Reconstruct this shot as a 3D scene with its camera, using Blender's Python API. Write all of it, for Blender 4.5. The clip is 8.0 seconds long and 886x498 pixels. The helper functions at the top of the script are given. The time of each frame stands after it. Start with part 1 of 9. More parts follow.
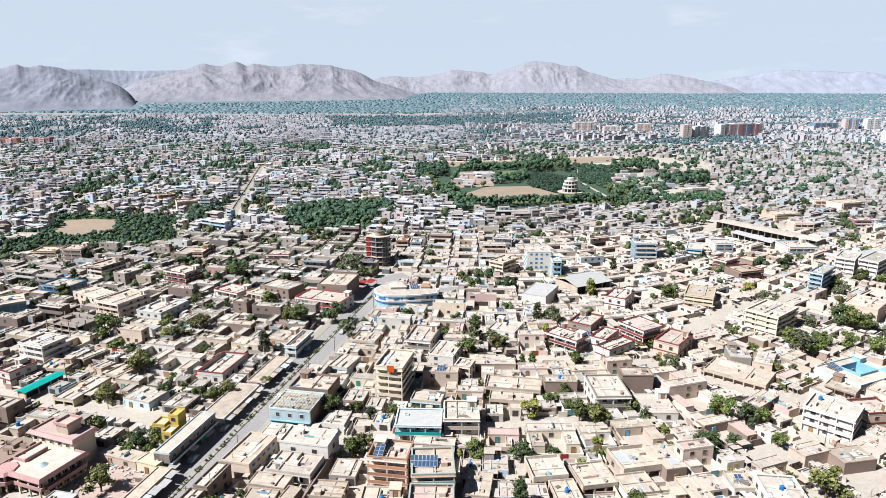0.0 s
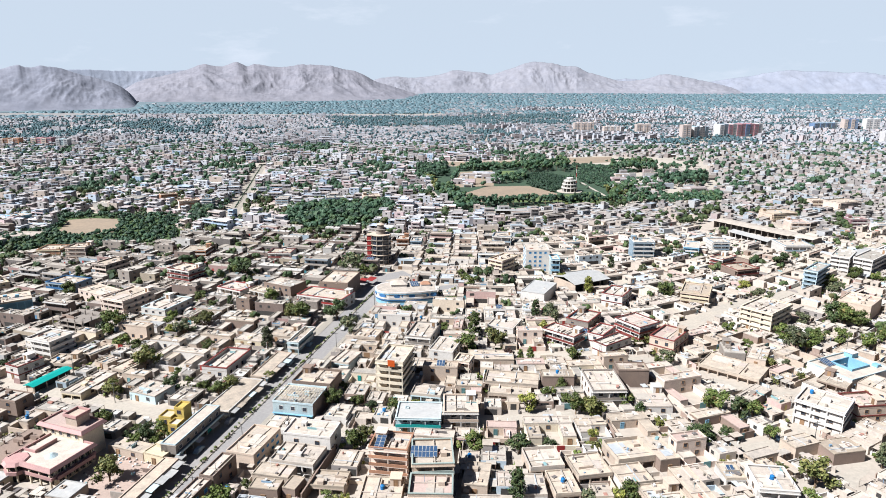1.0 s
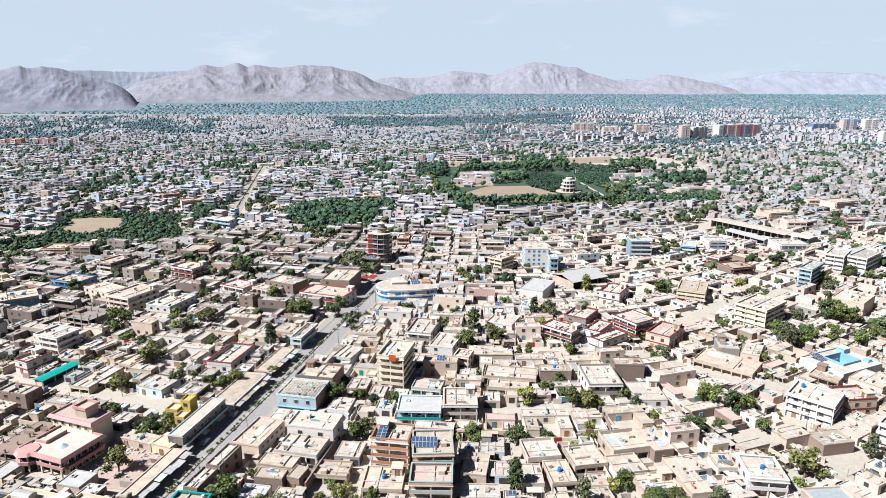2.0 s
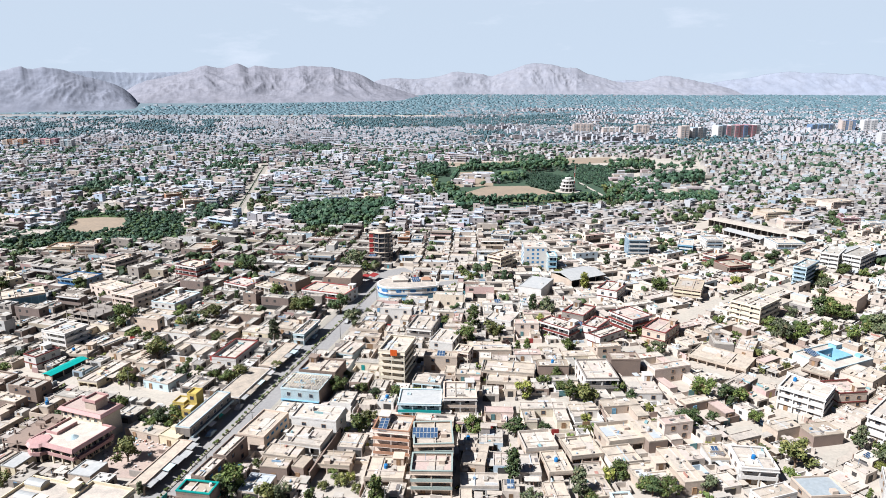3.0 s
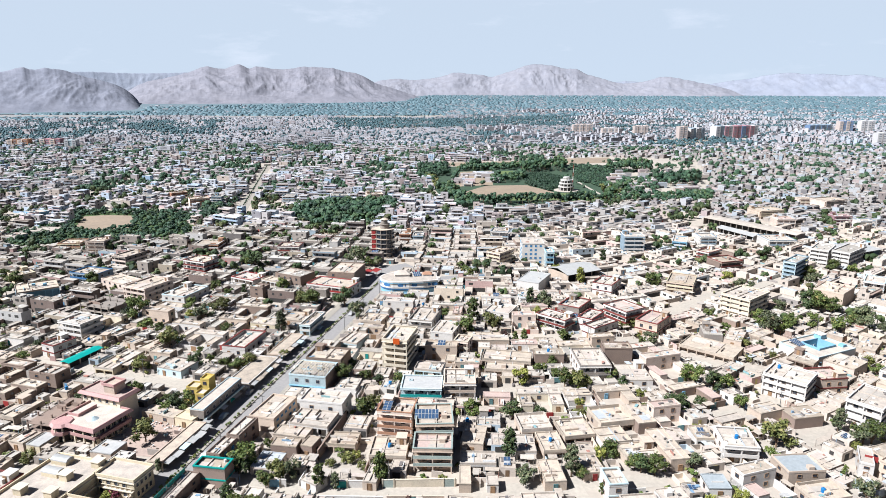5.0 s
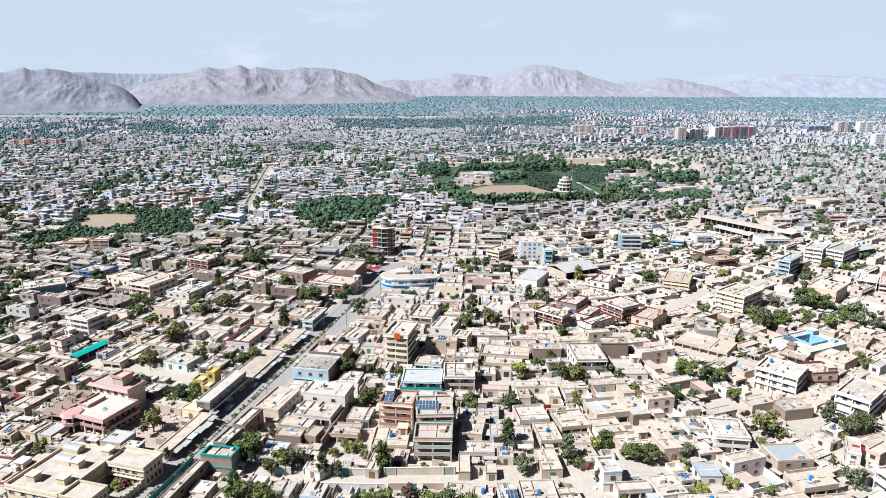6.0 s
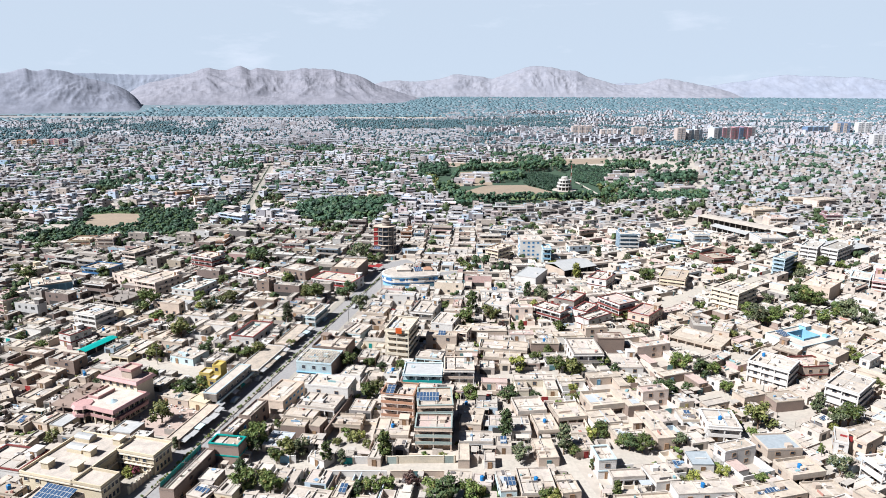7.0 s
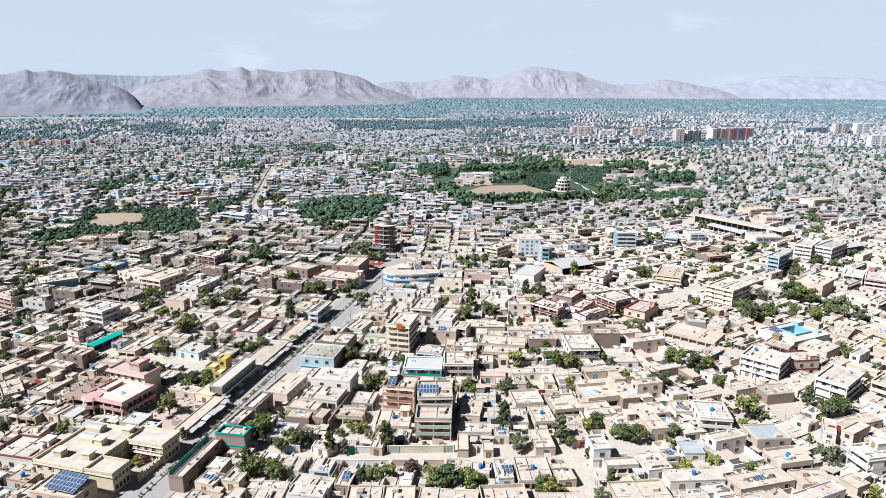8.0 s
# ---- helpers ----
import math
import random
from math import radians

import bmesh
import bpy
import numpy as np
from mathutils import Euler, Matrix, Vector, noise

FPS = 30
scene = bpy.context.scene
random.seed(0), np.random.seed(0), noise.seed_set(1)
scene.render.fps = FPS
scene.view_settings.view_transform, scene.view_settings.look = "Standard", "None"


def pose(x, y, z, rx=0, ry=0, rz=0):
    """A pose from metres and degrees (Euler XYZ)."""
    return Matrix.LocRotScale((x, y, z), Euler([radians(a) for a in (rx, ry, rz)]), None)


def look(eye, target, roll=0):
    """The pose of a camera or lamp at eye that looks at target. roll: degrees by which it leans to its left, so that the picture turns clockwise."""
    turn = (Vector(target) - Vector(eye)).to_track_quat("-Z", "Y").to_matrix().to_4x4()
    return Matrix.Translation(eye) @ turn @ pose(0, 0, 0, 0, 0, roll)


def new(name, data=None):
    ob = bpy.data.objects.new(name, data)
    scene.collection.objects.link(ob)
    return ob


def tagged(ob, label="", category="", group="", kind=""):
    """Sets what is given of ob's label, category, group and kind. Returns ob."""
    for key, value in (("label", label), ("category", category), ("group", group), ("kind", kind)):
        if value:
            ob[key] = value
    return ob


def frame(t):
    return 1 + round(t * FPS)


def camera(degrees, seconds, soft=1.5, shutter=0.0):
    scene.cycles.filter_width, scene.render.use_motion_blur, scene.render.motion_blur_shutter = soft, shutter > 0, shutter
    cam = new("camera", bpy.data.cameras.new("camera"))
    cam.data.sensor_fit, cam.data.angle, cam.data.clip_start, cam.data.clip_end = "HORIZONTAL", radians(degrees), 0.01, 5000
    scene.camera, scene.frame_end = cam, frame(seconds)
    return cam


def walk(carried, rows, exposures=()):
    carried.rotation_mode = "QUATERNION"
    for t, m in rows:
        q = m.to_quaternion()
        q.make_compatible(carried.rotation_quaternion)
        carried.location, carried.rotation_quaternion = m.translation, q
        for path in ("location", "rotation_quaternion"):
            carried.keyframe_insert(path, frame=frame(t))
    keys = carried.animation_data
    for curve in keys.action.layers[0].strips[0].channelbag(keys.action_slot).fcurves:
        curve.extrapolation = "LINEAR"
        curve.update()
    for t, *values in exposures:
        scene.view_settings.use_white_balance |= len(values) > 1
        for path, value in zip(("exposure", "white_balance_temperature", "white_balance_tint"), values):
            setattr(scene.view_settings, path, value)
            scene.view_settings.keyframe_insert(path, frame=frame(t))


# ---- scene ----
cam = camera(69.3, 8.0, soft=0.9)
PATH = [
    (0, (-1.315, -0.154, 109.704), (-1.359, 1.782, 109.203), 0.0),
    (0.5, (-1.11, -2.583, 109.768), (-1.155, -0.647, 109.267), 0.0),
    (1, (-0.962, -5.119, 109.804), (-1.007, -3.183, 109.304), 0.0),
    (1.5, (-0.873, -7.741, 109.831), (-0.918, -5.805, 109.332), 0.0),
    (3, (-0.651, -16.0, 109.966), (-0.697, -14.063, 109.47), 0.0),
    (3.5, (-0.577, -18.798, 109.975), (-0.623, -16.86, 109.48), 0.0),
    (4, (-0.524, -21.675, 109.98), (-0.57, -19.738, 109.486), 0.0),
    (4.5, (-0.488, -24.581, 109.962), (-0.535, -22.644, 109.468), 0.0),
    (6, (-0.489, -33.54, 109.769), (-0.535, -31.602, 109.278), 0.1),
    (6.5, (-0.43, -36.665, 109.733), (-0.477, -34.726, 109.243), 0.1),
    (7, (-0.315, -39.827, 109.711), (-0.362, -37.888, 109.222), 0.1),
    (7.5, (-0.198, -42.991, 109.687), (-0.244, -41.052, 109.199), 0.1),
    (8, (-0.067, -46.147, 109.682), (-0.114, -44.207, 109.196), 0.1),
]
walk(cam, [(t, look(eye, target, roll)) for t, eye, target, roll in PATH], exposures=[(0.0, 1.37, 5850, 9), (1.7, 1.37, 5830, 9), (2.9, 1.37, 5740, 9), (8.0, 1.37, 5740, 9)])

# ---- world, sun and exposure ----
SUN_ELEV, SUN_AZ = 47.5, 206.0   # azimuth: direction the sun stands in, degrees from +X, counter-clockwise
world = bpy.data.worlds.new("sky_world")
scene.world = world
world.use_nodes = True
wn, wl = world.node_tree.nodes, world.node_tree.links
wn.clear()
w_out = wn.new("ShaderNodeOutputWorld")
w_bg = wn.new("ShaderNodeBackground")
w_sky = wn.new("ShaderNodeTexSky")
w_sky.sky_type = "NISHITA"
w_sky.sun_disc = False
w_sky.sun_elevation = radians(SUN_ELEV)
w_sky.sun_rotation = radians(90 - SUN_AZ)
w_sky.altitude = 600
w_sky.air_density, w_sky.dust_density, w_sky.ozone_density = 0.32, 0.4, 1.5
# thin high cloud, stretched along the horizon
w_tc = wn.new("ShaderNodeTexCoord")
w_map = wn.new("ShaderNodeMapping")
w_map.inputs["Scale"].default_value = (2.2, 2.2, 9.0)
w_noise = wn.new("ShaderNodeTexNoise")
w_noise.inputs["Scale"].default_value = 2.6
w_noise.inputs["Detail"].default_value = 7
w_noise.inputs["Roughness"].default_value = 0.6
w_ramp = wn.new("ShaderNodeValToRGB")
w_ramp.color_ramp.elements[0].position, w_ramp.color_ramp.elements[0].color = 0.57, (0, 0, 0, 1)
w_ramp.color_ramp.elements[1].position, w_ramp.color_ramp.elements[1].color = 0.75, (0.6, 0.6, 0.6, 1)
w_haze = wn.new("ShaderNodeMix")
w_haze.data_type = "RGBA"
w_sep = wn.new("ShaderNodeSeparateXYZ")
w_low = wn.new("ShaderNodeMapRange")
w_low.inputs["From Min"].default_value, w_low.inputs["From Max"].default_value = 0.13, 0.24
w_low.inputs["To Min"].default_value, w_low.inputs["To Max"].default_value = 0.95, 0.0
w_haze.inputs["B"].default_value = (6.5, 6.98, 7.42, 1)
w_mix = wn.new("ShaderNodeMix")
w_mix.data_type = "RGBA"
w_mix.inputs["B"].default_value = (8.4, 8.45, 8.8, 1)
wl.new(w_tc.outputs["Generated"], w_sep.inputs["Vector"])
wl.new(w_sep.outputs["Z"], w_low.inputs["Value"])
wl.new(w_low.outputs["Result"], w_haze.inputs["Factor"])
wl.new(w_tc.outputs["Generated"], w_map.inputs["Vector"])
wl.new(w_map.outputs["Vector"], w_noise.inputs["Vector"])
wl.new(w_noise.outputs["Fac"], w_ramp.inputs["Fac"])
wl.new(w_sky.outputs["Color"], w_haze.inputs["A"])
wl.new(w_haze.outputs["Result"], w_mix.inputs["A"])
wl.new(w_ramp.outputs["Color"], w_mix.inputs["Factor"])
wl.new(w_mix.outputs["Result"], w_bg.inputs["Color"])
w_bg.inputs["Strength"].default_value = 0.041
wl.new(w_bg.outputs["Background"], w_out.inputs["Surface"])

sun_data = bpy.data.lights.new("sun", "SUN")
sun_data.energy, sun_data.angle, sun_data.color = 5.0, radians(0.5), (1.0, 0.965, 0.92)
sun = new("sun", sun_data)
sx, sy = math.cos(radians(SUN_AZ)), math.sin(radians(SUN_AZ))
sun.matrix_world = look((sx * 300, sy * 300, 300 * math.tan(radians(SUN_ELEV))), (0, 0, 0))

# ---- materials ----
def surface(name, rgb, rough=0.9, vary=0.18, stain=0.38, grain=2.5, patch=0.18, bump=0.25, metal=0.0, island=False, tint=None):
    """Painted, plastered or earthen surface: grain and stains in world space, each thing a little different."""
    m = bpy.data.materials.new(name)
    m.use_nodes = True
    n, l = m.node_tree.nodes, m.node_tree.links
    bsdf = n["Principled BSDF"]
    geo = n.new("ShaderNodeNewGeometry")
    fine = n.new("ShaderNodeTexNoise")
    fine.inputs["Scale"].default_value, fine.inputs["Detail"].default_value = grain, 6
    big = n.new("ShaderNodeTexNoise")
    big.inputs["Scale"].default_value, big.inputs["Detail"].default_value, big.inputs["Roughness"].default_value = patch, 5, 0.65
    l.new(geo.outputs["Position"], fine.inputs["Vector"])
    l.new(geo.outputs["Position"], big.inputs["Vector"])
    if island:
        rnd = geo.outputs["Random Per Island"]
    else:
        rnd = n.new("ShaderNodeObjectInfo").outputs["Random"]
    # brightness factor = 1 + vary*(rnd-.5) + stain*(big-.5)*2 + .2*(fine-.5)
    def madd(a, b, c):
        q = n.new("ShaderNodeMath")
        q.operation = "MULTIPLY_ADD"
        for i, s in enumerate((a, b, c)):
            if isinstance(s, (int, float)):
                q.inputs[i].default_value = s
            else:
                l.new(s, q.inputs[i])
        return q.outputs[0]
    f = madd(rnd, 2 * vary, 1 - vary)
    f = madd(big.outputs["Fac"], 2 * stain, madd(f, 1.0, -stain))
    f = madd(fine.outputs["Fac"], 0.50, madd(f, 1.0, -0.25))
    hue = n.new("ShaderNodeMix")
    hue.data_type = "RGBA"
    hue.inputs["A"].default_value = (*rgb, 1)
    t = tint or (rgb[0] * 0.92, rgb[1] * 0.86, rgb[2] * 0.78)
    hue.inputs["B"].default_value = (*t, 1)
    l.new(big.outputs["Fac"] if not tint else rnd, hue.inputs["Factor"])
    mul = n.new("ShaderNodeMix")
    mul.data_type, mul.blend_type = "RGBA", "MULTIPLY"
    mul.inputs["Factor"].default_value = 1
    l.new(hue.outputs["Result"], mul.inputs["A"])
    comb = n.new("ShaderNodeCombineColor")
    for i in range(3):
        l.new(f, comb.inputs[i])
    l.new(comb.outputs["Color"], mul.inputs["B"])
    l.new(mul.outputs["Result"], bsdf.inputs["Base Color"])
    bsdf.inputs["Roughness"].default_value = rough
    bsdf.inputs["Metallic"].default_value = metal
    bsdf.inputs["Specular IOR Level"].default_value = 0.3
    if bump:
        bp = n.new("ShaderNodeBump")
        bp.inputs["Strength"].default_value, bp.inputs["Distance"].default_value = bump, 0.08
        l.new(fine.outputs["Fac"], bp.inputs["Height"])
        l.new(bp.outputs["Normal"], bsdf.inputs["Normal"])
    return m


def palette_mat(name, colours, rough=0.9, stain=0.2, patch=0.15):
    """A joined surface whose islands each take one of several colours."""
    m = surface(name, (0.5, 0.5, 0.5), rough, 0.12, stain, 1.2, patch, 0, island=True)
    n, l = m.node_tree.nodes, m.node_tree.links
    ramp = n.new("ShaderNodeValToRGB")
    cr = ramp.color_ramp
    cr.interpolation = "CONSTANT"
    while len(cr.elements) < len(colours):
        cr.elements.new(0.5)
    total, at = sum(c[1] for c in colours), 0.0
    for e, (c, wgt) in zip(cr.elements, colours):
        e.position, e.color = at / total, (*c, 1)
        at += wgt
    geo = next(q for q in n if q.type == "NEW_GEOMETRY")
    l.new(geo.outputs["Random Per Island"], ramp.inputs["Fac"])
    mul = next(q for q in n if q.type == "MIX" and q.blend_type == "MULTIPLY")
    l.new(ramp.outputs["Color"], mul.inputs["A"])
    return m


MAT = {
    "mud": surface("mud_plaster", (0.352, 0.287, 0.232), stain=0.3),
    "tan": surface("tan_plaster", (0.383, 0.309, 0.248)),
    "cream": surface("cream_paint", (0.455, 0.402, 0.317), 0.8),
    "white": surface("white_paint", (0.444, 0.423, 0.398), 0.7, 0.06, 0.15),
    "grey": surface("grey_render", (0.193, 0.168, 0.147), stain=0.3),
    "brown": surface("brown_brick_face", (0.177, 0.132, 0.107), stain=0.3),
    "brick": surface("fired_brick_face", (0.190, 0.142, 0.117), stain=0.3, grain=5),
    "pink": surface("pink_paint", (0.300, 0.180, 0.170), 0.75),
    "rose": surface("faded_rose_paint", (0.251, 0.152, 0.167), 0.8),
    # farmland colour is blued to paint in distance haze
    "farmland": surface("haze_tinted_farmland", (0.106, 0.141, 0.160), 0.95, 0, 0.45, 0.02, 0.008, 0, tint=None),
    "peach": surface("peach_paint", (0.475, 0.393, 0.337), 0.8),
    "yellow": surface("yellow_paint", (0.363, 0.273, 0.071), 0.75),
    "sand": surface("pale_yellow_paint", (0.430, 0.368, 0.262), 0.8),
    "blue": surface("light_blue_paint", (0.151, 0.293, 0.404), 0.7),
    "deepblue": surface("deep_blue_paint", (0.035, 0.111, 0.252), 0.6),
    "cyan": surface("pale_cyan_paint", (0.350, 0.426, 0.448), 0.7),
    "slate": surface("blue_grey_paint", (0.182, 0.237, 0.283), 0.8),
    "teal": surface("teal_paint", (0.015, 0.192, 0.182), 0.7),
    "green": surface("grey_green_paint", (0.222, 0.262, 0.242), 0.7),
    "maroon": surface("maroon_paint", (0.131, 0.030, 0.025), 0.7),
    "red": surface("red_paint", (0.212, 0.025, 0.023), 0.6),
    "orange": surface("orange_paint", (0.273, 0.147, 0.091), 0.7),
    "signorange": surface("orange_sign", (0.378, 0.061, 0.005), 0.6),
    # near-black paint standing in for the shade of interiors, openings and recesses
    "dark": surface("painted_dark_interior", (0.034, 0.032, 0.030), 0.9),
    "roof_mud": surface("mud_and_straw_roof", (0.328, 0.278, 0.225), 0.95, 0.14, 0.60, 2.2, 0.38),
    "roof_white": surface("lime_washed_roof", (0.345, 0.303, 0.262), 0.9, 0.10, 0.55, 2.2, 0.38),
    "roof_grey": surface("cement_roof", (0.285, 0.262, 0.232), 0.9, 0.15, 0.60, 2.2, 0.38),
    "roof_pink": surface("pinkish_screed_roof", (0.336, 0.258, 0.228), 0.9, 0.1, 0.25, 1.6, 0.22),
    "roof_brown": surface("bare_earth_roof", (0.262, 0.218, 0.172), 0.95, 0.1, 0.3, 1.6, 0.22),
    "sheet": surface("galvanised_sheet", (0.317, 0.314, 0.306), 0.5, 0.12, 0.25, 1.0, 0.3, 0.1, metal=0.05),
    "sheetblue": surface("blue_grey_sheet", (0.270, 0.295, 0.310), 0.5, 0.12, 0.2, 1.0, 0.3, 0.1),
    "sheetteal": surface("teal_sheet", (0.010, 0.212, 0.187), 0.5, 0.1, 0.2, 1.0, 0.3, 0.1),
    "wood": surface("weathered_wood", (0.198, 0.122, 0.068), 0.8, 0.25, 0.3, 8),
    "steel": surface("painted_steel_gate", (0.091, 0.182, 0.192), 0.5, 0.3),
    "pole": surface("steel_pole", (0.151, 0.151, 0.147), 0.5, 0.1, metal=0.5),
    "trunk": surface("bark", (0.122, 0.084, 0.053), 0.95, 0.2, 0.3, 8),
    "asphalt": surface("dusty_asphalt", (0.205, 0.195, 0.189), 0.9, 0, 0.22, 0.9, 0.05),
    "paving": surface("dusty_paving", (0.236, 0.214, 0.182), 0.9, 0, 0.25, 1.5, 0.12),
    "dust": surface("dusty_lane", (0.312, 0.281, 0.240), 0.95, 0.05, 0.22, 0.8, 0.05),
    "field": surface("bare_field", (0.212, 0.166, 0.121), 0.95, 0.05, 0.3, 0.4, 0.05),
    "grass": surface("lawn", (0.053, 0.084, 0.027), 0.95, 0.1, 0.35, 0.8, 0.06),
    "parkgrass": surface("park_grass", (0.034, 0.059, 0.034), 0.95, 0.1, 0.4, 0.8, 0.03),
    "lawn": surface("light_lawn", (0.084, 0.114, 0.042), 0.95, 0.1, 0.35, 0.8, 0.06),
    "river": surface("pale_river_bed", (0.194, 0.186, 0.182), 0.95, 0, 0.2, 0.05, 0.01),
    "tankblue": surface("blue_plastic_tank", (0.015, 0.111, 0.277), 0.4, 0.1, 0.05),
    "carwhite": surface("white_car_paint", (0.307, 0.307, 0.307), 0.25, 0.2, 0.05),
    "cardark": surface("dark_car_paint", (0.038, 0.038, 0.046), 0.25, 0.3, 0.05),
    "rubber": surface("tyre_rubber", (0.02, 0.02, 0.02), 0.9, 0, 0.05),
    # farpane and the dim colours are muted to paint haze onto far blocks
    "farpane": surface("haze_paled_window_glass", (0.152, 0.171, 0.198), 0.4, 0.1, 0.1, 0.5, 0.05, 0),
    "dimblue": surface("haze_muted_blue_cladding", (0.099, 0.152, 0.251), 0.6),
    "dimrose": surface("haze_muted_rose_cladding", (0.300, 0.165, 0.185), 0.8),
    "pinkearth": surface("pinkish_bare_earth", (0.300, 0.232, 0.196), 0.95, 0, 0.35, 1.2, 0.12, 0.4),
    "dimtan": surface("haze_muted_tan_render", (0.350, 0.302, 0.280), 0.85, 0.1, 0.15),
    "dimwhite": surface("haze_muted_white_render", (0.375, 0.372, 0.375), 0.85, 0.06, 0.12),
    "tarp": surface("pale_awning_cloth", (0.297, 0.287, 0.278), 0.8, 0.35, 0.2),
}
GLASS = bpy.data.materials.new("dark_window_glass")
GLASS.use_nodes = True
_b = GLASS.node_tree.nodes["Principled BSDF"]
_b.inputs["Base Color"].default_value = (0.03, 0.035, 0.045, 1)
_b.inputs["Roughness"].default_value = 0.12
MAT["glass"] = GLASS
BLUEGLASS = GLASS.copy()
BLUEGLASS.name = "blue_tinted_glass"
BLUEGLASS.node_tree.nodes["Principled BSDF"].inputs["Base Color"].default_value = (0.04, 0.13, 0.26, 1)
MAT["blueglass"] = BLUEGLASS
SOLAR = GLASS.copy()
SOLAR.name = "solar_cell"
SOLAR.node_tree.nodes["Principled BSDF"].inputs["Base Color"].default_value = (0.03, 0.055, 0.10, 1)
SOLAR.node_tree.nodes["Principled BSDF"].inputs["Roughness"].default_value = 0.25
MAT["solar"] = SOLAR


def leaf_mat(name, a, b, dry):
    """Foliage: every leaf cluster a mix of two greens, with some dry ones."""
    m = bpy.data.materials.new(name)
    m.use_nodes = True
    n, l = m.node_tree.nodes, m.node_tree.links
    bsdf = n["Principled BSDF"]
    geo = n.new("ShaderNodeNewGeometry")
    inf = n.new("ShaderNodeObjectInfo")
    ramp = n.new("ShaderNodeValToRGB")
    cr = ramp.color_ramp
    cr.elements.new(0.93)
    cr.elements[0].color, cr.elements[1].color, cr.elements[2].color = (*a, 1), (*b, 1), (*dry, 1)
    cr.elements[1].position, cr.elements[2].position = 0.85, 1.0
    l.new(geo.outputs["Random Per Island"], ramp.inputs["Fac"])
    hsv = n.new("ShaderNodeHueSaturation")
    q = n.new("ShaderNodeMath")
    q.operation = "MULTIPLY_ADD"
    q.inputs[1].default_value, q.inputs[2].default_value = 0.7, 0.65
    l.new(inf.outputs["Random"], q.inputs[0])
    l.new(q.outputs[0], hsv.inputs["Value"])
    l.new(ramp.outputs["Color"], hsv.inputs["Color"])
    l.new(hsv.outputs["Color"], bsdf.inputs["Base Color"])
    bsdf.inputs["Roughness"].default_value = 0.65
    bsdf.inputs["Specular IOR Level"].default_value = 0.25
    return m


LEAF = {
    "parkgreen": leaf_mat("park_crown_leaves", (0.018, 0.044, 0.018), (0.052, 0.082, 0.03), (0.075, 0.092, 0.036)),
    # district greens lean bluer than near leaves, a little haze in the colour
    "district": leaf_mat("haze_tinted_district_foliage", (0.012, 0.03, 0.016), (0.034, 0.06, 0.03), (0.05, 0.068, 0.036)),
    "green": leaf_mat("green_leaves", (0.034, 0.052, 0.011), (0.096, 0.117, 0.027), (0.132, 0.108, 0.034)),
    "dark": leaf_mat("dark_leaves", (0.015, 0.029, 0.010), (0.050, 0.066, 0.021), (0.065, 0.059, 0.024)),
    "olive": leaf_mat("olive_leaves", (0.048, 0.056, 0.014), (0.128, 0.128, 0.035), (0.159, 0.128, 0.048)),
    "yellow": leaf_mat("yellow_green_leaves", (0.082, 0.092, 0.016), (0.185, 0.185, 0.036), (0.241, 0.193, 0.064)),
    "grey": leaf_mat("grey_green_leaves", (0.035, 0.047, 0.022), (0.096, 0.102, 0.048), (0.128, 0.105, 0.057)),
    "purple": leaf_mat("dark_red_leaves", (0.026, 0.014, 0.011), (0.059, 0.030, 0.024), (0.093, 0.046, 0.030)),
    "flower": leaf_mat("crimson_blossom", (0.105, 0.024, 0.035), (0.175, 0.041, 0.059), (0.070, 0.076, 0.030)),
    "park": leaf_mat("park_leaves", (0.008, 0.021, 0.011), (0.021, 0.042, 0.02), (0.034, 0.052, 0.026)),
    # rim and distant greens are paled and blued to carry painted haze
    "rim": leaf_mat("haze_tinted_rim_foliage", (0.042, 0.070, 0.080), (0.060, 0.092, 0.102), (0.080, 0.110, 0.118)),
    "far": leaf_mat("haze_tinted_far_foliage", (0.036, 0.072, 0.080), (0.054, 0.092, 0.100), (0.072, 0.106, 0.114)),
}


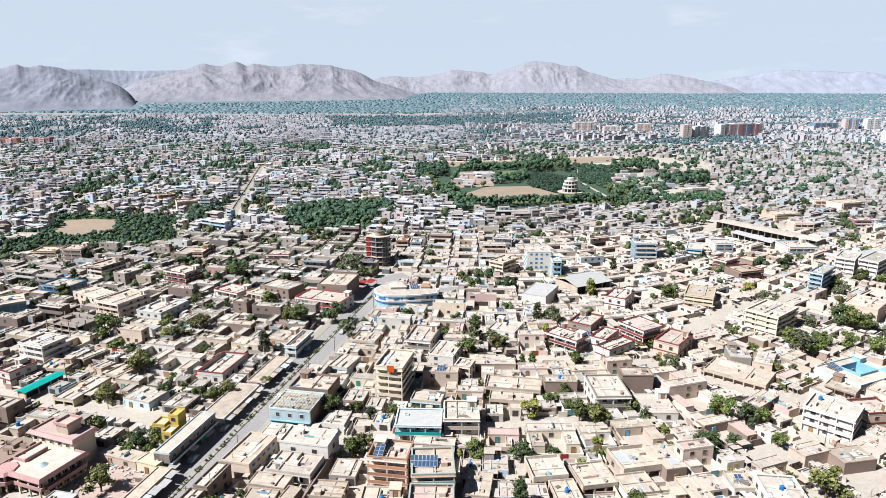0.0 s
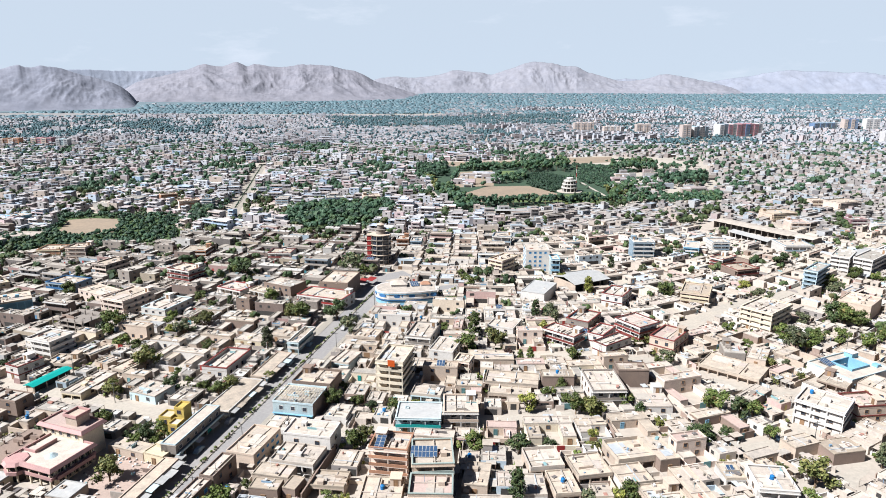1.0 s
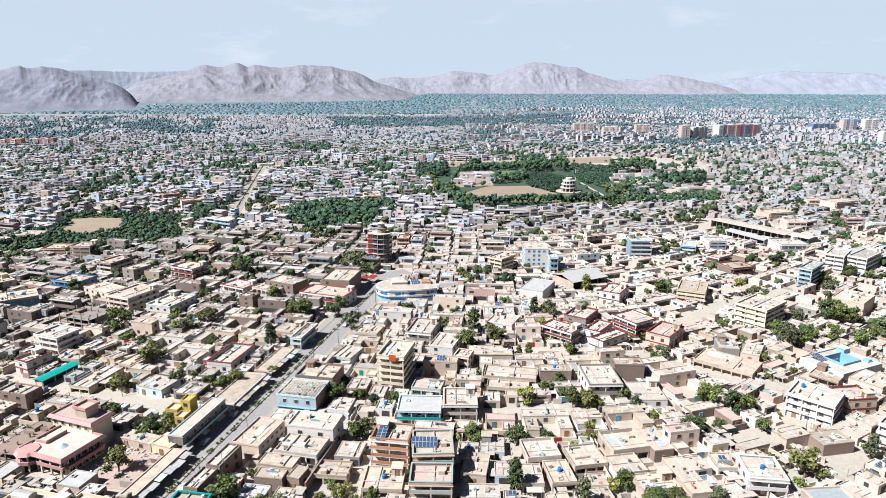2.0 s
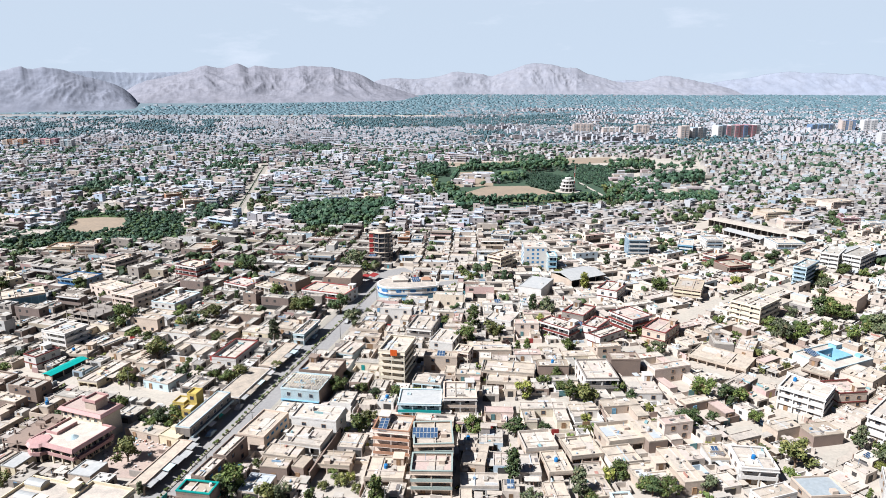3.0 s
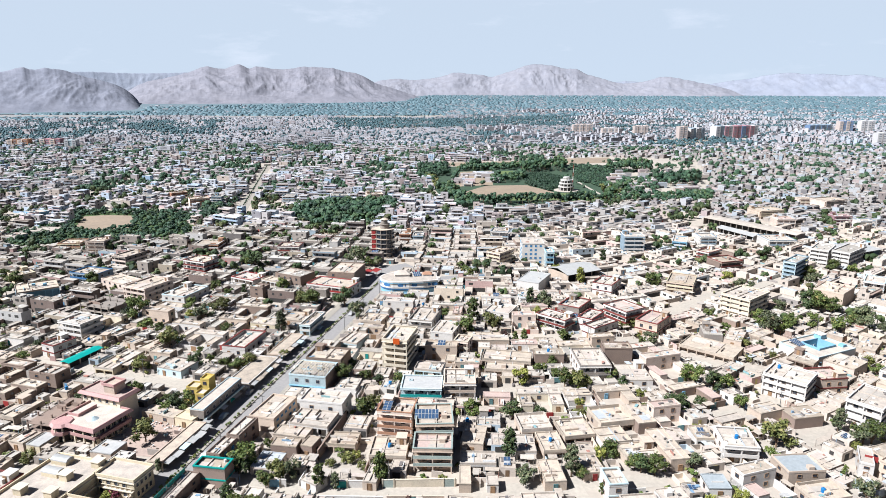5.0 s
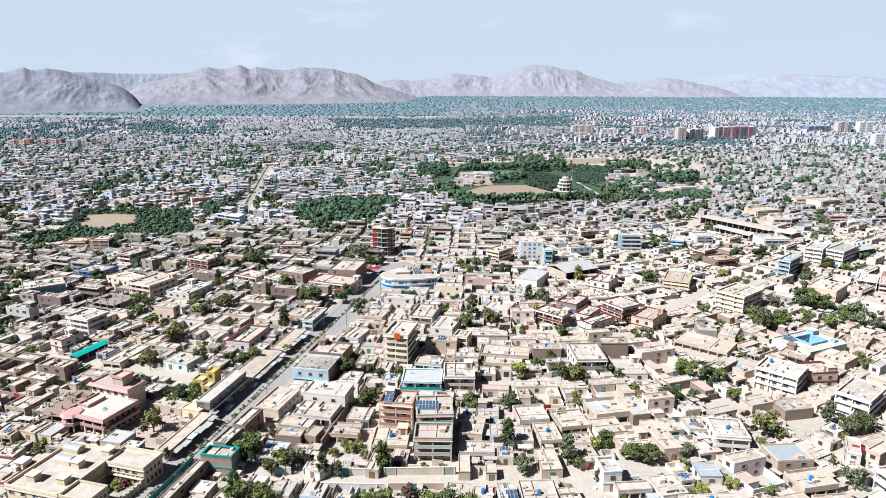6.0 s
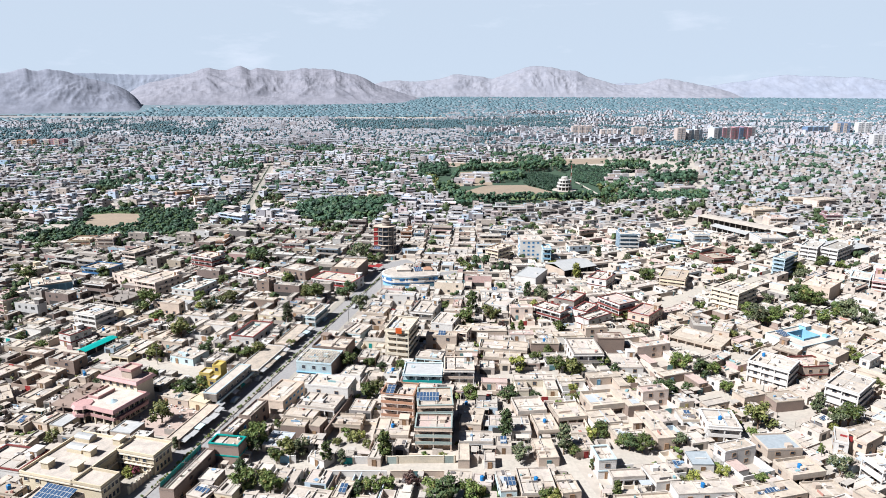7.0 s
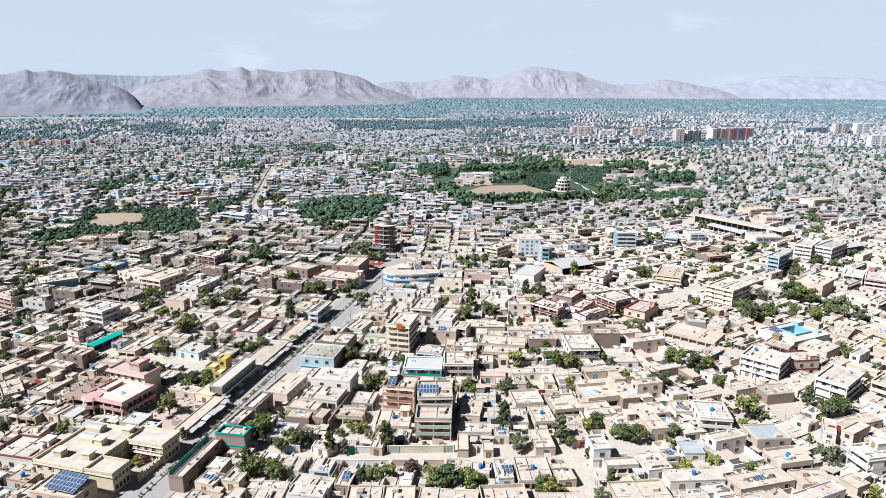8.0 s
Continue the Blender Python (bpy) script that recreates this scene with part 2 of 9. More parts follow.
# ---- mesh helpers ----
class Geo:
    """Vertices, faces and material numbers of one mesh."""

    def __init__(self):
        self.v, self.f, self.m = [], [], []

    def add(self, verts, faces, mi=0):
        k = len(self.v)
        self.v += verts
        self.f += [tuple(i + k for i in q) for q in faces]
        self.m += [mi] * len(faces)
        return self

    def box(self, cx, cy, z0, sx, sy, sz, rz=0.0, mi=0, taper=0.0, bottom=True):
        c, s = math.cos(rz), math.sin(rz)
        vs = []
        for z, k in ((z0, 1.0), (z0 + sz, 1.0 - taper)):
            for a, b in ((-1, -1), (1, -1), (1, 1), (-1, 1)):
                x, y = a * sx / 2 * k, b * sy / 2 * k
                vs.append((cx + c * x - s * y, cy + s * x + c * y, z))
        fs = [(0, 1, 5, 4), (1, 2, 6, 5), (2, 3, 7, 6), (3, 0, 4, 7), (4, 5, 6, 7)]
        if bottom:
            fs.append((3, 2, 1, 0))
        return self.add(vs, fs, mi)

    def ring(self, cx, cy, z0, sx, sy, sz, th, mi=0, wave=0.0, rnd=None, broken=0.0):
        """A wall round a rectangle, outer size sx by sy, its top a little uneven."""
        o = [(-sx / 2, -sy / 2), (sx / 2, -sy / 2), (sx / 2, sy / 2), (-sx / 2, sy / 2)]
        i = [(a * (1 - 2 * th / sx), b * (1 - 2 * th / sy)) for a, b in o]
        tops = [z0 + sz + (rnd.uniform(-wave, wave) if rnd else 0) for _ in range(4)]
        vs = [(cx + a, cy + b, z0) for a, b in o] + [(cx + a, cy + b, z0) for a, b in i]
        vs += [(cx + a, cy + b, t) for (a, b), t in zip(o, tops)] + [(cx + a, cy + b, t) for (a, b), t in zip(i, tops)]
        fs = []
        for k in range(4):
            j = (k + 1) % 4
            fs += [(k, j, 8 + j, 8 + k), (4 + j, 4 + k, 12 + k, 12 + j), (8 + k, 8 + j, 12 + j, 12 + k)]
        return self.add(vs, fs, mi)

    def cyl(self, cx, cy, z0, r0, r1, h, n=10, mi=0):
        vs = [(cx + r0 * math.cos(2 * math.pi * k / n), cy + r0 * math.sin(2 * math.pi * k / n), z0) for k in range(n)]
        vs += [(cx + r1 * math.cos(2 * math.pi * k / n), cy + r1 * math.sin(2 * math.pi * k / n), z0 + h) for k in range(n)]
        fs = [(k, (k + 1) % n, n + (k + 1) % n, n + k) for k in range(n)]
        fs += [tuple(range(n, 2 * n)), tuple(reversed(range(n)))]
        return self.add(vs, fs, mi)

    def tube(self, a, b, r0, r1, n=6, mi=0):
        a, b = Vector(a), Vector(b)
        q = (b - a).to_track_quat("Z", "Y").to_matrix()
        vs = []
        for p, r in ((a, r0), (b, r1)):
            for k in range(n):
                vs.append(tuple(p + q @ Vector((r * math.cos(2 * math.pi * k / n), r * math.sin(2 * math.pi * k / n), 0))))
        fs = [(k, (k + 1) % n, n + (k + 1) % n, n + k) for k in range(n)] + [tuple(range(n, 2 * n))]
        return self.add(vs, fs, mi)

    def moved(self, x, y, rz=0.0, z=0.0, s=1.0):
        c, t = math.cos(rz) * s, math.sin(rz) * s
        g = Geo()
        g.v = [(x + c * a - t * b, y + t * a + c * b, z + s * e) for a, b, e in self.v]
        g.f, g.m = self.f, self.m
        return g

    def join(self, other):
        return self.add(other.v, other.f) if not any(other.m) else self._join(other)

    def _join(self, other):
        k = len(self.v)
        self.v += other.v
        self.f += [tuple(i + k for i in q) for q in other.f]
        self.m += other.m
        return self

    def mesh(self, name, mats, smooth=False):
        me = bpy.data.meshes.new(name)
        me.from_pydata(self.v, [], self.f)
        for m in mats:
            me.materials.append(m)
        if any(self.m):
            me.polygons.foreach_set("material_index", self.m)
        if smooth:
            me.polygons.foreach_set("use_smooth", [True] * len(self.f))
        me.update()
        return me


MESHES = {}


def part(name, geo, mats, parent, label="", loc=None, rz=0.0, key=None):
    """One mesh object under a thing; alike pieces with the same key share their mesh."""
    mats = [MAT[m] if isinstance(m, str) else m for m in (mats if isinstance(mats, (list, tuple)) else [mats])]
    if key is None:
        me = geo.mesh(name, mats)
    else:
        if key not in MESHES:
            MESHES[key] = geo.mesh(name, mats)
        me = MESHES[key]
    ob = new(name, me)
    if parent is not None:
        ob.parent = parent
    if loc is not None:
        ob.location = loc
    ob.rotation_euler[2] = rz
    if label:
        ob["label"] = label
    return ob


def thing(name, x, y, rot=0.0, z=0.0, label="", category="", group="", kind=""):
    e = new(name)
    e.empty_display_size = 0.5
    e.location, e.rotation_euler[2] = (x, y, z), radians(rot)
    return tagged(e, label, category, group, kind)


ROOFTOPS = []   # roofs that carry odds and ends: x, y, rot, w, d, height
TAKEN = []   # rectangles that houses, roads and yards occupy: x, y, rot, w, d


def take(x, y, rot, w, d):
    TAKEN.append((x, y, rot, w, d))


def window_geo(w, h):
    """A frame with its pane set back in it, in one piece."""
    def rect(x, z0, z1, y):
        return [(-x, y, z0), (x, y, z0), (x, y, z1), (-x, y, z1)]
    g = Geo()
    vs = rect(w / 2 + 0.06, -0.06, h + 0.06, 0.08) + rect(w / 2 + 0.06, -0.06, h + 0.06, -0.08) + rect(w / 2, 0, h, -0.08) + rect(w / 2, 0, h, 0.0)
    ring = [(k, (k + 1) % 4) for k in range(4)]
    g.add(vs, [(i, j, 4 + j, 4 + i) for i, j in ring] + [(4 + i, 4 + j, 8 + j, 8 + i) for i, j in ring] + [(8 + i, 8 + j, 12 + j, 12 + i) for i, j in ring])
    g.f.append((12, 13, 14, 15))
    g.m.append(1)
    return g


def deep_window(parent, x, y, z, rz, w, h, frame_mat="cream", pane="glass"):
    """A window whose frame carries its pane as a piece of its own."""
    key = ("frame", w, h, frame_mat)
    g = None
    if key not in MESHES:
        g = Geo().add([(a, e, c) for e in (-0.1, 0.08) for a, c in ((-w / 2 - 0.12, -0.12), (w / 2 + 0.12, -0.12), (w / 2 + 0.12, h + 0.12), (-w / 2 - 0.12, h + 0.12), (-w / 2, 0), (w / 2, 0), (w / 2, h), (-w / 2, h))],
                      [(k, (k + 1) % 4, 4 + (k + 1) % 4, 4 + k) for k in range(4)] + [(8 + k, 8 + (k + 1) % 4, (k + 1) % 4, k) for k in range(4)] + [(4 + k, 4 + (k + 1) % 4, 12 + (k + 1) % 4, 12 + k) for k in range(4)])
    fr = part("window", g, frame_mat, parent, "", (x, y, z), rz, key)
    part("pane", Geo().box(0, 0.03, 0, w, 0.04, h) if ("pane", w, h, pane) not in MESHES else None, pane, fr, "dark glass pane", None, 0, ("pane", w, h, pane))
    return fr


def window_at(parent, x, y, z, rz, w=1.3, h=1.3, frame_mat="white", pane="glass"):
    return part("window", window_geo(w, h), [frame_mat, pane], parent, "", (x, y, z), rz, ("win", w, h, frame_mat, pane)) \
        if ("win", w, h, frame_mat, pane) not in MESHES else part("window", None, [frame_mat, pane], parent, "", (x, y, z), rz, ("win", w, h, frame_mat, pane))


def door_at(parent, x, y, rz, mat="wood", w=1.1, h=2.1, z=0.0):
    key = ("door", w, h, mat)
    g = None
    if key not in MESHES:
        g = Geo()
        g.box(0, 0, 0, w, 0.1, h)
        for a in (-1, 1):
            g.box(a * (w / 2 + 0.06), -0.03, 0, 0.12, 0.2, h + 0.12)
        g.box(0, -0.03, h, w, 0.2, 0.12)
        for k in range(2):
            g.box(0, -0.06, 0.25 + k * h * 0.48, w * 0.7, 0.04, h * 0.36)
    return part("door", g, mat, parent, "", (x, y, z), rz, key)


SIDES = {"f": (0, -1, 0.0), "r": (1, 0, math.pi / 2), "b": (0, 1, math.pi), "l": (-1, 0, -math.pi / 2)}


def side_spots(w, d, side, pitch, margin=0.9):
    """Evenly spread places along one side of a w by d block."""
    run = w if side in "fb" else d
    n = max(1, int((run - 2 * margin + 0.6) / pitch))
    ux, uy, rz = SIDES[side]
    for k in range(n):
        s = (k + 0.5) / n * (run - 2 * margin) - (run - 2 * margin) / 2
        if side in "fb":
            yield s, uy * d / 2, rz
        else:
            yield ux * w / 2, s, rz


def building(x, y, rot, w, d, h, n=1, wall="mud", trim=None, roof="roof_mud", style="plain", sides="frl", pitch=4.2,
             par=0.6, name="house", label="", category="house", group="", stair=True, seed=0, frame_mat=None, pane="glass", door="wood", balcony=1.7, cap=None):
    """A flat-roofed house: walls, roof, parapet, windows, door; with balconies, a verandah or a bare frame as the style says."""
    rnd = random.Random(int(x * 7 + y * 13 + seed))
    take(x, y, rot, w, d)
    b = thing(name, x, y, rot, 0, label or "flat-roofed %s house with low parapet" % wall, category, group)
    if style == "plain" and n == 1 and w > 8 and d > 6 and rnd.random() < 0.5:
        style = "verandah"
    if style == "plain" and n == 1:
        par = min(par, 0.32)
    fl = (h - par) / n
    body_w, body_d, off = w, d, 0.0
    ends = trim or wall
    if style in ("bands", "front"):
        body_d = d - balcony
        off = balcony / 2
        if style == "bands":
            body_w = w - balcony
    if style == "verandah":
        body_d, off = d - 2.0, 1.0
    if style == "frame":
        for k in range(n + 1):
            part("floor_slab", Geo().box(0, 0, max(0, k * fl - 0.25), w, d, 0.25), wall, b)
        nx, ny = max(2, int(w / 4.5) + 1), max(2, int(d / 4.5) + 1)
        for i in range(nx):
            for j in range(ny):
                part("column", Geo().box(0, 0, 0, 0.4, 0.4, h - par + rnd.uniform(0.5, 2.0)), wall, b, "", (-w / 2 + 0.3 + i * (w - 0.6) / (nx - 1), -d / 2 + 0.3 + j * (d - 0.6) / (ny - 1), 0))
        part("infill_wall", Geo().box(0, d / 4, 0, w - 1.0, 0.25, h - par), "brown", b)
        part("infill_wall", Geo().box(-w / 2 + 0.25, d * 0.1, 0, 0.25, d * 0.7, h - par), "brown", b)
        part("infill_wall", Geo().box(w / 2 - 0.25, d * 0.1, 0, 0.25, d * 0.7, h - par), "brown", b)
        for k in range(4):
            part("low_wall", Geo().box(rnd.uniform(-0.3, 0.3) * w, rnd.uniform(-0.35, 0.35) * d, h - par, w * 0.3, 0.22, rnd.uniform(0.7, 1.6), (k % 2) * math.pi / 2), "brown", b)
        return b
    top = h - par
    frame_mat = frame_mat or ("white" if wall in ("blue", "cyan", "slate") else "wood")
    ox = -(w - body_w) / 2 if style == "bands" else 0
    if roof.startswith("roof"):
        ROOFTOPS.append((x, y, rot, w, d, top + 0.08))
    part("wall", Geo().box(ox, off, -0.3, body_w, body_d, top + 0.3), wall, b)
    g = Geo()
    nx, ny = max(2, int(w / 3)), max(2, int(d / 3))
    vs = [(-w / 2 + 0.2 + (w - 0.4) * i / nx, -d / 2 + 0.2 + (d - 0.4) * j / ny, top + 0.05 + rnd.uniform(-0.03, 0.06)) for j in range(ny + 1) for i in range(nx + 1)]
    g.add(vs, [(j * (nx + 1) + i, j * (nx + 1) + i + 1, (j + 1) * (nx + 1) + i + 1, (j + 1) * (nx + 1) + i) for j in range(ny) for i in range(nx)])
    g.box(0, 0, top - 0.22, w, d, 0.22)
    part("roof", g, roof, b)
    g = Geo().ring(0, 0, top, w, d, par, 0.2, wave=0.06, rnd=rnd)
    part("parapet", g, roof if style in ("plain", "verandah") and n == 1 else wall, b)
    if style == "trim":
        part("coping", Geo().ring(0, 0, h + 0.02, w + 0.2, d + 0.2, 0.32, 0.5), trim, b)
        for k in range(1, n):
            part("floor_band", Geo().ring(0, 0, k * fl - 0.2, w + 0.3, d + 0.3, 0.4, 0.4), trim, b)
    if style in ("bands", "front"):
        part("coping", Geo().ring(0, 0, h + 0.02, w + 0.16, d + 0.16, 0.22, 0.45), cap or ends, b)
        for k in range(1, n):
            s = Geo().box(0, 0, k * fl - 0.2, w, d, 0.2)
            part("balcony_slab", s, wall, b)
            g = Geo().box(0, -d / 2 + 0.08, k * fl, w, 0.16, 0.95)
            if style == "bands":
                g.box(w / 2 - 0.08, 0, k * fl, 0.16, d, 0.95)
            part("balustrade", g, ends, b)
        part("canopy_slab", Geo().box(0, 0, top - 0.24, w + 0.4, d + 0.4, 0.2), wall, b)
        for i in range(max(2, int(w / 4.5) + 1)):
            m = max(1, int(w / 4.5))
            part("column", Geo().box(-w / 2 + 0.3 + i * (w - 0.6) / m, -d / 2 + 0.2, 0, 0.35, 0.35, top), wall, b)
    if style == "verandah":
        part("lintel", Geo().box(0, -d / 2 + 0.2, top - 0.7, w, 0.4, 0.5), wall, b)
        m = max(1, int(w / 3.2))
        for i in range(m + 1):
            part("pillar", Geo().box(-w / 2 + 0.25 + i * (w - 0.5) / m, -d / 2 + 0.25, 0, 0.4, 0.4, top - 0.5), wall, b)
        for a in (-1, 1):
            part("end_wall", Geo().box(a * (w / 2 - 0.15), -d / 2 + 1.1, 0, 0.3, 1.8, top - 0.3), wall, b)
    for k in range(n):
        for sd in sides:
            for i, (px, py, rz) in enumerate(side_spots(body_w, body_d, sd, pitch)):
                if k == 0 and sd == "f" and i == 0:
                    door_at(b, px + ox, py + off - 0.05, rz, door)
                    continue
                if rnd.random() < (0.12 if n > 1 else 0.3):
                    continue
                ux, uy, _ = SIDES[sd]
                window_at(b, px + ox + ux * 0.03, py + off + uy * 0.03, k * fl + 0.95, rz, 1.3, min(1.4, fl - 1.5), frame_mat, pane)
    if w > 6 and d > 6 and style != "frame":
        for _ in range(rnd.choice((1, 1, 2, 3))):
            px, py = rnd.uniform(-0.32, 0.32) * w, rnd.uniform(-0.36, 0.2) * d
            q = rnd.random()
            if q < 0.35:
                part("roof_divider", Geo().box(px, py, top + 0.02, rnd.uniform(2.5, 5), 0.22, rnd.uniform(0.4, 1.1), rnd.choice((0, math.pi / 2))), wall, b)
            elif q < 0.65:
                part("skylight", Geo().ring(px, py, top, 1.3, 1.3, 0.45, 0.15), wall, b)
            else:
                part("roof_hut", Geo().box(px, py, top, 1.7, 1.5, rnd.uniform(0.9, 1.5)), wall, b)
    if stair and w > 7 and d > 7 and rnd.random() < (0.5 if n > 1 else 0.2):
        px, py = rnd.choice((-1, 1)) * (w / 2 - 2.2), d / 2 - 2.2
        room = part("stair_room", Geo().box(px, py, top, 3.0, 3.2, 2.3).box(px, py, top + 2.3, 3.4, 3.6, 0.18), wall, b)
        door_at(b, px, py - 1.62, 0, door, 0.9, 1.9, top + 0.05)
    return b


# ---- ground, mountains, roads ----
def rise(r):
    """Height of the plain at a distance: flat under the city, bent up farther out so its rim fits the camera's view."""
    return 110.0 * (1.0 - r / (3000.0 + (r - 3000.0) * 3.0)) if r > 3000.0 else 0.0


def polar(az, r):
    a = radians(az)
    return r * math.sin(a), r * math.cos(a)


GROUND_MAT = surface("dusty_earth", (0.312, 0.275, 0.234), 0.95, 0, 0.35, 0.35, 0.012, 0.1)
g = Geo()
radii = [0.5, 60, 120, 200, 300, 450, 700, 1000, 1400, 1900, 2400, 3000] + [3000 + 90 * k for k in range(1, 21)]
NA = 96
for r in radii:
    for k in range(NA):
        g.v.append((r * math.cos(2 * math.pi * k / NA), r * math.sin(2 * math.pi * k / NA), rise(r)))
for i in range(len(radii) - 1):
    for k in range(NA):
        j = (k + 1) % NA
        g.f.append((i * NA + k, (i + 1) * NA + k, (i + 1) * NA + j, i * NA + j))
g.f.append(tuple(range(NA)))
g.m = [0] * len(g.f)
ground = new("ground", g.mesh("ground", [GROUND_MAT]))
tagged(ground, "dusty pale earth under the whole city", "ground", kind="structure")

# haze is painted into the rock: each range paler and bluer than the last
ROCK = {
    "near": surface("haze_blued_rock_slope", (0.142, 0.148, 0.181), 0.95, 0, 0.5, 0.03, 0.010, 0),
    "mid": surface("haze_paled_rock_slope", (0.156, 0.154, 0.179), 0.95, 0, 0.42, 0.03, 0.010, 0),
    "pale": surface("haze_faded_rock_slope", (0.175, 0.176, 0.203), 0.95, 0, 0.26, 0.03, 0.014, 0),
    "faint": surface("haze_dimmed_far_rock", (0.182, 0.199, 0.244), 0.95, 0, 0.10, 0.02, 0.008, 0),
    "pearl": surface("haze_bleached_far_rock", (0.175, 0.188, 0.229), 0.95, 0, 0.12, 0.02, 0.008, 0),
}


def mountains(profile, ridge, foot, rock, seed, relief=1.0, label=""):
    """A bare range: its skyline as slopes against the azimuth; spurs and gullies from ridged noise."""
    a0, a1 = profile[0][0], profile[-1][0]
    cols, rows = max(60, int((a1 - a0) * 18)), 50
    xs, ys = [p[0] for p in profile], [p[1] for p in profile]
    fine = np.linspace(a0, a1, 400)
    broad = np.interp(fine, xs, ys)
    for _ in range(3):
        broad = np.convolve(np.pad(broad, 7, mode="edge"), np.ones(15) / 15, mode="valid")
    crestline = np.interp(fine, xs, ys)
    for _ in range(2):
        crestline = np.convolve(np.pad(crestline, 2, mode="edge"), np.ones(5) / 5, mode="valid")
    crestline = crestline + np.array([0.0007 * noise.noise(Vector((a * 2.6, seed, 1))) + 0.0004 * noise.noise(Vector((a * 7, seed, 2))) for a in fine])
    g = Geo()
    base = rise(foot) - 8
    for i in range(cols + 1):
        az = a0 + (a1 - a0) * i / cols
        sky, mass = float(np.interp(az, fine, crestline)), float(np.interp(az, fine, broad))
        for j in range(rows + 1):
            q = j / (rows - 5)
            up = min(q, 1.0)
            r = foot + (ridge - foot) * q
            x, y = polar(az, r)
            top = 109.8 + (mass + (sky - mass) * up ** 1.5) * (ridge + 21)
            crest = max(0.0, top - base)
            # spurs about 300 m apart, lesser ribs between them, both slanting across the slope
            p = Vector((x / 330 + y / 900, y / 620 - x / 1200, seed * 3.7))
            p = p + noise.noise_vector(p * 0.9) * 0.35
            spur = noise.ridged_multi_fractal(p, 0.85, 2.15, 5, 1.0, 2.0) - 1.0
            rib = noise.ridged_multi_fractal(p * 3.4 + Vector((7, 3, 0)), 0.8, 2.1, 4, 1.0, 2.0) - 0.9
            env = min(1.0, up * 2.2, (1 - up) * 3.5) if up < 1 else 0.0
            z = base + crest * (up ** 1.05 + relief * env * (0.20 * spur + 0.085 * rib))
            z = min(z, base + crest * (0.2 + 0.8 * up))
            if q > 1:
                z = base + crest * (1 - (q - 1) * 6)
            g.v.append((x, y, z))
    for i in range(cols):
        for j in range(rows):
            k = i * (rows + 1) + j
            g.f.append((k, k + rows + 1, k + rows + 2, k + 1))
    g.m = [0] * len(g.f)
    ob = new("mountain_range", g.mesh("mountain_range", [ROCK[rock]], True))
    return tagged(ob, label, "mountains", kind="structure")


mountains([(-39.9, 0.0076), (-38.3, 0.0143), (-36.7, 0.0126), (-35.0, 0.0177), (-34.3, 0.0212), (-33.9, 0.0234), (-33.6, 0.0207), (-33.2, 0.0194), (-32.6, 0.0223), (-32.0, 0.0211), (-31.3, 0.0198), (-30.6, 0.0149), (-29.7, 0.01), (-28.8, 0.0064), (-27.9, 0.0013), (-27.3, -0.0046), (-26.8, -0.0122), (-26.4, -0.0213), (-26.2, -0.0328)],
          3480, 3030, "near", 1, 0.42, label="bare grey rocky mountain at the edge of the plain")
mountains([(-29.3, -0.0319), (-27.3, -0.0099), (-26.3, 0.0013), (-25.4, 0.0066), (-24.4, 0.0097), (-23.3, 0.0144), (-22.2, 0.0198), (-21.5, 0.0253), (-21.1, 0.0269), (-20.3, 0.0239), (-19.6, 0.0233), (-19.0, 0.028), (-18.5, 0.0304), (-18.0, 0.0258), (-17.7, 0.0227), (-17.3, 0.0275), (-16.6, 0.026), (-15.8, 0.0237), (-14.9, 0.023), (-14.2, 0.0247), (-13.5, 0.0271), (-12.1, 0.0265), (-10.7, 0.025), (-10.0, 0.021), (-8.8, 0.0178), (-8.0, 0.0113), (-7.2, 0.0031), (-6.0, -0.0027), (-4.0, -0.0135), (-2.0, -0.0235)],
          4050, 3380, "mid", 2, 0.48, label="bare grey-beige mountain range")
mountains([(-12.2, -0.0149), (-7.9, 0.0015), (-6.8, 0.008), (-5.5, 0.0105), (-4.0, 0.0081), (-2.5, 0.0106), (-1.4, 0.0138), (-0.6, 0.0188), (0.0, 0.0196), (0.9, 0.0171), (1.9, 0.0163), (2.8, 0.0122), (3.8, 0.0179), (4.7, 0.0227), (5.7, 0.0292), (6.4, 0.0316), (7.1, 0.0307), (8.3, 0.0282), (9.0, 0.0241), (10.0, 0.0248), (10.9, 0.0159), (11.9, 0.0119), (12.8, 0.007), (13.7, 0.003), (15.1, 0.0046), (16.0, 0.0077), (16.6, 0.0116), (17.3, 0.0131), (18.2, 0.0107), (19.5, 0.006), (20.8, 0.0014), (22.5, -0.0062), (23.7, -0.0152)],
          4650, 4360, "pale", 3, 0.58, label="mountain range paled with painted haze")
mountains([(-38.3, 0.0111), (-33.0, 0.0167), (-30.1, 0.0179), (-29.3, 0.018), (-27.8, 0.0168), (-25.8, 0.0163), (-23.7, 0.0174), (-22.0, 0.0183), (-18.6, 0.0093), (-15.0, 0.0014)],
          4740, 4560, "faint", 4, 0.4, label="far mountain range, haze painted into its pale rock")
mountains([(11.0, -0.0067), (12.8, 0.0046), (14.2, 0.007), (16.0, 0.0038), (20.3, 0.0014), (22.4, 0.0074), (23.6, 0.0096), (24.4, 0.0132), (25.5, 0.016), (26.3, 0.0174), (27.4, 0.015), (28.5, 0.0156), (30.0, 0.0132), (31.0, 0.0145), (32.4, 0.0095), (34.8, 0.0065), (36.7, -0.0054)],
          4760, 4560, "pearl", 5, 0.5, label="far mountain range, haze painted into its pale rock")

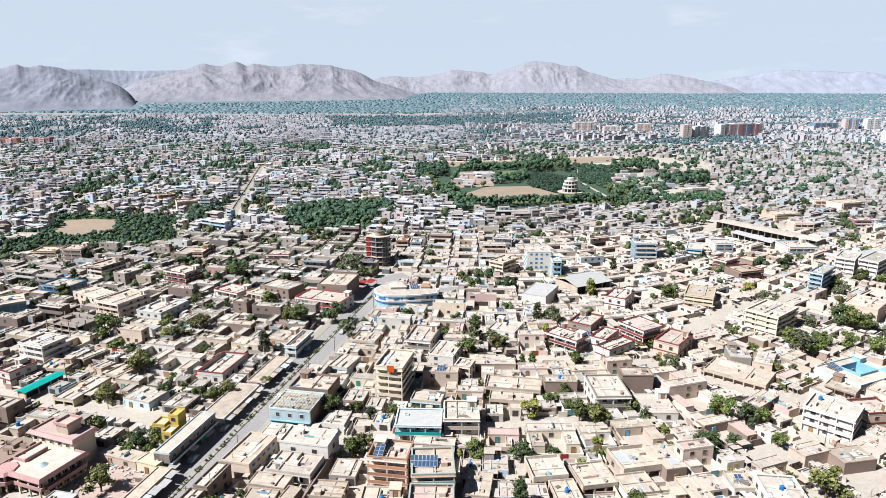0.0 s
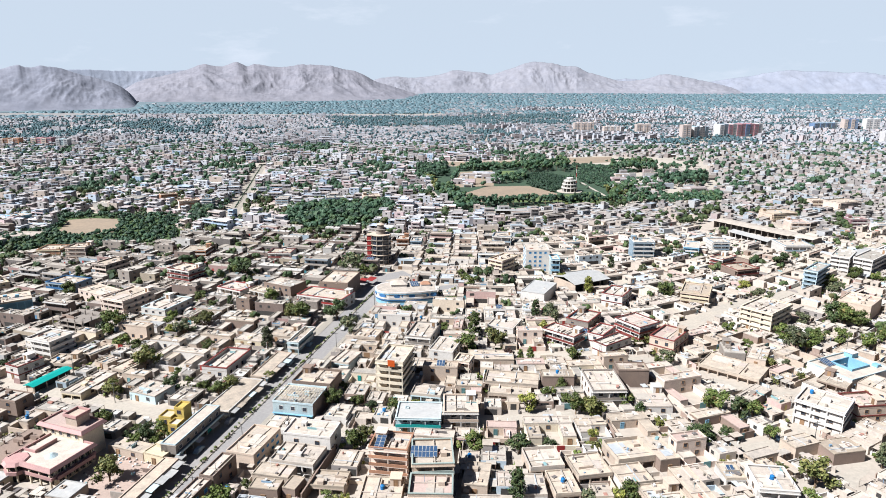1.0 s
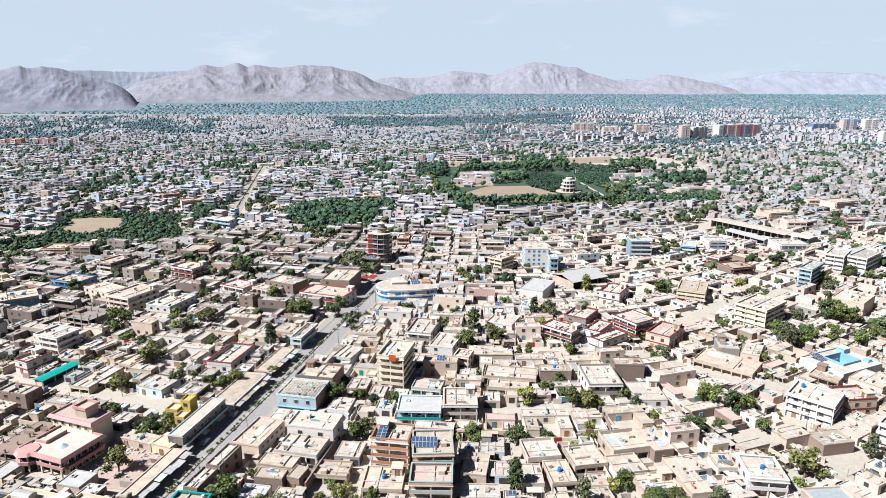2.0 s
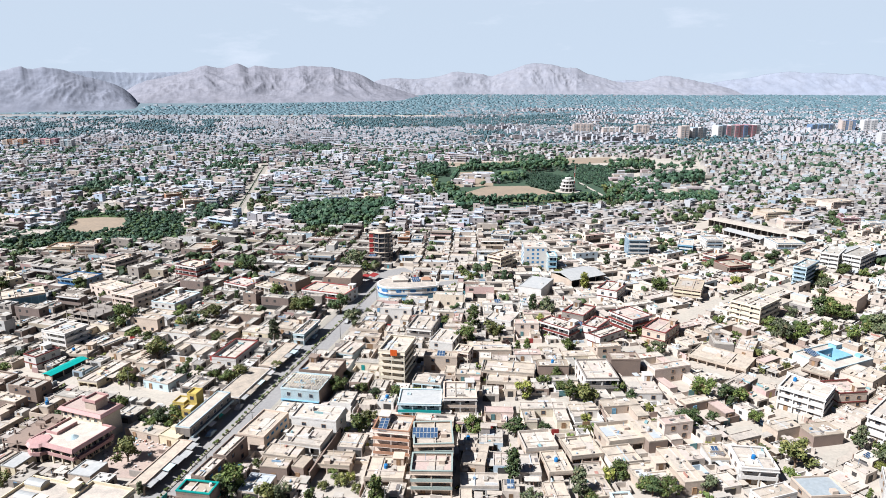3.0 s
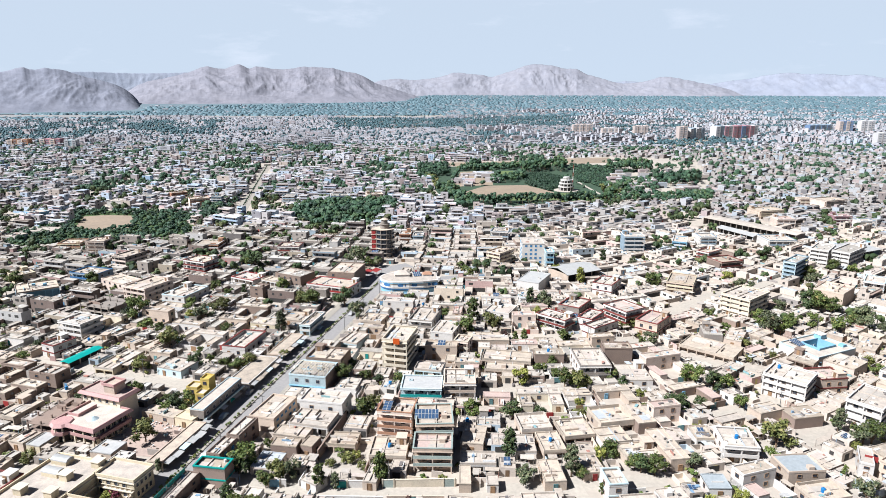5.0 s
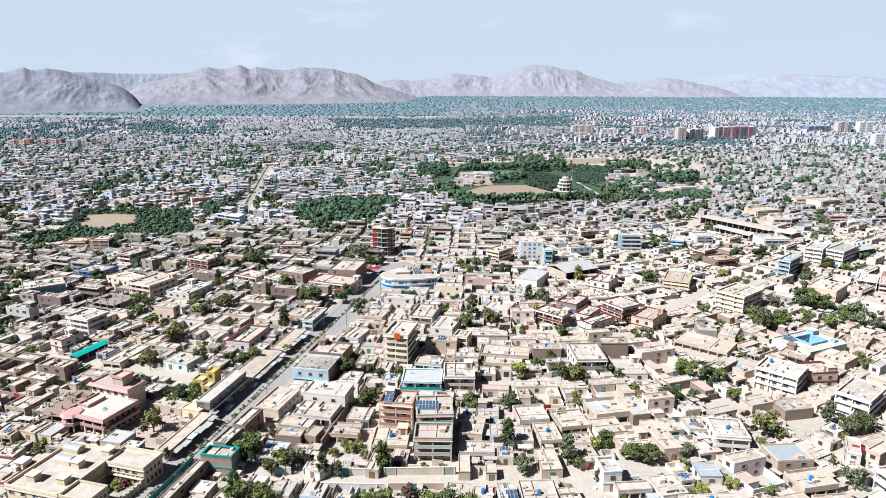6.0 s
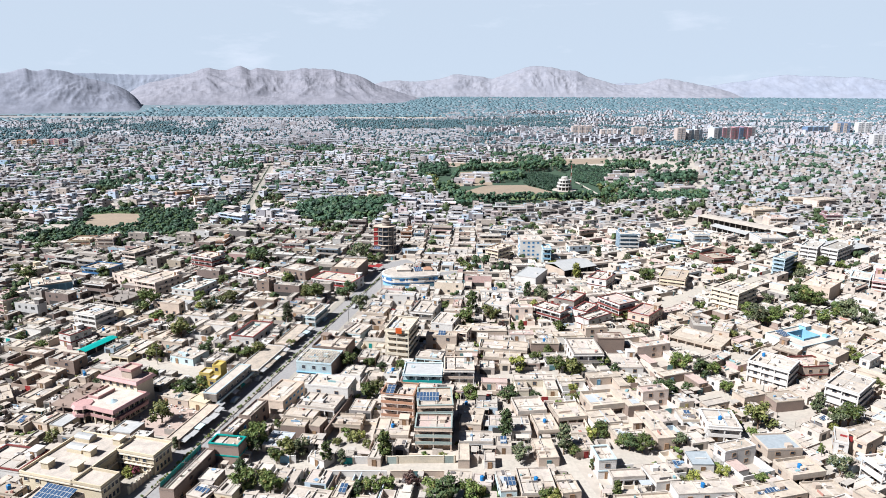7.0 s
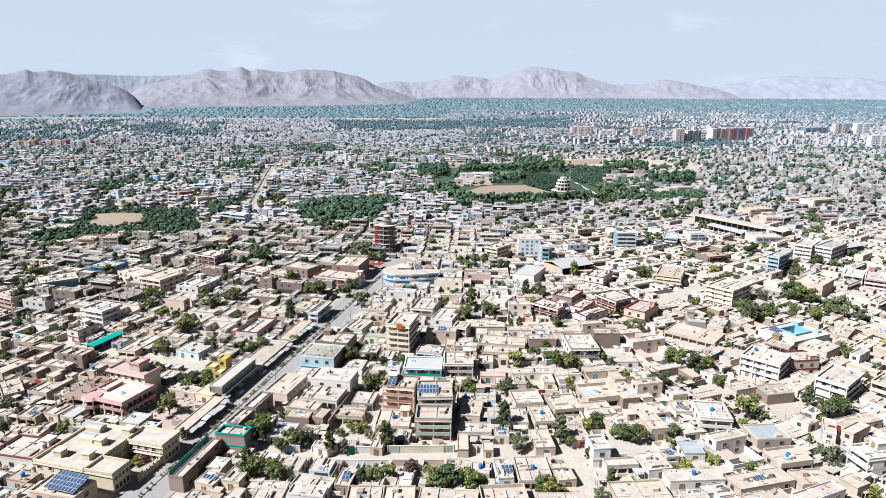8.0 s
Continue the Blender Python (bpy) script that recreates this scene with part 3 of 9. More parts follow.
# farmland beyond the river and the houses, distance haze painted into its colour
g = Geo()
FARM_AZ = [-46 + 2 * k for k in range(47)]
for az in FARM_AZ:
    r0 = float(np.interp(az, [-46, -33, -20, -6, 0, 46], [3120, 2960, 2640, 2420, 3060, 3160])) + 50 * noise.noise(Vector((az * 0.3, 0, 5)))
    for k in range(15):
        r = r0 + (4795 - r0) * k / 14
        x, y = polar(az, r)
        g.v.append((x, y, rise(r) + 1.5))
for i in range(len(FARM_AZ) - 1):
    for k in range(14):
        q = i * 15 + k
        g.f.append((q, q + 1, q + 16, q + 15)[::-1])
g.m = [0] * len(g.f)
tagged(new("farmland", g.mesh("farmland", [MAT["farmland"]])), "farmland at the far rim of the plain, haze painted into its colour", "fields", kind="structure")

# the river bed, a pale strip before the mountains
RIVER = [(-1699, 2193, -1931, 2499), (-1582, 2196, -1764, 2454), (-1301, 2222, -1424, 2438), (-1015, 2249, -1091, 2422), (-717, 2256, -757, 2384), (-420, 2263, -439, 2369), (-63, 2292, -66, 2369), (-44, 2271, -48, 2472), (77, 2320, 82, 2480), (222, 2350, 232, 2465)]
g = Geo()
for (ax, ay, bx, by) in RIVER:
    g.v += [(ax, ay, 0.8), (bx, by, 0.8)]
for k in range(len(RIVER) - 1):
    g.f.append((2 * k, 2 * k + 2, 2 * k + 3, 2 * k + 1))
g.m = [0] * len(g.f)
tagged(new("river_bed", g.mesh("river_bed", [MAT["river"]])), "pale dry river bed across the plain", "river", kind="structure")


def strip(name, mat, pts, width, z, label, cat="road"):
    """A flat strip along a line of plan points."""
    g = Geo()
    for i, p in enumerate(pts):
        a, b = Vector(pts[max(0, i - 1)]), Vector(pts[min(len(pts) - 1, i + 1)])
        d = (b - a).normalized()
        nrm = Vector((-d.y, d.x)) * width / 2
        q = Vector(p)
        g.v += [(q.x + nrm.x, q.y + nrm.y, z), (q.x - nrm.x, q.y - nrm.y, z)]
    for i in range(len(pts) - 1):
        g.f.append((2 * i + 1, 2 * i + 3, 2 * i + 2, 2 * i))
    g.m = [0] * len(g.f)
    ob = new(name, g.mesh(name, [MAT[mat]]))
    for i in range(len(pts) - 1):
        a, b = Vector(pts[i]), Vector(pts[i + 1])
        c = (a + b) / 2
        take(c.x, c.y, math.degrees(math.atan2(b.y - a.y, b.x - a.x)), (b - a).length + 1, width + 0.5)
    return tagged(ob, label, cat, kind="structure")


def mainroad(y):
    """X of the main road's median at a given y."""
    return -77.8 + (y - 158.0) * 0.19


road = strip("road", "asphalt", [(mainroad(y) + 0.6, y) for y in (20, 70, 113, 170, 230, 290, 345)], 12.4, 0.05, "dusty grey asphalt road running through the city")
kerb_l = strip("pavement", "paving", [(mainroad(y) - 7.4, y) for y in (20, 70, 113, 170, 230, 290, 330)], 3.6, 0.17, "dusty pavement along the shops", "pavement")
kerb_r = strip("pavement", "paving", [(mainroad(y) + 7.5, y) for y in (20, 70, 113, 170, 230, 290, 330)], 1.8, 0.17, "dusty pavement along the shops", "pavement")
g = Geo()
for y in range(60, 325, 5):
    g.box(mainroad(y), y, 0.05, 0.9, 4.9, 0.22, radians(-10.76))
tagged(new("road_median", g.mesh("road_median", [MAT["paving"]])), "narrow kerbed median strip of the road", "median", kind="structure")

strip("road", "asphalt", [(-51.2, 334.7), (-46.6, 351.0), (-30.6, 361.6)], 12, 0.04, "road bending at the junction")
strip("road", "asphalt", [(-51.2, 332.8), (-20.9, 330.6), (17.4, 341.2)], 8, 0.03, "side road at the junction")
strip("lane", "dust", [(-162.5, 208.1), (-124.0, 197.9), (-92.4, 189.1)], 5.5, 0.03, "pale dusty side street", "street")
strip("lane", "dust", [(-187.8, 216.0), (-162.5, 208.1)], 5.5, 0.03, "pale dusty side street", "street")
strip("lane", "dust", [(-166.8, 145.5), (-133.7, 135.4), (-113.2, 134.3)], 4.5, 0.03, "pale dusty side street", "street")
strip("lane", "dust", [(-62.0, 131.5), (-29.2, 128.4), (0.1, 128.1), (32.7, 133.3), (59.7, 136.4)], 6.0, 0.03, "wide pale dusty cross street", "street")
strip("lane", "dust", [(32.7, 133.3), (37.0, 114.5), (42.3, 92.6)], 4.5, 0.04, "pale dusty lane", "street")
strip("lane", "dust", [(-46.8, 179.9), (-19.8, 183.2), (7.4, 189.4), (38.9, 194.0)], 4.5, 0.03, "pale dusty lane", "street")
strip("lane", "dust", [(111.6, 181.8), (120.2, 166.1), (108.1, 155.5)], 5.0, 0.03, "pale dusty lane", "street")
strip("lane", "dust", [(87.3, 172.6), (111.6, 181.8), (125.3, 211.4), (106.9, 211.5)], 5.5, 0.03, "pale dusty lane", "street")
strip("lane", "dust", [(106.9, 211.5), (80.0, 239.6), (58.0, 242.1)], 5.5, 0.03, "pale dusty lane", "street")
strip("lane", "dust", [(58.0, 242.1), (28.3, 244.2), (-0.9, 241.5)], 5.0, 0.03, "pale dusty lane", "street")
strip("lane", "dust", [(93.6, 265.9), (137.3, 306.1), (188.0, 331.6)], 8.0, 0.03, "broad dusty lane", "street")
FAR_ROAD = [(-195, 528), (-219, 637), (-247, 764), (-275, 892)]
CANAL = [(-1200, 800), (-648, 826), (-525, 841), (-382, 869), (-266, 885), (-140, 905), (-23, 911), (90, 928), (239, 961), (420, 990)]


def along(line, v, axis):
    """The other coordinate of a plan line at a given one."""
    return float(np.interp(v, [p[axis] for p in line], [p[1 - axis] for p in line]))


strip("road", "paving", FAR_ROAD, 10.5, 0.05, "straight pale road between distant houses")
strip("road", "dust", CANAL, 15, 0.05, "pale dusty road along the canal")
strip("road", "dust", [(-6, 601), (-33, 730), (-57, 834)], 7, 0.05, "pale lane along the park wall")


# ---- trees ----
def crown_geo(rnd, spots, leaves, size, spread):
    """Leaf clusters: small bent quads scattered round the ends of the limbs, with gaps between the clumps."""
    g = Geo()
    for (cx, cy, cz, r) in spots:
        # lumpy solid core added to block the view through the clump
        q = r * 0.62
        hub = [(cx + q * rnd.uniform(0.7, 1.1) * math.cos(a), cy + q * rnd.uniform(0.7, 1.1) * math.sin(a), cz + rnd.uniform(-0.35, 0.35) * q) for a in (0, 1.05, 2.1, 3.14, 4.2, 5.24)]
        hub += [(cx, cy, cz + q * 0.8), (cx, cy, cz - q * 0.7)]
        g.add(hub, [(k, (k + 1) % 6, 6) for k in range(6)] + [((k + 1) % 6, k, 7) for k in range(6)])
        for _ in range(leaves):
            # denser towards the outside of a clump
            d = Vector((rnd.gauss(0, 1), rnd.gauss(0, 1), rnd.gauss(0, 0.8))).normalized() * r * (rnd.random() ** 0.45) * spread
            c = Vector((cx, cy, cz)) + d
            nrm = (d.normalized() + Vector((rnd.uniform(-0.8, 0.8), rnd.uniform(-0.8, 0.8), rnd.uniform(-0.2, 0.9)))).normalized()
            t = nrm.orthogonal().normalized()
            t.rotate(Matrix.Rotation(rnd.uniform(0, 6.28), 3, nrm))
            b = nrm.cross(t)
            s = size * rnd.uniform(0.6, 1.35)
            p = [c + t * s * 0.5, c + b * s * 0.36 + nrm * s * 0.12, c - t * s * 0.5, c - b * s * 0.36 + nrm * s * 0.12]
            g.add([tuple(q) for q in p], [(0, 1, 2), (0, 2, 3)])
    return g


def tree_form(kind, seed):
    """Trunk with limbs, and leaf clumps, for a tree one metre high, to be scaled."""
    rnd = random.Random(seed * 17 + len(kind))
    trunk, spots = Geo(), []
    if kind == "b":
        fork = rnd.uniform(0.16, 0.24)
        lean = (rnd.uniform(-0.04, 0.04), rnd.uniform(-0.04, 0.04))
        trunk.tube((0, 0, -0.03), (lean[0], lean[1], fork), 0.035, 0.026)
        for k in range(7):
            a = k * 0.9 + rnd.uniform(-0.3, 0.3)
            rr, hh = rnd.uniform(0.14, 0.36), rnd.uniform(0.36, 0.84)
            end = (lean[0] + rr * math.cos(a), lean[1] + rr * math.sin(a), hh)
            trunk.tube((lean[0], lean[1], fork * rnd.uniform(0.8, 1.0)), end, 0.018, 0.006, 5)
            spots.append((*end, rnd.uniform(0.15, 0.23)))
            for _ in range(2):
                e2 = (end[0] + rnd.uniform(-0.16, 0.16), end[1] + rnd.uniform(-0.16, 0.16), min(0.9, max(0.26, end[2] + rnd.uniform(-0.22, 0.12))))
                trunk.tube(end, e2, 0.006, 0.003, 4)
                spots.append((*e2, rnd.uniform(0.11, 0.17)))
        spots.append((lean[0], lean[1], 0.82, 0.15))
        crown = crown_geo(rnd, spots, 56, 0.082, 1.0)
    elif kind == "t":
        trunk.tube((0, 0, -0.03), (0.01, 0.01, 0.9), 0.025, 0.006)
        for k in range(18):
            z = 0.24 + 0.70 * k / 17
            a = k * 2.4
            rr = 0.19 * (1 - abs(z - 0.5) * 1.1) * rnd.uniform(0.5, 1.1)
            end = (rr * math.cos(a), rr * math.sin(a), z)
            trunk.tube((0, 0, z - 0.08), end, 0.008, 0.003, 4)
            spots.append((*end, rnd.uniform(0.07, 0.13)))
        crown = crown_geo(rnd, spots, 60, 0.07, 1.0)
    elif kind == "c":
        trunk.tube((0, 0, -0.03), (0, 0, 0.95), 0.03, 0.005)
        for k in range(22):
            z = 0.1 + 0.85 * k / 21
            a = k * 2.4
            rr = 0.2 * (1 - z) + 0.04
            spots.append((rr * 0.6 * math.cos(a), rr * 0.6 * math.sin(a), z, rr * 0.7))
        crown = crown_geo(rnd, spots, 50, 0.06, 1.0)
    else:
        for k in range(5):
            a = k * 1.3
            end = (0.4 * math.cos(a) * rnd.uniform(0.3, 1.2), 0.4 * math.sin(a) * rnd.uniform(0.3, 1.2), rnd.uniform(0.4, 0.75))
            trunk.tube((0, 0, -0.03), end, 0.03, 0.01, 4)
            spots.append((*end, rnd.uniform(0.2, 0.34)))
            spots.append((end[0] * 1.4, end[1] * 1.4, end[2] * 0.6, rnd.uniform(0.18, 0.28)))
        crown = crown_geo(rnd, spots, 75, 0.12, 1.0)
    return trunk, crown


TREE_MESH = {}
TREE_WORDS = {"b": ("broad leafy tree with an uneven crown", "tree"), "t": ("tall slender tree", "tree"), "c": ("small conical evergreen", "tree"), "u": ("spreading garden bush", "bush")}
LEAF_WORDS = {"green": "green", "dark": "dark green", "olive": "olive-green", "yellow": "yellow-green", "grey": "grey-green", "purple": "dark reddish", "flower": "crimson-flowering"}
TREE_COUNT = [0]


def tree(x, y, height, kind="b", leaf="green"):
    TREE_COUNT[0] += 1
    seed = TREE_COUNT[0] % (5 if kind in "bt" else 3)
    key = (kind, seed, leaf)
    if key not in TREE_MESH:
        base = ("form", kind, seed)
        if base not in TREE_MESH:
            TREE_MESH[base] = tree_form(kind, seed)
        trunk, crown = TREE_MESH[base]
        TREE_MESH[key] = (trunk.mesh("trunk", [MAT["trunk"]]), crown.mesh("crown", [LEAF[leaf]]))
    tm, cm = TREE_MESH[key]
    words, cat = TREE_WORDS[kind]
    t = thing("tree" if cat == "tree" else "bush", x, y, (TREE_COUNT[0] * 67) % 360, 0, LEAF_WORDS[leaf] + " " + words, cat, "garden trees")
    take(x, y, 0, height * 0.35, height * 0.35)
    s = height * (0.88 + 0.3 * min(1.0, max(0.0, (y - 160) / 140))) * (1.0 + 0.12 * math.sin(TREE_COUNT[0] * 2.3))
    wide = 1.05 if kind in "bu" else 1.0
    t.scale = (s * wide, s * wide, s)
    a = new("trunk" if cat == "tree" else "stem", tm)
    b = new("crown", cm)
    a.parent = b.parent = t
    return t


_P = (1 + 5 ** 0.5) / 2
ICO_V = [Vector(v).normalized() for v in ((-1, _P, 0), (1, _P, 0), (-1, -_P, 0), (1, -_P, 0), (0, -1, _P), (0, 1, _P), (0, -1, -_P), (0, 1, -_P), (_P, 0, -1), (_P, 0, 1), (-_P, 0, -1), (-_P, 0, 1))]
ICO_F = [(0, 11, 5), (0, 5, 1), (0, 1, 7), (0, 7, 10), (0, 10, 11), (1, 5, 9), (5, 11, 4), (11, 10, 2), (10, 7, 6), (7, 1, 8), (3, 9, 4), (3, 4, 2), (3, 2, 6), (3, 6, 8), (3, 8, 9), (4, 9, 5), (2, 4, 11), (6, 2, 10), (8, 6, 7), (9, 8, 1)]

OCT_V = [Vector(v) for v in ((1, 0, 0), (-1, 0, 0), (0, 1, 0), (0, -1, 0), (0, 0, 1), (0, 0, -1))]
OCT_F = [(0, 2, 4), (2, 1, 4), (1, 3, 4), (3, 0, 4), (2, 0, 5), (1, 2, 5), (3, 1, 5), (0, 3, 5)]


def blob_tree(g, rnd, x, y, z, r, h, leaves, s):
    """A distant tree in a joined mass: short trunk, ragged lobes and loose leaf pieces round them."""
    if leaves > 30:
        g.box(x, y, z - 0.2, 0.3, 0.3, h * 0.4, bottom=False, mi=1)
    n = 5 if leaves > 60 else 4 if leaves > 30 else 2 if leaves > 15 else 1
    spread = 0.6 if n > 2 else 0.35
    lobes = [(rnd.uniform(-spread, spread) * r, rnd.uniform(-spread, spread) * r, h * rnd.uniform(0.36, 0.68), r * (rnd.uniform(0.36, 0.58) if n > 2 else rnd.uniform(0.55, 0.8))) for _ in range(n)]
    solid_v, solid_f = (ICO_V, ICO_F) if leaves > 9 else (OCT_V, OCT_F)
    for cx, cy, cz, q in lobes:
        tilt = Matrix.Rotation(rnd.uniform(0, 6.28), 3, Vector((rnd.uniform(-1, 1), rnd.uniform(-1, 1), 1)).normalized())
        vs = []
        for v in solid_v:
            d = tilt @ v
            e = q * rnd.uniform(0.68, 1.14)
            vs.append((x + cx + d.x * e, y + cy + d.y * e, z + max(0.1, cz + d.z * e * 0.95)))
        g.add(vs, solid_f)
    for k in range(int(leaves * 0.36) + 1 if leaves > 9 else 0):
        cx, cy, cz, q = lobes[k % n]
        d = Vector((rnd.gauss(0, 1), rnd.gauss(0, 1), rnd.gauss(0.25, 0.8))).normalized()
        c = Vector((x + cx + d.x * q, y + cy + d.y * q, z + max(0.3, cz + d.z * q * 0.95)))
        m = (d + Vector((rnd.uniform(-0.4, 0.4), rnd.uniform(-0.4, 0.4), rnd.uniform(-0.1, 0.5)))).normalized()
        t = m.orthogonal().normalized()
        t.rotate(Matrix.Rotation(rnd.uniform(0, 6.28), 3, m))
        b = m.cross(t)
        e = s * rnd.uniform(0.5, 0.95) * 0.5
        g.add([tuple(c + t * e), tuple(c + b * e * 0.9), tuple(c - t * e), tuple(c - b * e * 0.9)], [(0, 1, 2, 3)])


def canopy(g, rnd, x, y, z, r, h):
    """A wood at the rim of the plain: a low uneven mound of crowns, flattened to mute its shading as haze would."""
    n = 5
    low = [(x + r * rnd.uniform(0.75, 1.2) * math.cos(6.283 * k / n), y + r * rnd.uniform(0.75, 1.2) * math.sin(6.283 * k / n), z) for k in range(n)]
    top = [(x + r * 0.72 * rnd.uniform(0.75, 1.2) * math.cos(6.283 * k / n), y + r * 0.72 * rnd.uniform(0.75, 1.2) * math.sin(6.283 * k / n), z + h * rnd.uniform(0.7, 1.1)) for k in range(n)]
    g.add(low + top + [(x, y, z + h * rnd.uniform(0.95, 1.25))], [(k, (k + 1) % n, n + (k + 1) % n, n + k) for k in range(n)] + [(n + k, n + (k + 1) % n, 2 * n) for k in range(n)])


# ---- houses that stand out, block by block ----
building(-224.6, 292.9, 37, 19.3, 16.9, 6.8, 1, "blue", None, "roof_mud", "plain", name="warehouse", label="large pale blue rendered hall beside a yard", category="warehouse", stair=False, sides="")
building(-170.6, 240.8, -19, 13.5, 11.9, 8.1, 3, "white", None, "roof_white", "bands", label="white three-storey house with balconies")
building(-155.0, 192.8, -14, 12.2, 6.8, 6, 2, "brown", None, "roof_grey", "plain", label="bare brown brick house,  roof unfinished")
building(-158.1, 229.4, -4, 11.6, 9.0, 3, 1, "mud", None, "roof_mud", "verandah")
building(-136.9, 209.5, -13, 8.5, 17.9, 3, 1, "sand", 'yellow', "roof_white", "plain", label="long low house with yellow front wall")
building(-149.5, 238.9, -25, 4.8, 11.5, 2.9, 1, "brown", None, "roof_mud", "plain")
building(-140.7, 229.5, -26, 7.7, 6.3, 2.9, 1, "mud", None, "roof_mud", "plain")
building(-129.4, 226.6, -21, 7.7, 13.5, 2.9, 1, "mud", None, "roof_mud", "verandah")
building(-111.0, 204.1, -19, 11.7, 9.5, 3.4, 1, "cyan", None, "roof_white", "plain", label="low house with pale blue walls")
building(-168.7, 221.1, -24, 7.5, 10.2, 5.5, 2, "white", 'maroon', "roof_grey", "trim", label="two-storey house with red and white striped front")
building(-198.3, 240.1, -13, 8.9, 7.1, 3.2, 1, "mud", None, "roof_mud", "plain")
building(-186.9, 211.6, -8, 10.0, 7.0, 3.2, 1, "mud", None, "roof_mud", "plain")
building(-180.0, 219.2, -15, 7.1, 6.3, 3, 1, "mud", None, "roof_mud", "plain")
building(-176.1, 272.2, -20, 19.1, 14.9, 5.5, 2, "grey", None, "roof_grey", "frame", label="unfinished grey concrete frame building")
building(-164.8, 294.7, -22, 15.3, 20.0, 8.5, 3, "peach", 'peach', "roof_mud", "bands", balcony=1.2, name="apartment_building", label="peach three-storey block with balcony bands", category="building")
building(-187.6, 309.4, -30, 20.9, 10.9, 6, 2, "peach", None, "roof_mud", "plain")
building(-143.6, 290.4, -17, 14.0, 19.2, 5.5, 2, "white", 'cyan', "roof_white", "trim", label="white two-storey house with pale cyan trim")
building(-144.6, 276.3, -16, 14.5, 6.4, 2.9, 1, "white", None, "roof_mud", "verandah")
building(-140.0, 268.3, -15, 7.7, 6.2, 3, 1, "white", None, "sheet", "plain", stair=False)
building(-205.5, 354.8, -20, 11.0, 17.2, 8.5, 3, "grey", 'peach', "roof_mud", "bands", name="apartment_building", label="grey and peach block with balcony bands", category="building")
building(-185.5, 340.3, -25, 9.2, 11.9, 8.5, 3, "grey", None, "roof_grey", "plain", label="narrow dark grey tower house")
building(-155.7, 342.9, -24, 16.6, 12.4, 8.5, 3, "white", 'maroon', "roof_mud", "bands", name="apartment_building", label="white block with dark red balcony bands", category="building")
building(-213.0, 324.5, -16, 18.3, 13.3, 6, 2, "slate", 'deepblue', "roof_mud", "front", label="two-storey house with navy blue front")
building(-253.8, 323.6, -35, 12.0, 10.5, 5.1, 2, "sand", None, "roof_mud", "plain")
building(-228.6, 262.4, -25, 17.8, 12.7, 7.6, 3, "cream", 'pink', "roof_pink", "front")
building(-64.0, 323.9, -9, 15.5, 20.8, 9.3, 3, "brown", 'red', "roof_mud", "plain", name="commercial_building", label="tall brown brick block set back above shops", category="building", sides="f")
building(-68.1, 305.6, -19, 25.6, 14.2, 6, 2, "white", 'red', "roof_mud", "front", name="shop_building", label="white two-storey shops with red balcony bands", category="building")
building(-93.6, 322.2, -27, 18.5, 12.5, 6.8, 2, "brown", None, "roof_grey", "plain", sides="f")
building(-102.9, 316.2, -28, 16.6, 6.4, 4.2, 1, "white", None, "roof_mud", "plain")
building(-119.9, 321.7, -27, 16.8, 11.5, 4.2, 1, "white", 'red', "roof_pink", "front", label="white shop house with red framing")
building(-105.3, 294.2, -20, 8.0, 6.4, 7.6, 3, "brown", None, "roof_brown", "plain", label="narrow dark brick tower house")
building(-92.4, 228.9, -11, 10.6, 18.7, 4.2, 1, "white", 'maroon', "roof_white", "trim", par=1.2, label="low white house with thick dark maroon parapet")
building(-89.9, 253.3, -15, 13.0, 7.6, 3.2, 1, "sand", None, "roof_white", "plain")
building(-76.7, 260.0, -14, 11.1, 10.7, 3.2, 1, "mud", None, "roof_mud", "plain")
building(-67.7, 251.0, -11, 5.1, 17.8, 5.5, 2, "cyan", 'white', "roof_mud", "bands", name="shop_building", label="row of shops with pale cyan fronts by the road", category="shop", balcony=1.2)
block = building(-54.4, 193.6, -10, 14.3, 13.0, 7.2, 2, "cyan", 'grey', "roof_grey", "plain", name="commercial_building", label="pale blue block with brick side wall and timber roof frame", category="building", sides="f", stair=False)
part("side_wall", Geo().box(7.18, 0, 0, 0.06, 13.0, 7.1), "brown", block, "bare brown brick wall")
part("shop_front", Geo().box(0, -6.54, 0.1, 13.7, 0.08, 2.7).box(0, -6.9, 2.9, 14.2, 0.8, 0.15), "blue", block, "pale blue shop front under a ledge")
building(-51.4, 206.8, -10, 14.3, 11.6, 7.8, 2, "brown", None, "roof_mud", "plain", name="commercial_building", label="bare brown brick block behind a timber roof", category="building", sides="", par=1.0)
building(-55.4, 223.3, -10, 7.8, 11.0, 4.2, 1, "mud", None, "roof_grey", "plain")
building(-45.5, 233.3, -18, 8.2, 12.0, 3.6, 1, "cyan", None, "roof_white", "plain")
building(-40.1, 258.4, -13, 10.4, 9.9, 3.6, 1, "mud", None, "roof_mud", "plain")
building(-23.6, 213.5, -12, 10.3, 15.5, 13.6, 5, "cream", 'cream', "roof_white", "bands", name="apartment_building", label="cream five-storey block with deep balcony bands", category="building", par=1.0, seed=3)
building(-15.8, 256.4, -12, 11.2, 17.6, 6, 2, "white", 'grey', "roof_white", "front", label="two-storey house with arched grey front")
building(-5.5, 240.9, -16, 10.1, 14.5, 6, 2, "white", None, "roof_white", "plain")
building(-11.2, 203.8, -10, 10.8, 8.1, 4.2, 1, "cyan", None, "roof_white", "verandah")
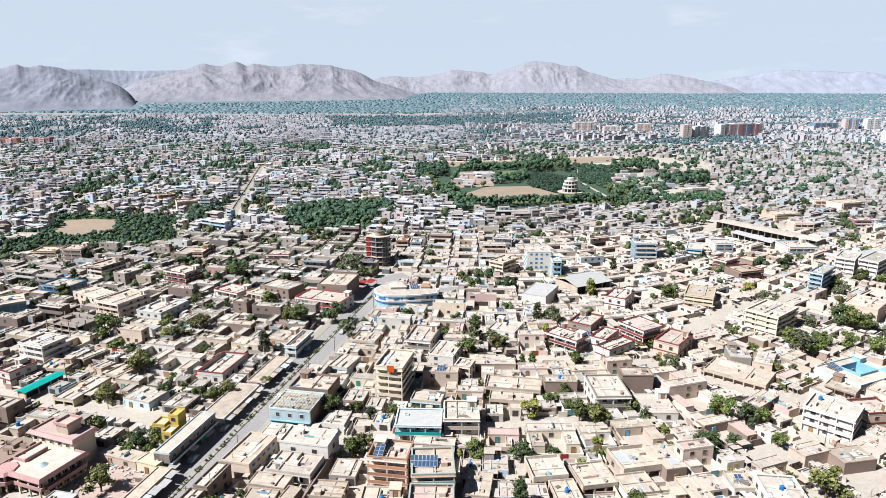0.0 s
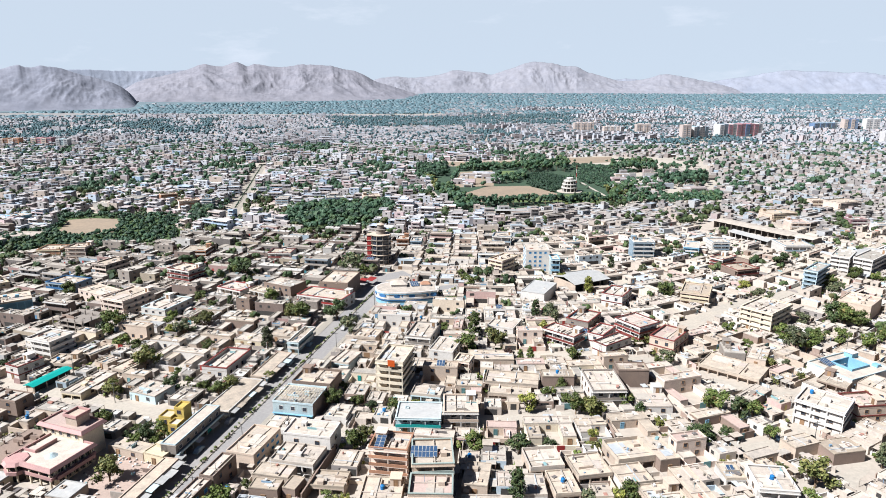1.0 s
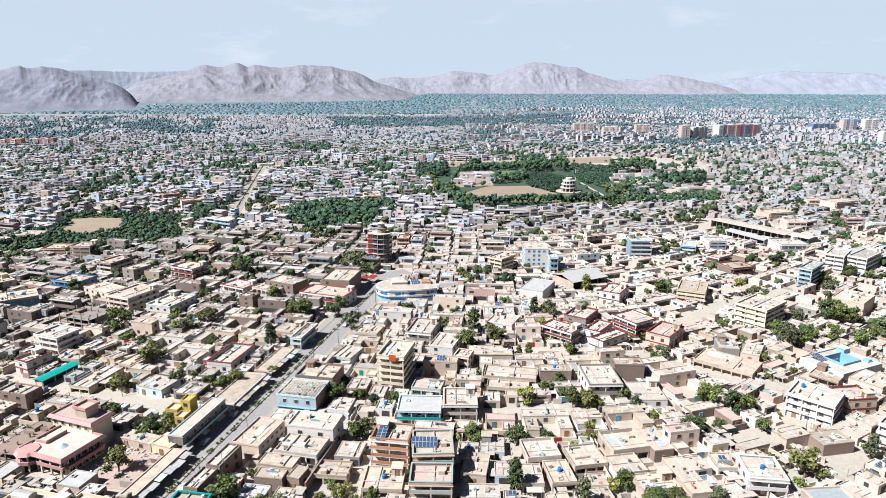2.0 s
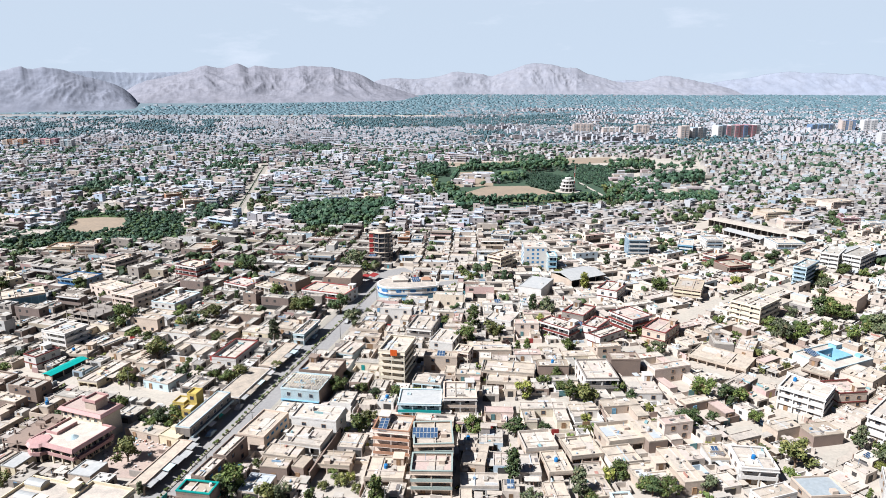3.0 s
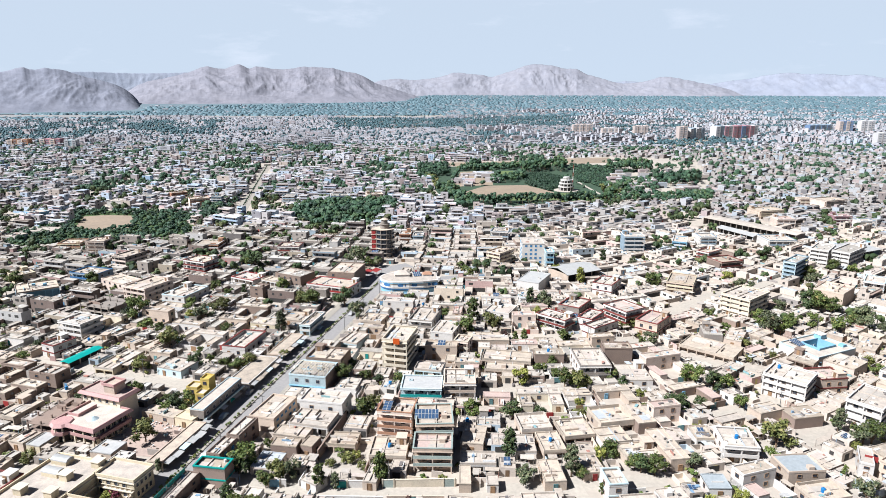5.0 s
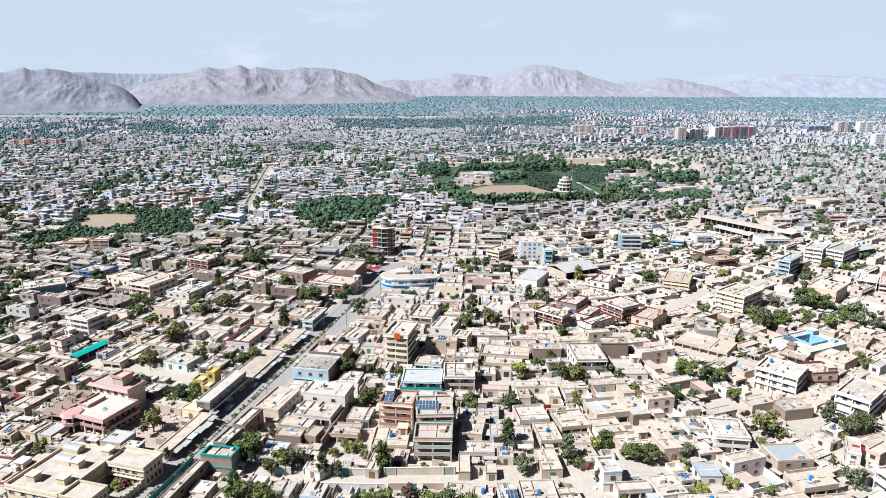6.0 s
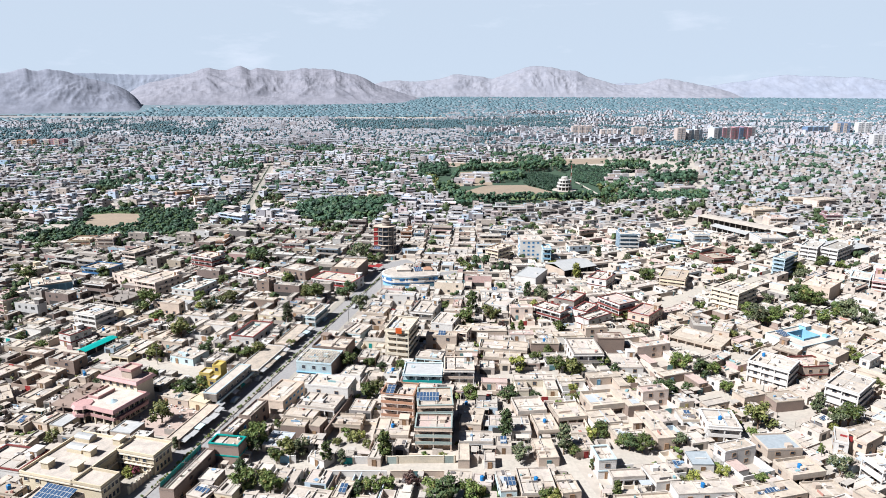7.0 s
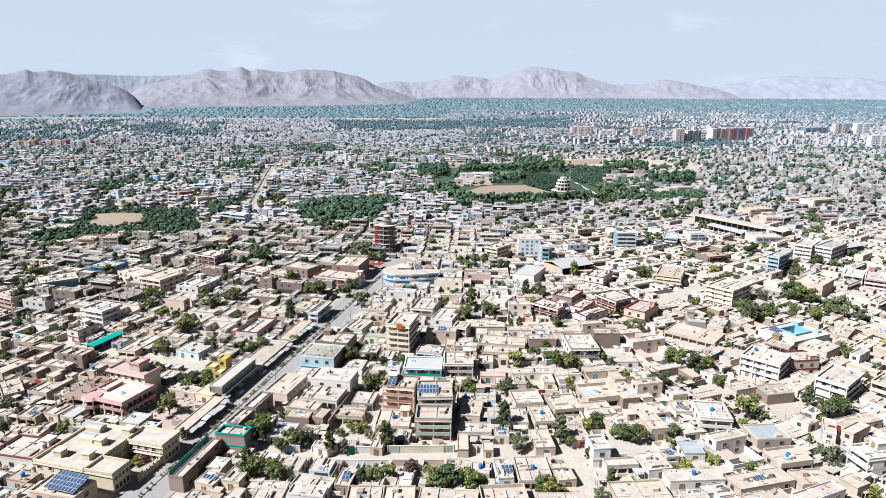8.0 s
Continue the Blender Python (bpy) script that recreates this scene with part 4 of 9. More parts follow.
building(-13.2, 185.1, -1, 14.6, 11.0, 6, 2, "cyan", 'teal', "sheet", "front", label="teal two-storey house with balcony and pale sheet roof", par=0.3, stair=False, cap="cyan")
building(0.4, 189.5, 1, 11.4, 12.4, 6.4, 2, "white", 'tan', "roof_white", "front", label="white two-storey house above shops")
building(42.3, 318.8, -26, 12.7, 20.9, 6, 1, "white", 'maroon', "sheet", "plain", name="factory_hall", label="long hall with pale sheet roof and maroon end", category="factory", sides="", stair=False)
building(81.0, 309.8, -32, 10.7, 15.4, 6.8, 2, "white", 'maroon', "roof_white", "trim", label="white two-storey house with maroon cornice")
building(45.3, 256.3, -42, 15.9, 9.1, 6.4, 2, "white", 'maroon', "roof_white", "bands", label="white villa with maroon balcony bands")
building(62.1, 258.2, -36, 7.2, 13.7, 6, 2, "white", 'maroon', "roof_white", "trim", label="white villa with maroon cornice and skylight")
building(58.1, 278.0, -33, 10.8, 15.5, 5.1, 2, "grey", 'maroon', "roof_white", "trim")
building(78.8, 263.6, -57, 14.5, 12.8, 8.5, 3, "white", 'maroon', "roof_pink", "bands", label="large white and maroon villa with roof rooms")
building(64.5, 248.4, -52, 7.0, 16.2, 5.5, 2, "white", 'maroon', "roof_white", "trim")
building(89.6, 252.7, -39, 10.4, 16.2, 6.8, 2, "tan", 'maroon', "roof_pink", "trim", label="tan two-storey house with brick-red coping")
building(20.8, 269.1, -23, 12.1, 13.0, 5.1, 2, "white", None, "roof_white", "plain")
building(12.8, 236.0, 0, 18.2, 9.3, 3.6, 1, "tan", None, "roof_mud", "plain")
building(1.9, 227.1, -17, 6.2, 7.4, 6, 2, "peach", 'cream', "roof_mud", "front")
building(19.8, 215.6, -9, 19.6, 9.8, 3.6, 1, "mud", None, "roof_mud", "plain")
building(36.6, 216.3, -0, 11.8, 5.8, 5.1, 1, "brown", None, "roof_brown", "plain", sides="", stair=False)
building(51.7, 207.3, 3, 12.1, 16.9, 6.8, 2, "white", 'grey', "roof_white", "front", label="white villa with dark arcaded front")
building(64.5, 217.9, 0, 11.2, 7.0, 7.6, 2, "brown", None, "roof_brown", "plain", sides="")
building(18.1, 206.1, -7, 15.3, 6.6, 3.2, 1, "mud", None, "roof_mud", "verandah")
building(67.1, 201.8, 1, 11.4, 14.0, 3.2, 1, "white", None, "roof_white", "plain")
office = building(47.1, 374.4, -0, 13.9, 16.3, 13.6, 5, "white", 'blue', "roof_white", "plain", name="office_building", label="white five-storey block with blue glass front", category="building", frame_mat="blue", pane="blueglass", pitch=3.0)
for k in range(5):
    part("glazing_band", Geo().box(1.6, -8.0, k * 2.62 + 0.7, 7.0, 0.12, 1.7), "blueglass", office, "band of blue glass")
part("corner_glazing", Geo().box(5.4, -8.05, 0.6, 2.0, 0.14, 11.6), "blue", office, "light blue panel strip")
building(56.6, 363.3, 0, 5.1, 11.4, 10.2, 3, "cyan", 'blue', "roof_white", "bands", name="office_building", label="pale cyan office block with balconies", category="building")
building(26.1, 362.3, -39, 10.1, 15.7, 10.2, 4, "peach", 'sand', "roof_mud", "bands", name="apartment_building", label="peach and yellow block with balconies", category="building")
building(123.9, 316.3, -25, 13.9, 19.0, 6.4, 3, "tan", 'sand', "roof_brown", "bands", label="golden-yellow tiered house with deep balconies")
building(195.7, 336.0, -45, 6.9, 21.4, 12.8, 5, "cyan", 'slate', "roof_grey", "bands", name="apartment_building", label="tall narrow blue-grey block with balconies", category="building")
building(142.8, 279.9, -49, 14.5, 20.8, 10.2, 4, "cream", 'cream', "roof_white", "bands", balcony=0.8, stair=False, name="apartment_building", label="cream four-storey block with balcony bands", category="building")
building(197.1, 298.3, -46, 14.1, 18.3, 7.6, 2, "tan", None, "roof_mud", "plain", sides="", stair=False)
building(245.8, 369.5, -49, 10.3, 28.2, 11, 4, "white", 'white', "roof_grey", "bands", balcony=1.0, name="office_building", label="white office block with grey roof and balcony bands", category="building")
building(231.5, 373.2, -40, 10.2, 20.6, 11, 4, "white", 'white', "roof_grey", "bands", balcony=1.0, name="office_building", label="white office block with grey roof and balcony bands", category="building")
building(238.9, 307.9, -34, 13.7, 23.8, 7.6, 3, "pink", 'white', "roof_pink", "bands", name="apartment_building", label="pink three-storey block with white balcony bands", category="building")
building(229.4, 316.0, -36, 9.7, 15.1, 6.8, 2, "white", 'cyan', "roof_white", "front")
building(136.8, 196.0, -82, 9.9, 10.6, 6, 2, "tan", 'maroon', "roof_pink", "trim", label="two-storey house with bright red cornice")
building(120.9, 190.7, -42, 14.6, 13.0, 8.5, 3, "white", 'white', "roof_white", "bands", balcony=0.8, stair=False, sides="fr", label="white three-storey villa with stepped terraces", seed=5, pitch=3.4)
building(105.2, 205.9, -50, 6.1, 13.6, 3.4, 1, "grey", None, "roof_white", "plain")
building(140.2, 217.0, -46, 10.1, 9.7, 3.6, 1, "brown", None, "roof_mud", "verandah")
building(153.8, 212.1, -53, 11.4, 12.0, 4.2, 1, "peach", None, "roof_mud", "plain")
building(107.2, 228.6, -39, 22.4, 14.0, 3.2, 1, "mud", None, "roof_mud", "verandah")
building(112.4, 242.8, -11, 7.9, 10.8, 4.7, 1, "grey", None, "roof_grey", "plain")
building(121.8, 239.8, -32, 7.1, 12.4, 3.6, 1, "mud", None, "roof_white", "plain")
building(175.8, 232.7, -42, 7.2, 15.7, 3.2, 1, "mud", None, "roof_mud", "plain")
building(193.3, 234.5, -64, 14.4, 13.0, 3.2, 1, "mud", None, "roof_mud", "plain")
building(-45.3, 170.9, -10, 15.1, 9.0, 7.6, 2, "white", None, "roof_white", "plain", label="white two-storey block with plain side wall", pitch=6)
building(-47.2, 160.9, -12, 13.5, 9.8, 5.1, 1, "white", None, "roof_white", "plain", sides="f")
building(-62.5, 167.9, -14, 9.1, 15.7, 5.2, 2, "tan", 'blue', "roof_mud", "plain", name="shop_building", label="long shop building with blue window panels", category="shop", sides="r", pane="blueglass", frame_mat="blue", pitch=2.6)
building(-67.9, 152.6, -13, 4.4, 11.2, 6.4, 2, "brown", None, "roof_white", "plain", sides="r", label="narrow brown brick house by the road", stair=False)
building(-70.6, 142.0, -13, 4.4, 9.6, 6.0, 2, "brown", 'white', "roof_white", "plain", name="shop_building", category="shop", sides="fr", pane="blueglass", frame_mat="blue", label="low brick shop with blue shutters by the road")
building(-69.4, 131.8, -8, 9.5, 5.2, 6.4, 2, "brick", 'sheetteal', "roof_brown", "trim", label="bare brick building with teal parapet sheet", sides="")
building(-52.8, 147.2, -7, 8.2, 4.7, 4.2, 1, "brick", None, "roof_brown", "plain", par=1.2, stair=False)
building(-45.4, 147.9, -16, 3.9, 5.7, 4.2, 1, "brick", None, "roof_brown", "plain", stair=False)
building(-52.3, 153.6, -11, 10.9, 5.8, 4.2, 1, "mud", None, "roof_mud", "plain")
building(-36.5, 151.6, -5, 10.4, 7.4, 3.2, 1, "mud", None, "roof_brown", "verandah", stair=False)
building(-19.6, 159.1, -8, 11.2, 9.3, 10.6, 4, "peach", 'orange', "roof_mud", "front", name="apartment_building", label="peach four-storey block with orange balcony bands", category="building", par=0.9, seed=2)
building(-7.6, 153.7, 4, 11.5, 12.7, 10.6, 4, "tan", 'green', "roof_mud", "front", name="apartment_building", label="four-storey block with grey-green balconies", category="building", stair=False)
building(-7.5, 142.3, 0, 11.5, 9.0, 8.1, 3, "tan", 'green', "roof_pink", "front", name="apartment_building", label="stepped lower block with grey-green balconies", category="building", stair=False, par=0.9)
building(-21.0, 147.3, -2, 11.2, 10.7, 3.2, 1, "mud", None, "roof_mud", "verandah")
building(-24.0, 134.7, -9, 4.0, 11.0, 2.9, 1, "mud", None, "roof_white", "plain")
building(-50.6, 106.6, -3, 7.9, 8.4, 3.2, 1, "white", None, "roof_white", "plain")
building(-40.2, 110.7, -12, 11.2, 6.8, 3, 1, "white", None, "roof_white", "verandah")
building(-31.2, 113.5, -9, 4.4, 8.1, 3.2, 1, "grey", None, "roof_mud", "plain")
building(-25.0, 106.3, 1, 9.4, 6.3, 3.2, 1, "grey", None, "roof_mud", "plain")
building(-15.6, 106.4, 1, 8.7, 7.0, 3, 1, "mud", None, "roof_mud", "plain")
building(-62.5, 114.6, -12, 5.5, 8.5, 3.2, 1, "sand", None, "roof_white", "plain")
building(-40.7, 130.7, -31, 5.8, 4.6, 2.9, 1, "white", None, "roof_white", "plain")
building(24.4, 162.1, 9, 10.1, 10.2, 4.2, 1, "tan", None, "roof_white", "plain", sides="f", par=1.0)
building(4.9, 154.2, -9, 7.2, 11.1, 3.6, 1, "mud", None, "roof_mud", "plain")
building(5.8, 141.6, 0, 10.6, 6.4, 3.4, 1, "white", None, "roof_white", "verandah", label="low white house behind a small court")
building(1.9, 133.4, 0, 3.4, 9.2, 3.0, 1, "mud", None, "roof_mud", "plain", stair=False, sides="r")
building(9.6, 131.2, 0, 3.2, 4.6, 2.8, 1, "white", None, "roof_white", "plain", stair=False, sides="f")
building(22.0, 119.2, 4, 9.7, 12.0, 3.2, 1, "mud", None, "roof_white", "verandah")
building(12.8, 107.7, 6, 12.6, 6.6, 3.2, 1, "tan", None, "roof_mud", "plain", par=1.2)
building(13.5, 118.7, 7, 4.5, 9.7, 3.2, 1, "cyan", None, "roof_white", "plain")
building(26.7, 135.8, 6, 6.2, 10.9, 3.2, 1, "mud", None, "roof_mud", "plain", door="steel")
building(50.7, 167.5, 13, 11.8, 11.0, 4.2, 1, "mud", None, "roof_mud", "plain", par=1.3)
building(60.0, 167.8, 13, 6.3, 12.7, 4.2, 1, "brown", None, "roof_mud", "plain")
building(54.8, 147.6, 10, 10.9, 7.8, 3.2, 1, "mud", None, "roof_mud", "verandah")
building(63.7, 149.3, 10, 6.0, 17.2, 4.2, 1, "tan", None, "roof_mud", "plain")
building(42.7, 128.7, 7, 5.2, 7.7, 6, 2, "white", 'cyan', "roof_white", "trim", label="white two-storey house with light blue trim")
building(48.4, 123.3, 7, 9.7, 3.9, 3.2, 1, "white", 'blue', "roof_white", "verandah")
building(50.2, 109.1, 6, 15.4, 9.1, 3.2, 1, "mud", None, "roof_mud", "plain")
building(20.5, 150.2, 1, 6.1, 9.6, 3.2, 1, "white", None, "roof_white", "verandah")
building(28.6, 151.6, 8, 7.1, 10.9, 3.2, 1, "mud", None, "roof_mud", "verandah")
building(37.4, 160.2, 12, 10.2, 10.7, 3.2, 1, "mud", None, "roof_mud", "verandah")
building(38.4, 139.9, 10, 6.5, 9.1, 2.9, 1, "tan", None, "roof_mud", "plain", door="red")
building(48.6, 156.0, 12, 9.3, 9.2, 3.2, 1, "white", None, "roof_mud", "plain")
building(30.6, 118.2, 10, 5.3, 8.4, 2.9, 1, "tan", None, "roof_mud", "plain")
building(58.2, 123.9, 12, 7.4, 8.8, 3.2, 1, "white", None, "roof_white", "plain")
building(139.1, 172.2, -48, 10.7, 17.0, 8.9, 3, "white", 'white', "roof_white", "bands", balcony=0.9, stair=False, name="apartment_building", label="long white three-storey block with ribbon windows", category="building", pitch=3.2)
building(157.9, 174.4, -52, 6.4, 11.9, 6.4, 2, "peach", 'cream', "roof_mud", "bands")
building(104.4, 172.8, -69, 5.9, 9.9, 4.2, 1, "tan", None, "roof_mud", "plain", sides="")
building(115.2, 170.4, 12, 10.8, 7.6, 4.0, 1, "brick", None, "roof_brown", "plain", sides="", par=1.3, stair=False, label="low fired-brick building with high parapet")
building(84.9, 150.1, -6, 10.1, 11.7, 6, 2, "white", None, "roof_white", "front", stair=False, label="white villa with glazed porch")
building(77.4, 158.1, 1, 5.7, 7.9, 3.2, 1, "white", None, "roof_mud", "verandah")
building(97.5, 138.0, 6, 11.0, 8.8, 5.4, 2, "mud", None, "sheetblue", "plain", label="mud-walled house under a pale blue sheet roof", stair=False)
building(99.2, 127.6, 13, 10.9, 8.2, 3.7, 1, "mud", None, "roof_mud", "verandah", par=1.0)
building(122.5, 125.3, -78, 7.7, 10.2, 6.8, 2, "white", 'peach', "roof_white", "front", label="white two-storey villa with peach columns")
building(67.6, 117.2, 5, 15.9, 5.7, 3.2, 1, "white", None, "roof_white", "plain")
building(85.8, 116.0, 16, 18.0, 6.6, 3.2, 1, "mud", None, "roof_mud", "plain")
building(100.9, 117.3, 8, 10.3, 7.0, 3.2, 1, "mud", None, "roof_mud", "verandah")
building(110.3, 113.3, 26, 5.4, 5.4, 4.7, 1, "tan", None, "roof_mud", "plain")
building(71.9, 131.6, 0, 6.3, 6.7, 3.2, 1, "white", None, "sheetblue", "plain", stair=False)
building(119.5, 142.7, -27, 3.7, 9.7, 5.1, 2, "white", 'white', "roof_white", "plain", name="shop_building", label="white shop with red sign board", category="shop")
building(133.2, 150.2, 21, 15.9, 5.8, 3.2, 1, "tan", None, "roof_mud", "plain", par=1.2)
building(64.5, 107.4, 4, 7.3, 4.9, 3.2, 1, "white", None, "roof_white", "plain", door="peach")
building(-137.5, 134.8, -4, 11.0, 7.0, 3.1, 1, "mud", None, "roof_mud", "plain")
building(-130.5, 124.4, -11, 15.1, 11.0, 4.2, 1, "white", 'maroon', "roof_white", "trim", label="white house with dark maroon cornice")
building(-131.7, 162.7, -12, 11.0, 18.0, 5.5, 2, "brown", None, "roof_grey", "frame", label="unfinished house of bare brick piers")
building(-122.6, 111.2, -14, 7.4, 4.3, 3.2, 1, "mud", None, "roof_brown", "plain")
building(-117.0, 103.5, -11, 7.0, 7.8, 3.2, 1, "mud", None, "roof_mud", "plain")
building(-105.9, 103.3, -11, 13.9, 8.0, 6, 2, "tan", 'sand', "roof_mud", "plain", label="house with large solar array and blue trim", stair=False, seed=4)
building(-164.5, 166.8, 41, 6.8, 15.0, 3.2, 1, "mud", None, "roof_mud", "verandah")
building(-150.5, 168.4, -14, 8.7, 12.4, 3.2, 1, "mud", None, "roof_mud", "verandah")
building(-143.7, 148.3, -8, 7.4, 7.7, 3.2, 1, "mud", None, "roof_mud", "verandah")
building(-136.1, 149.8, -14, 5.9, 6.9, 3.2, 1, "tan", None, "roof_mud", "plain")
building(-177.7, 184.1, 70, 11.4, 9.7, 3.2, 1, "mud", None, "roof_mud", "plain")
building(-130.1, 149.0, -13, 5.1, 7.3, 2.9, 1, "sand", None, "sheet", "plain", stair=False)
building(-107.1, 145.2, -12, 7.5, 7.0, 2.9, 1, "mud", None, "sheet", "plain", stair=False, sides="")
building(-100.3, 167.4, -19, 13.7, 4.9, 3, 1, "tan", None, "roof_mud", "plain", sides="f")
building(-89.6, 164.7, -19, 7.4, 6.9, 3.6, 1, "sand", None, "sand", "plain")
building(-76.4, 119.6, -10, 4.4, 20.6, 5.1, 2, "brick", None, "roof_white", "plain", label="long bare brick building by the road", sides="r", stair=False)
building(-69.5, 111.9, -18, 6.1, 5.7, 3.2, 1, "mud", None, "roof_white", "plain")
building(-68.1, 103.2, -11, 9.5, 5.0, 3.2, 1, "brown", None, "roof_brown", "plain")
building(-267.8, 399.0, 5, 15.0, 13.6, 5.1, 2, "sand", 'orange', "roof_mud", "bands", sides="", label="long ochre two-storey house with balconies")
building(-244.9, 391.3, -1, 13.2, 11.8, 8.5, 3, "peach", 'grey', "roof_mud", "bands", sides="", name="apartment_building", label="grey-pink block with open balconies", category="building")
building(-172.3, 399.4, -0, 16.8, 14.1, 5.1, 2, "orange", 'white', "roof_mud", "bands", sides="")
building(-340.0, 424.9, 18, 8.9, 11.5, 6, 2, "peach", 'white', "roof_mud", "bands", sides="")
building(-325.8, 423.0, -11, 11.8, 11.6, 4.2, 1, "white", None, "roof_white", "plain", sides="", stair=False)
building(-358.1, 498.8, -30, 17.7, 12.2, 6.8, 2, "blue", 'white', "roof_white", "bands", sides="", label="bright blue two-storey house with balconies")
building(-320.1, 445.9, -3, 25.0, 15.7, 3.2, 1, "white", None, "roof_white", "plain", sides="", stair=False, name="warehouse", label="long low white shed", category="warehouse")
building(-113.6, 390.3, -2, 14.7, 11.6, 6, 2, "white", 'maroon', "roof_mud", "front", sides="", label="white house with a maroon lower front")
building(-38.5, 426.0, -1, 8.4, 11.2, 6.8, 2, "orange", 'white', "roof_mud", "bands", sides="")
building(-29.1, 424.1, -2, 7.5, 11.1, 6, 2, "slate", 'white', "roof_white", "bands", sides="")
building(-86.2, 405.2, -1, 5.7, 12.3, 6, 2, "white", None, "roof_white", "plain", sides="", stair=False)
building(30.6, 432.0, -12, 13.1, 11.8, 7.6, 2, "white", 'slate', "roof_white", "bands", sides="")
building(72.4, 347.9, 18, 17.3, 16.4, 4.2, 1, "white", None, "sheet", "plain", sides="", stair=False, name="factory_hall", label="hall with a pale sheet roof", category="factory")
building(118.3, 400.3, -1, 13.4, 12.3, 11.9, 4, "slate", 'white', "roof_white", "bands", sides="", name="office_building", label="blue-grey office block with white balcony bands", category="building")
building(153.0, 407.2, -21, 9.5, 19.0, 7.6, 3, "blue", 'white', "roof_white", "bands", sides="", name="apartment_building", label="bright blue three-storey block with balconies", category="building")
building(174.7, 418.8, 0, 11.2, 12.7, 7.6, 3, "white", 'slate', "roof_white", "bands", sides="")
building(223.2, 416.1, 1, 18.8, 18.5, 6.8, 2, "white", 'slate', "roof_white", "bands", sides="")
building(262.1, 487.3, -2, 14.1, 13.9, 6.8, 2, "peach", 'white', "roof_pink", "bands", sides="")
building(265.6, 525.4, 14, 22.6, 17.6, 6.8, 3, "tan", 'sand', "roof_mud", "bands", sides="", label="tan tiered house with deep balconies")
building(345.9, 573.6, 20, 25.0, 17.6, 7.6, 3, "peach", 'grey', "roof_mud", "bands", sides="", name="apartment_building", label="broad tan block with rows of balconies", category="building")
building(327.9, 583.9, 1, 10.8, 9.8, 6.8, 2, "peach", 'cream', "roof_mud", "bands", sides="")
building(309.5, 491.0, 2, 13.7, 10.3, 8.5, 3, "rose", 'white', "roof_pink", "bands", sides="", name="apartment_building", label="faded rose block with white bands", category="building")
building(322.0, 479.6, 3, 12.0, 9.9, 6.8, 2, "white", 'slate', "roof_white", "bands", sides="")
building(162.4, 379.2, -53, 8.7, 14.9, 6.8, 3, "white", 'maroon', "roof_mud", "bands", sides="")
building(165.0, 360.4, 18, 15.6, 13.6, 6, 2, "brown", 'maroon', "roof_brown", "front", sides="")
building(180.8, 386.8, 29, 12.3, 11.4, 5.1, 2, "brown", None, "roof_mud", "plain", sides="")
building(-163.4, 581.1, -0, 12.1, 11.9, 7.6, 3, "white", 'slate', "roof_white", "bands", sides="")
building(-115.9, 585.3, 14, 16.9, 13.5, 7.6, 3, "slate", 'white', "roof_grey", "bands", sides="")
building(-83.5, 597.9, 16, 15.8, 13.3, 6.8, 3, "tan", 'peach', "roof_mud", "bands", sides="")
building(-243.3, 559.8, 29, 17.5, 13.4, 8.5, 3, "peach", 'orange', "roof_mud", "bands", sides="", name="apartment_building", label="peach block with orange balcony bands", category="building")
building(-225.2, 561.1, -1, 9.6, 11.2, 10.2, 4, "slate", 'white', "roof_grey", "bands", sides="", name="apartment_building", label="tall blue-grey block with white bands", category="building")
building(-278.5, 596.8, 36, 14.9, 9.3, 7.6, 3, "orange", 'tan', "roof_mud", "bands", sides="")
building(-303.4, 581.1, -1, 17.2, 15.5, 6.8, 3, "slate", 'white', "roof_grey", "bands", sides="")
building(-322.4, 565.4, -0, 16.0, 14.1, 5.1, 2, "white", None, "roof_white", "plain", sides="", stair=False)
tree(-223.4, 259.5, 10, "b", "dark")
tree(-199.9, 215.0, 6, "b", "dark")
tree(-251.6, 314.2, 7, "b", "green")
tree(-264.5, 323.3, 6, "b", "green")
tree(-207.3, 233.5, 6, "b", "dark")
tree(-207.3, 313.4, 7, "b", "green")
tree(-215.0, 338.0, 9, "t", "dark")
tree(-188.4, 302.8, 4, "b", "green")
tree(-155.5, 260.0, 10, "b", "green")
tree(-160.5, 261.6, 7, "b", "dark")
tree(-137.3, 244.9, 5, "b", "green")
tree(-124.0, 226.1, 9, "b", "olive")
tree(-125.5, 203.6, 9, "b", "olive")
tree(-177.7, 209.9, 5, "b", "green")
tree(-180.3, 224.4, 5, "b", "dark")
tree(-135.6, 276.0, 7, "b", "green")
tree(-123.1, 260.2, 7, "b", "grey")
tree(-214.1, 301.8, 4, "b", "green")
tree(-213.2, 281.1, 3, "u", "green")
tree(-208.5, 281.2, 3, "u", "yellow")
tree(-108.7, 219.9, 5, "b", "green")
tree(-105.7, 208.4, 6, "b", "dark")
tree(-185.5, 194.3, 5, "b", "green")
tree(-134.4, 306.9, 6, "b", "green")
tree(-117.0, 270.2, 8, "b", "olive")
tree(-123.6, 294.4, 5, "b", "green")
tree(-115.5, 298.9, 6, "t", "dark")
tree(-96.2, 305.0, 7, "b", "green")
tree(-79.3, 280.8, 9, "b", "olive")
tree(-74.6, 280.0, 10, "b", "green")
tree(-58.4, 283.4, 9, "b", "dark")
tree(-49.6, 265.3, 9, "b", "grey")
tree(-80.9, 245.2, 10, "t", "grey")
tree(-72.7, 217.7, 4, "b", "olive")
tree(-93.2, 207.6, 6, "b", "green")
tree(-87.0, 204.7, 6, "b", "green")
tree(-83.6, 207.9, 7, "b", "olive")
tree(-101.4, 213.6, 4, "b", "green")
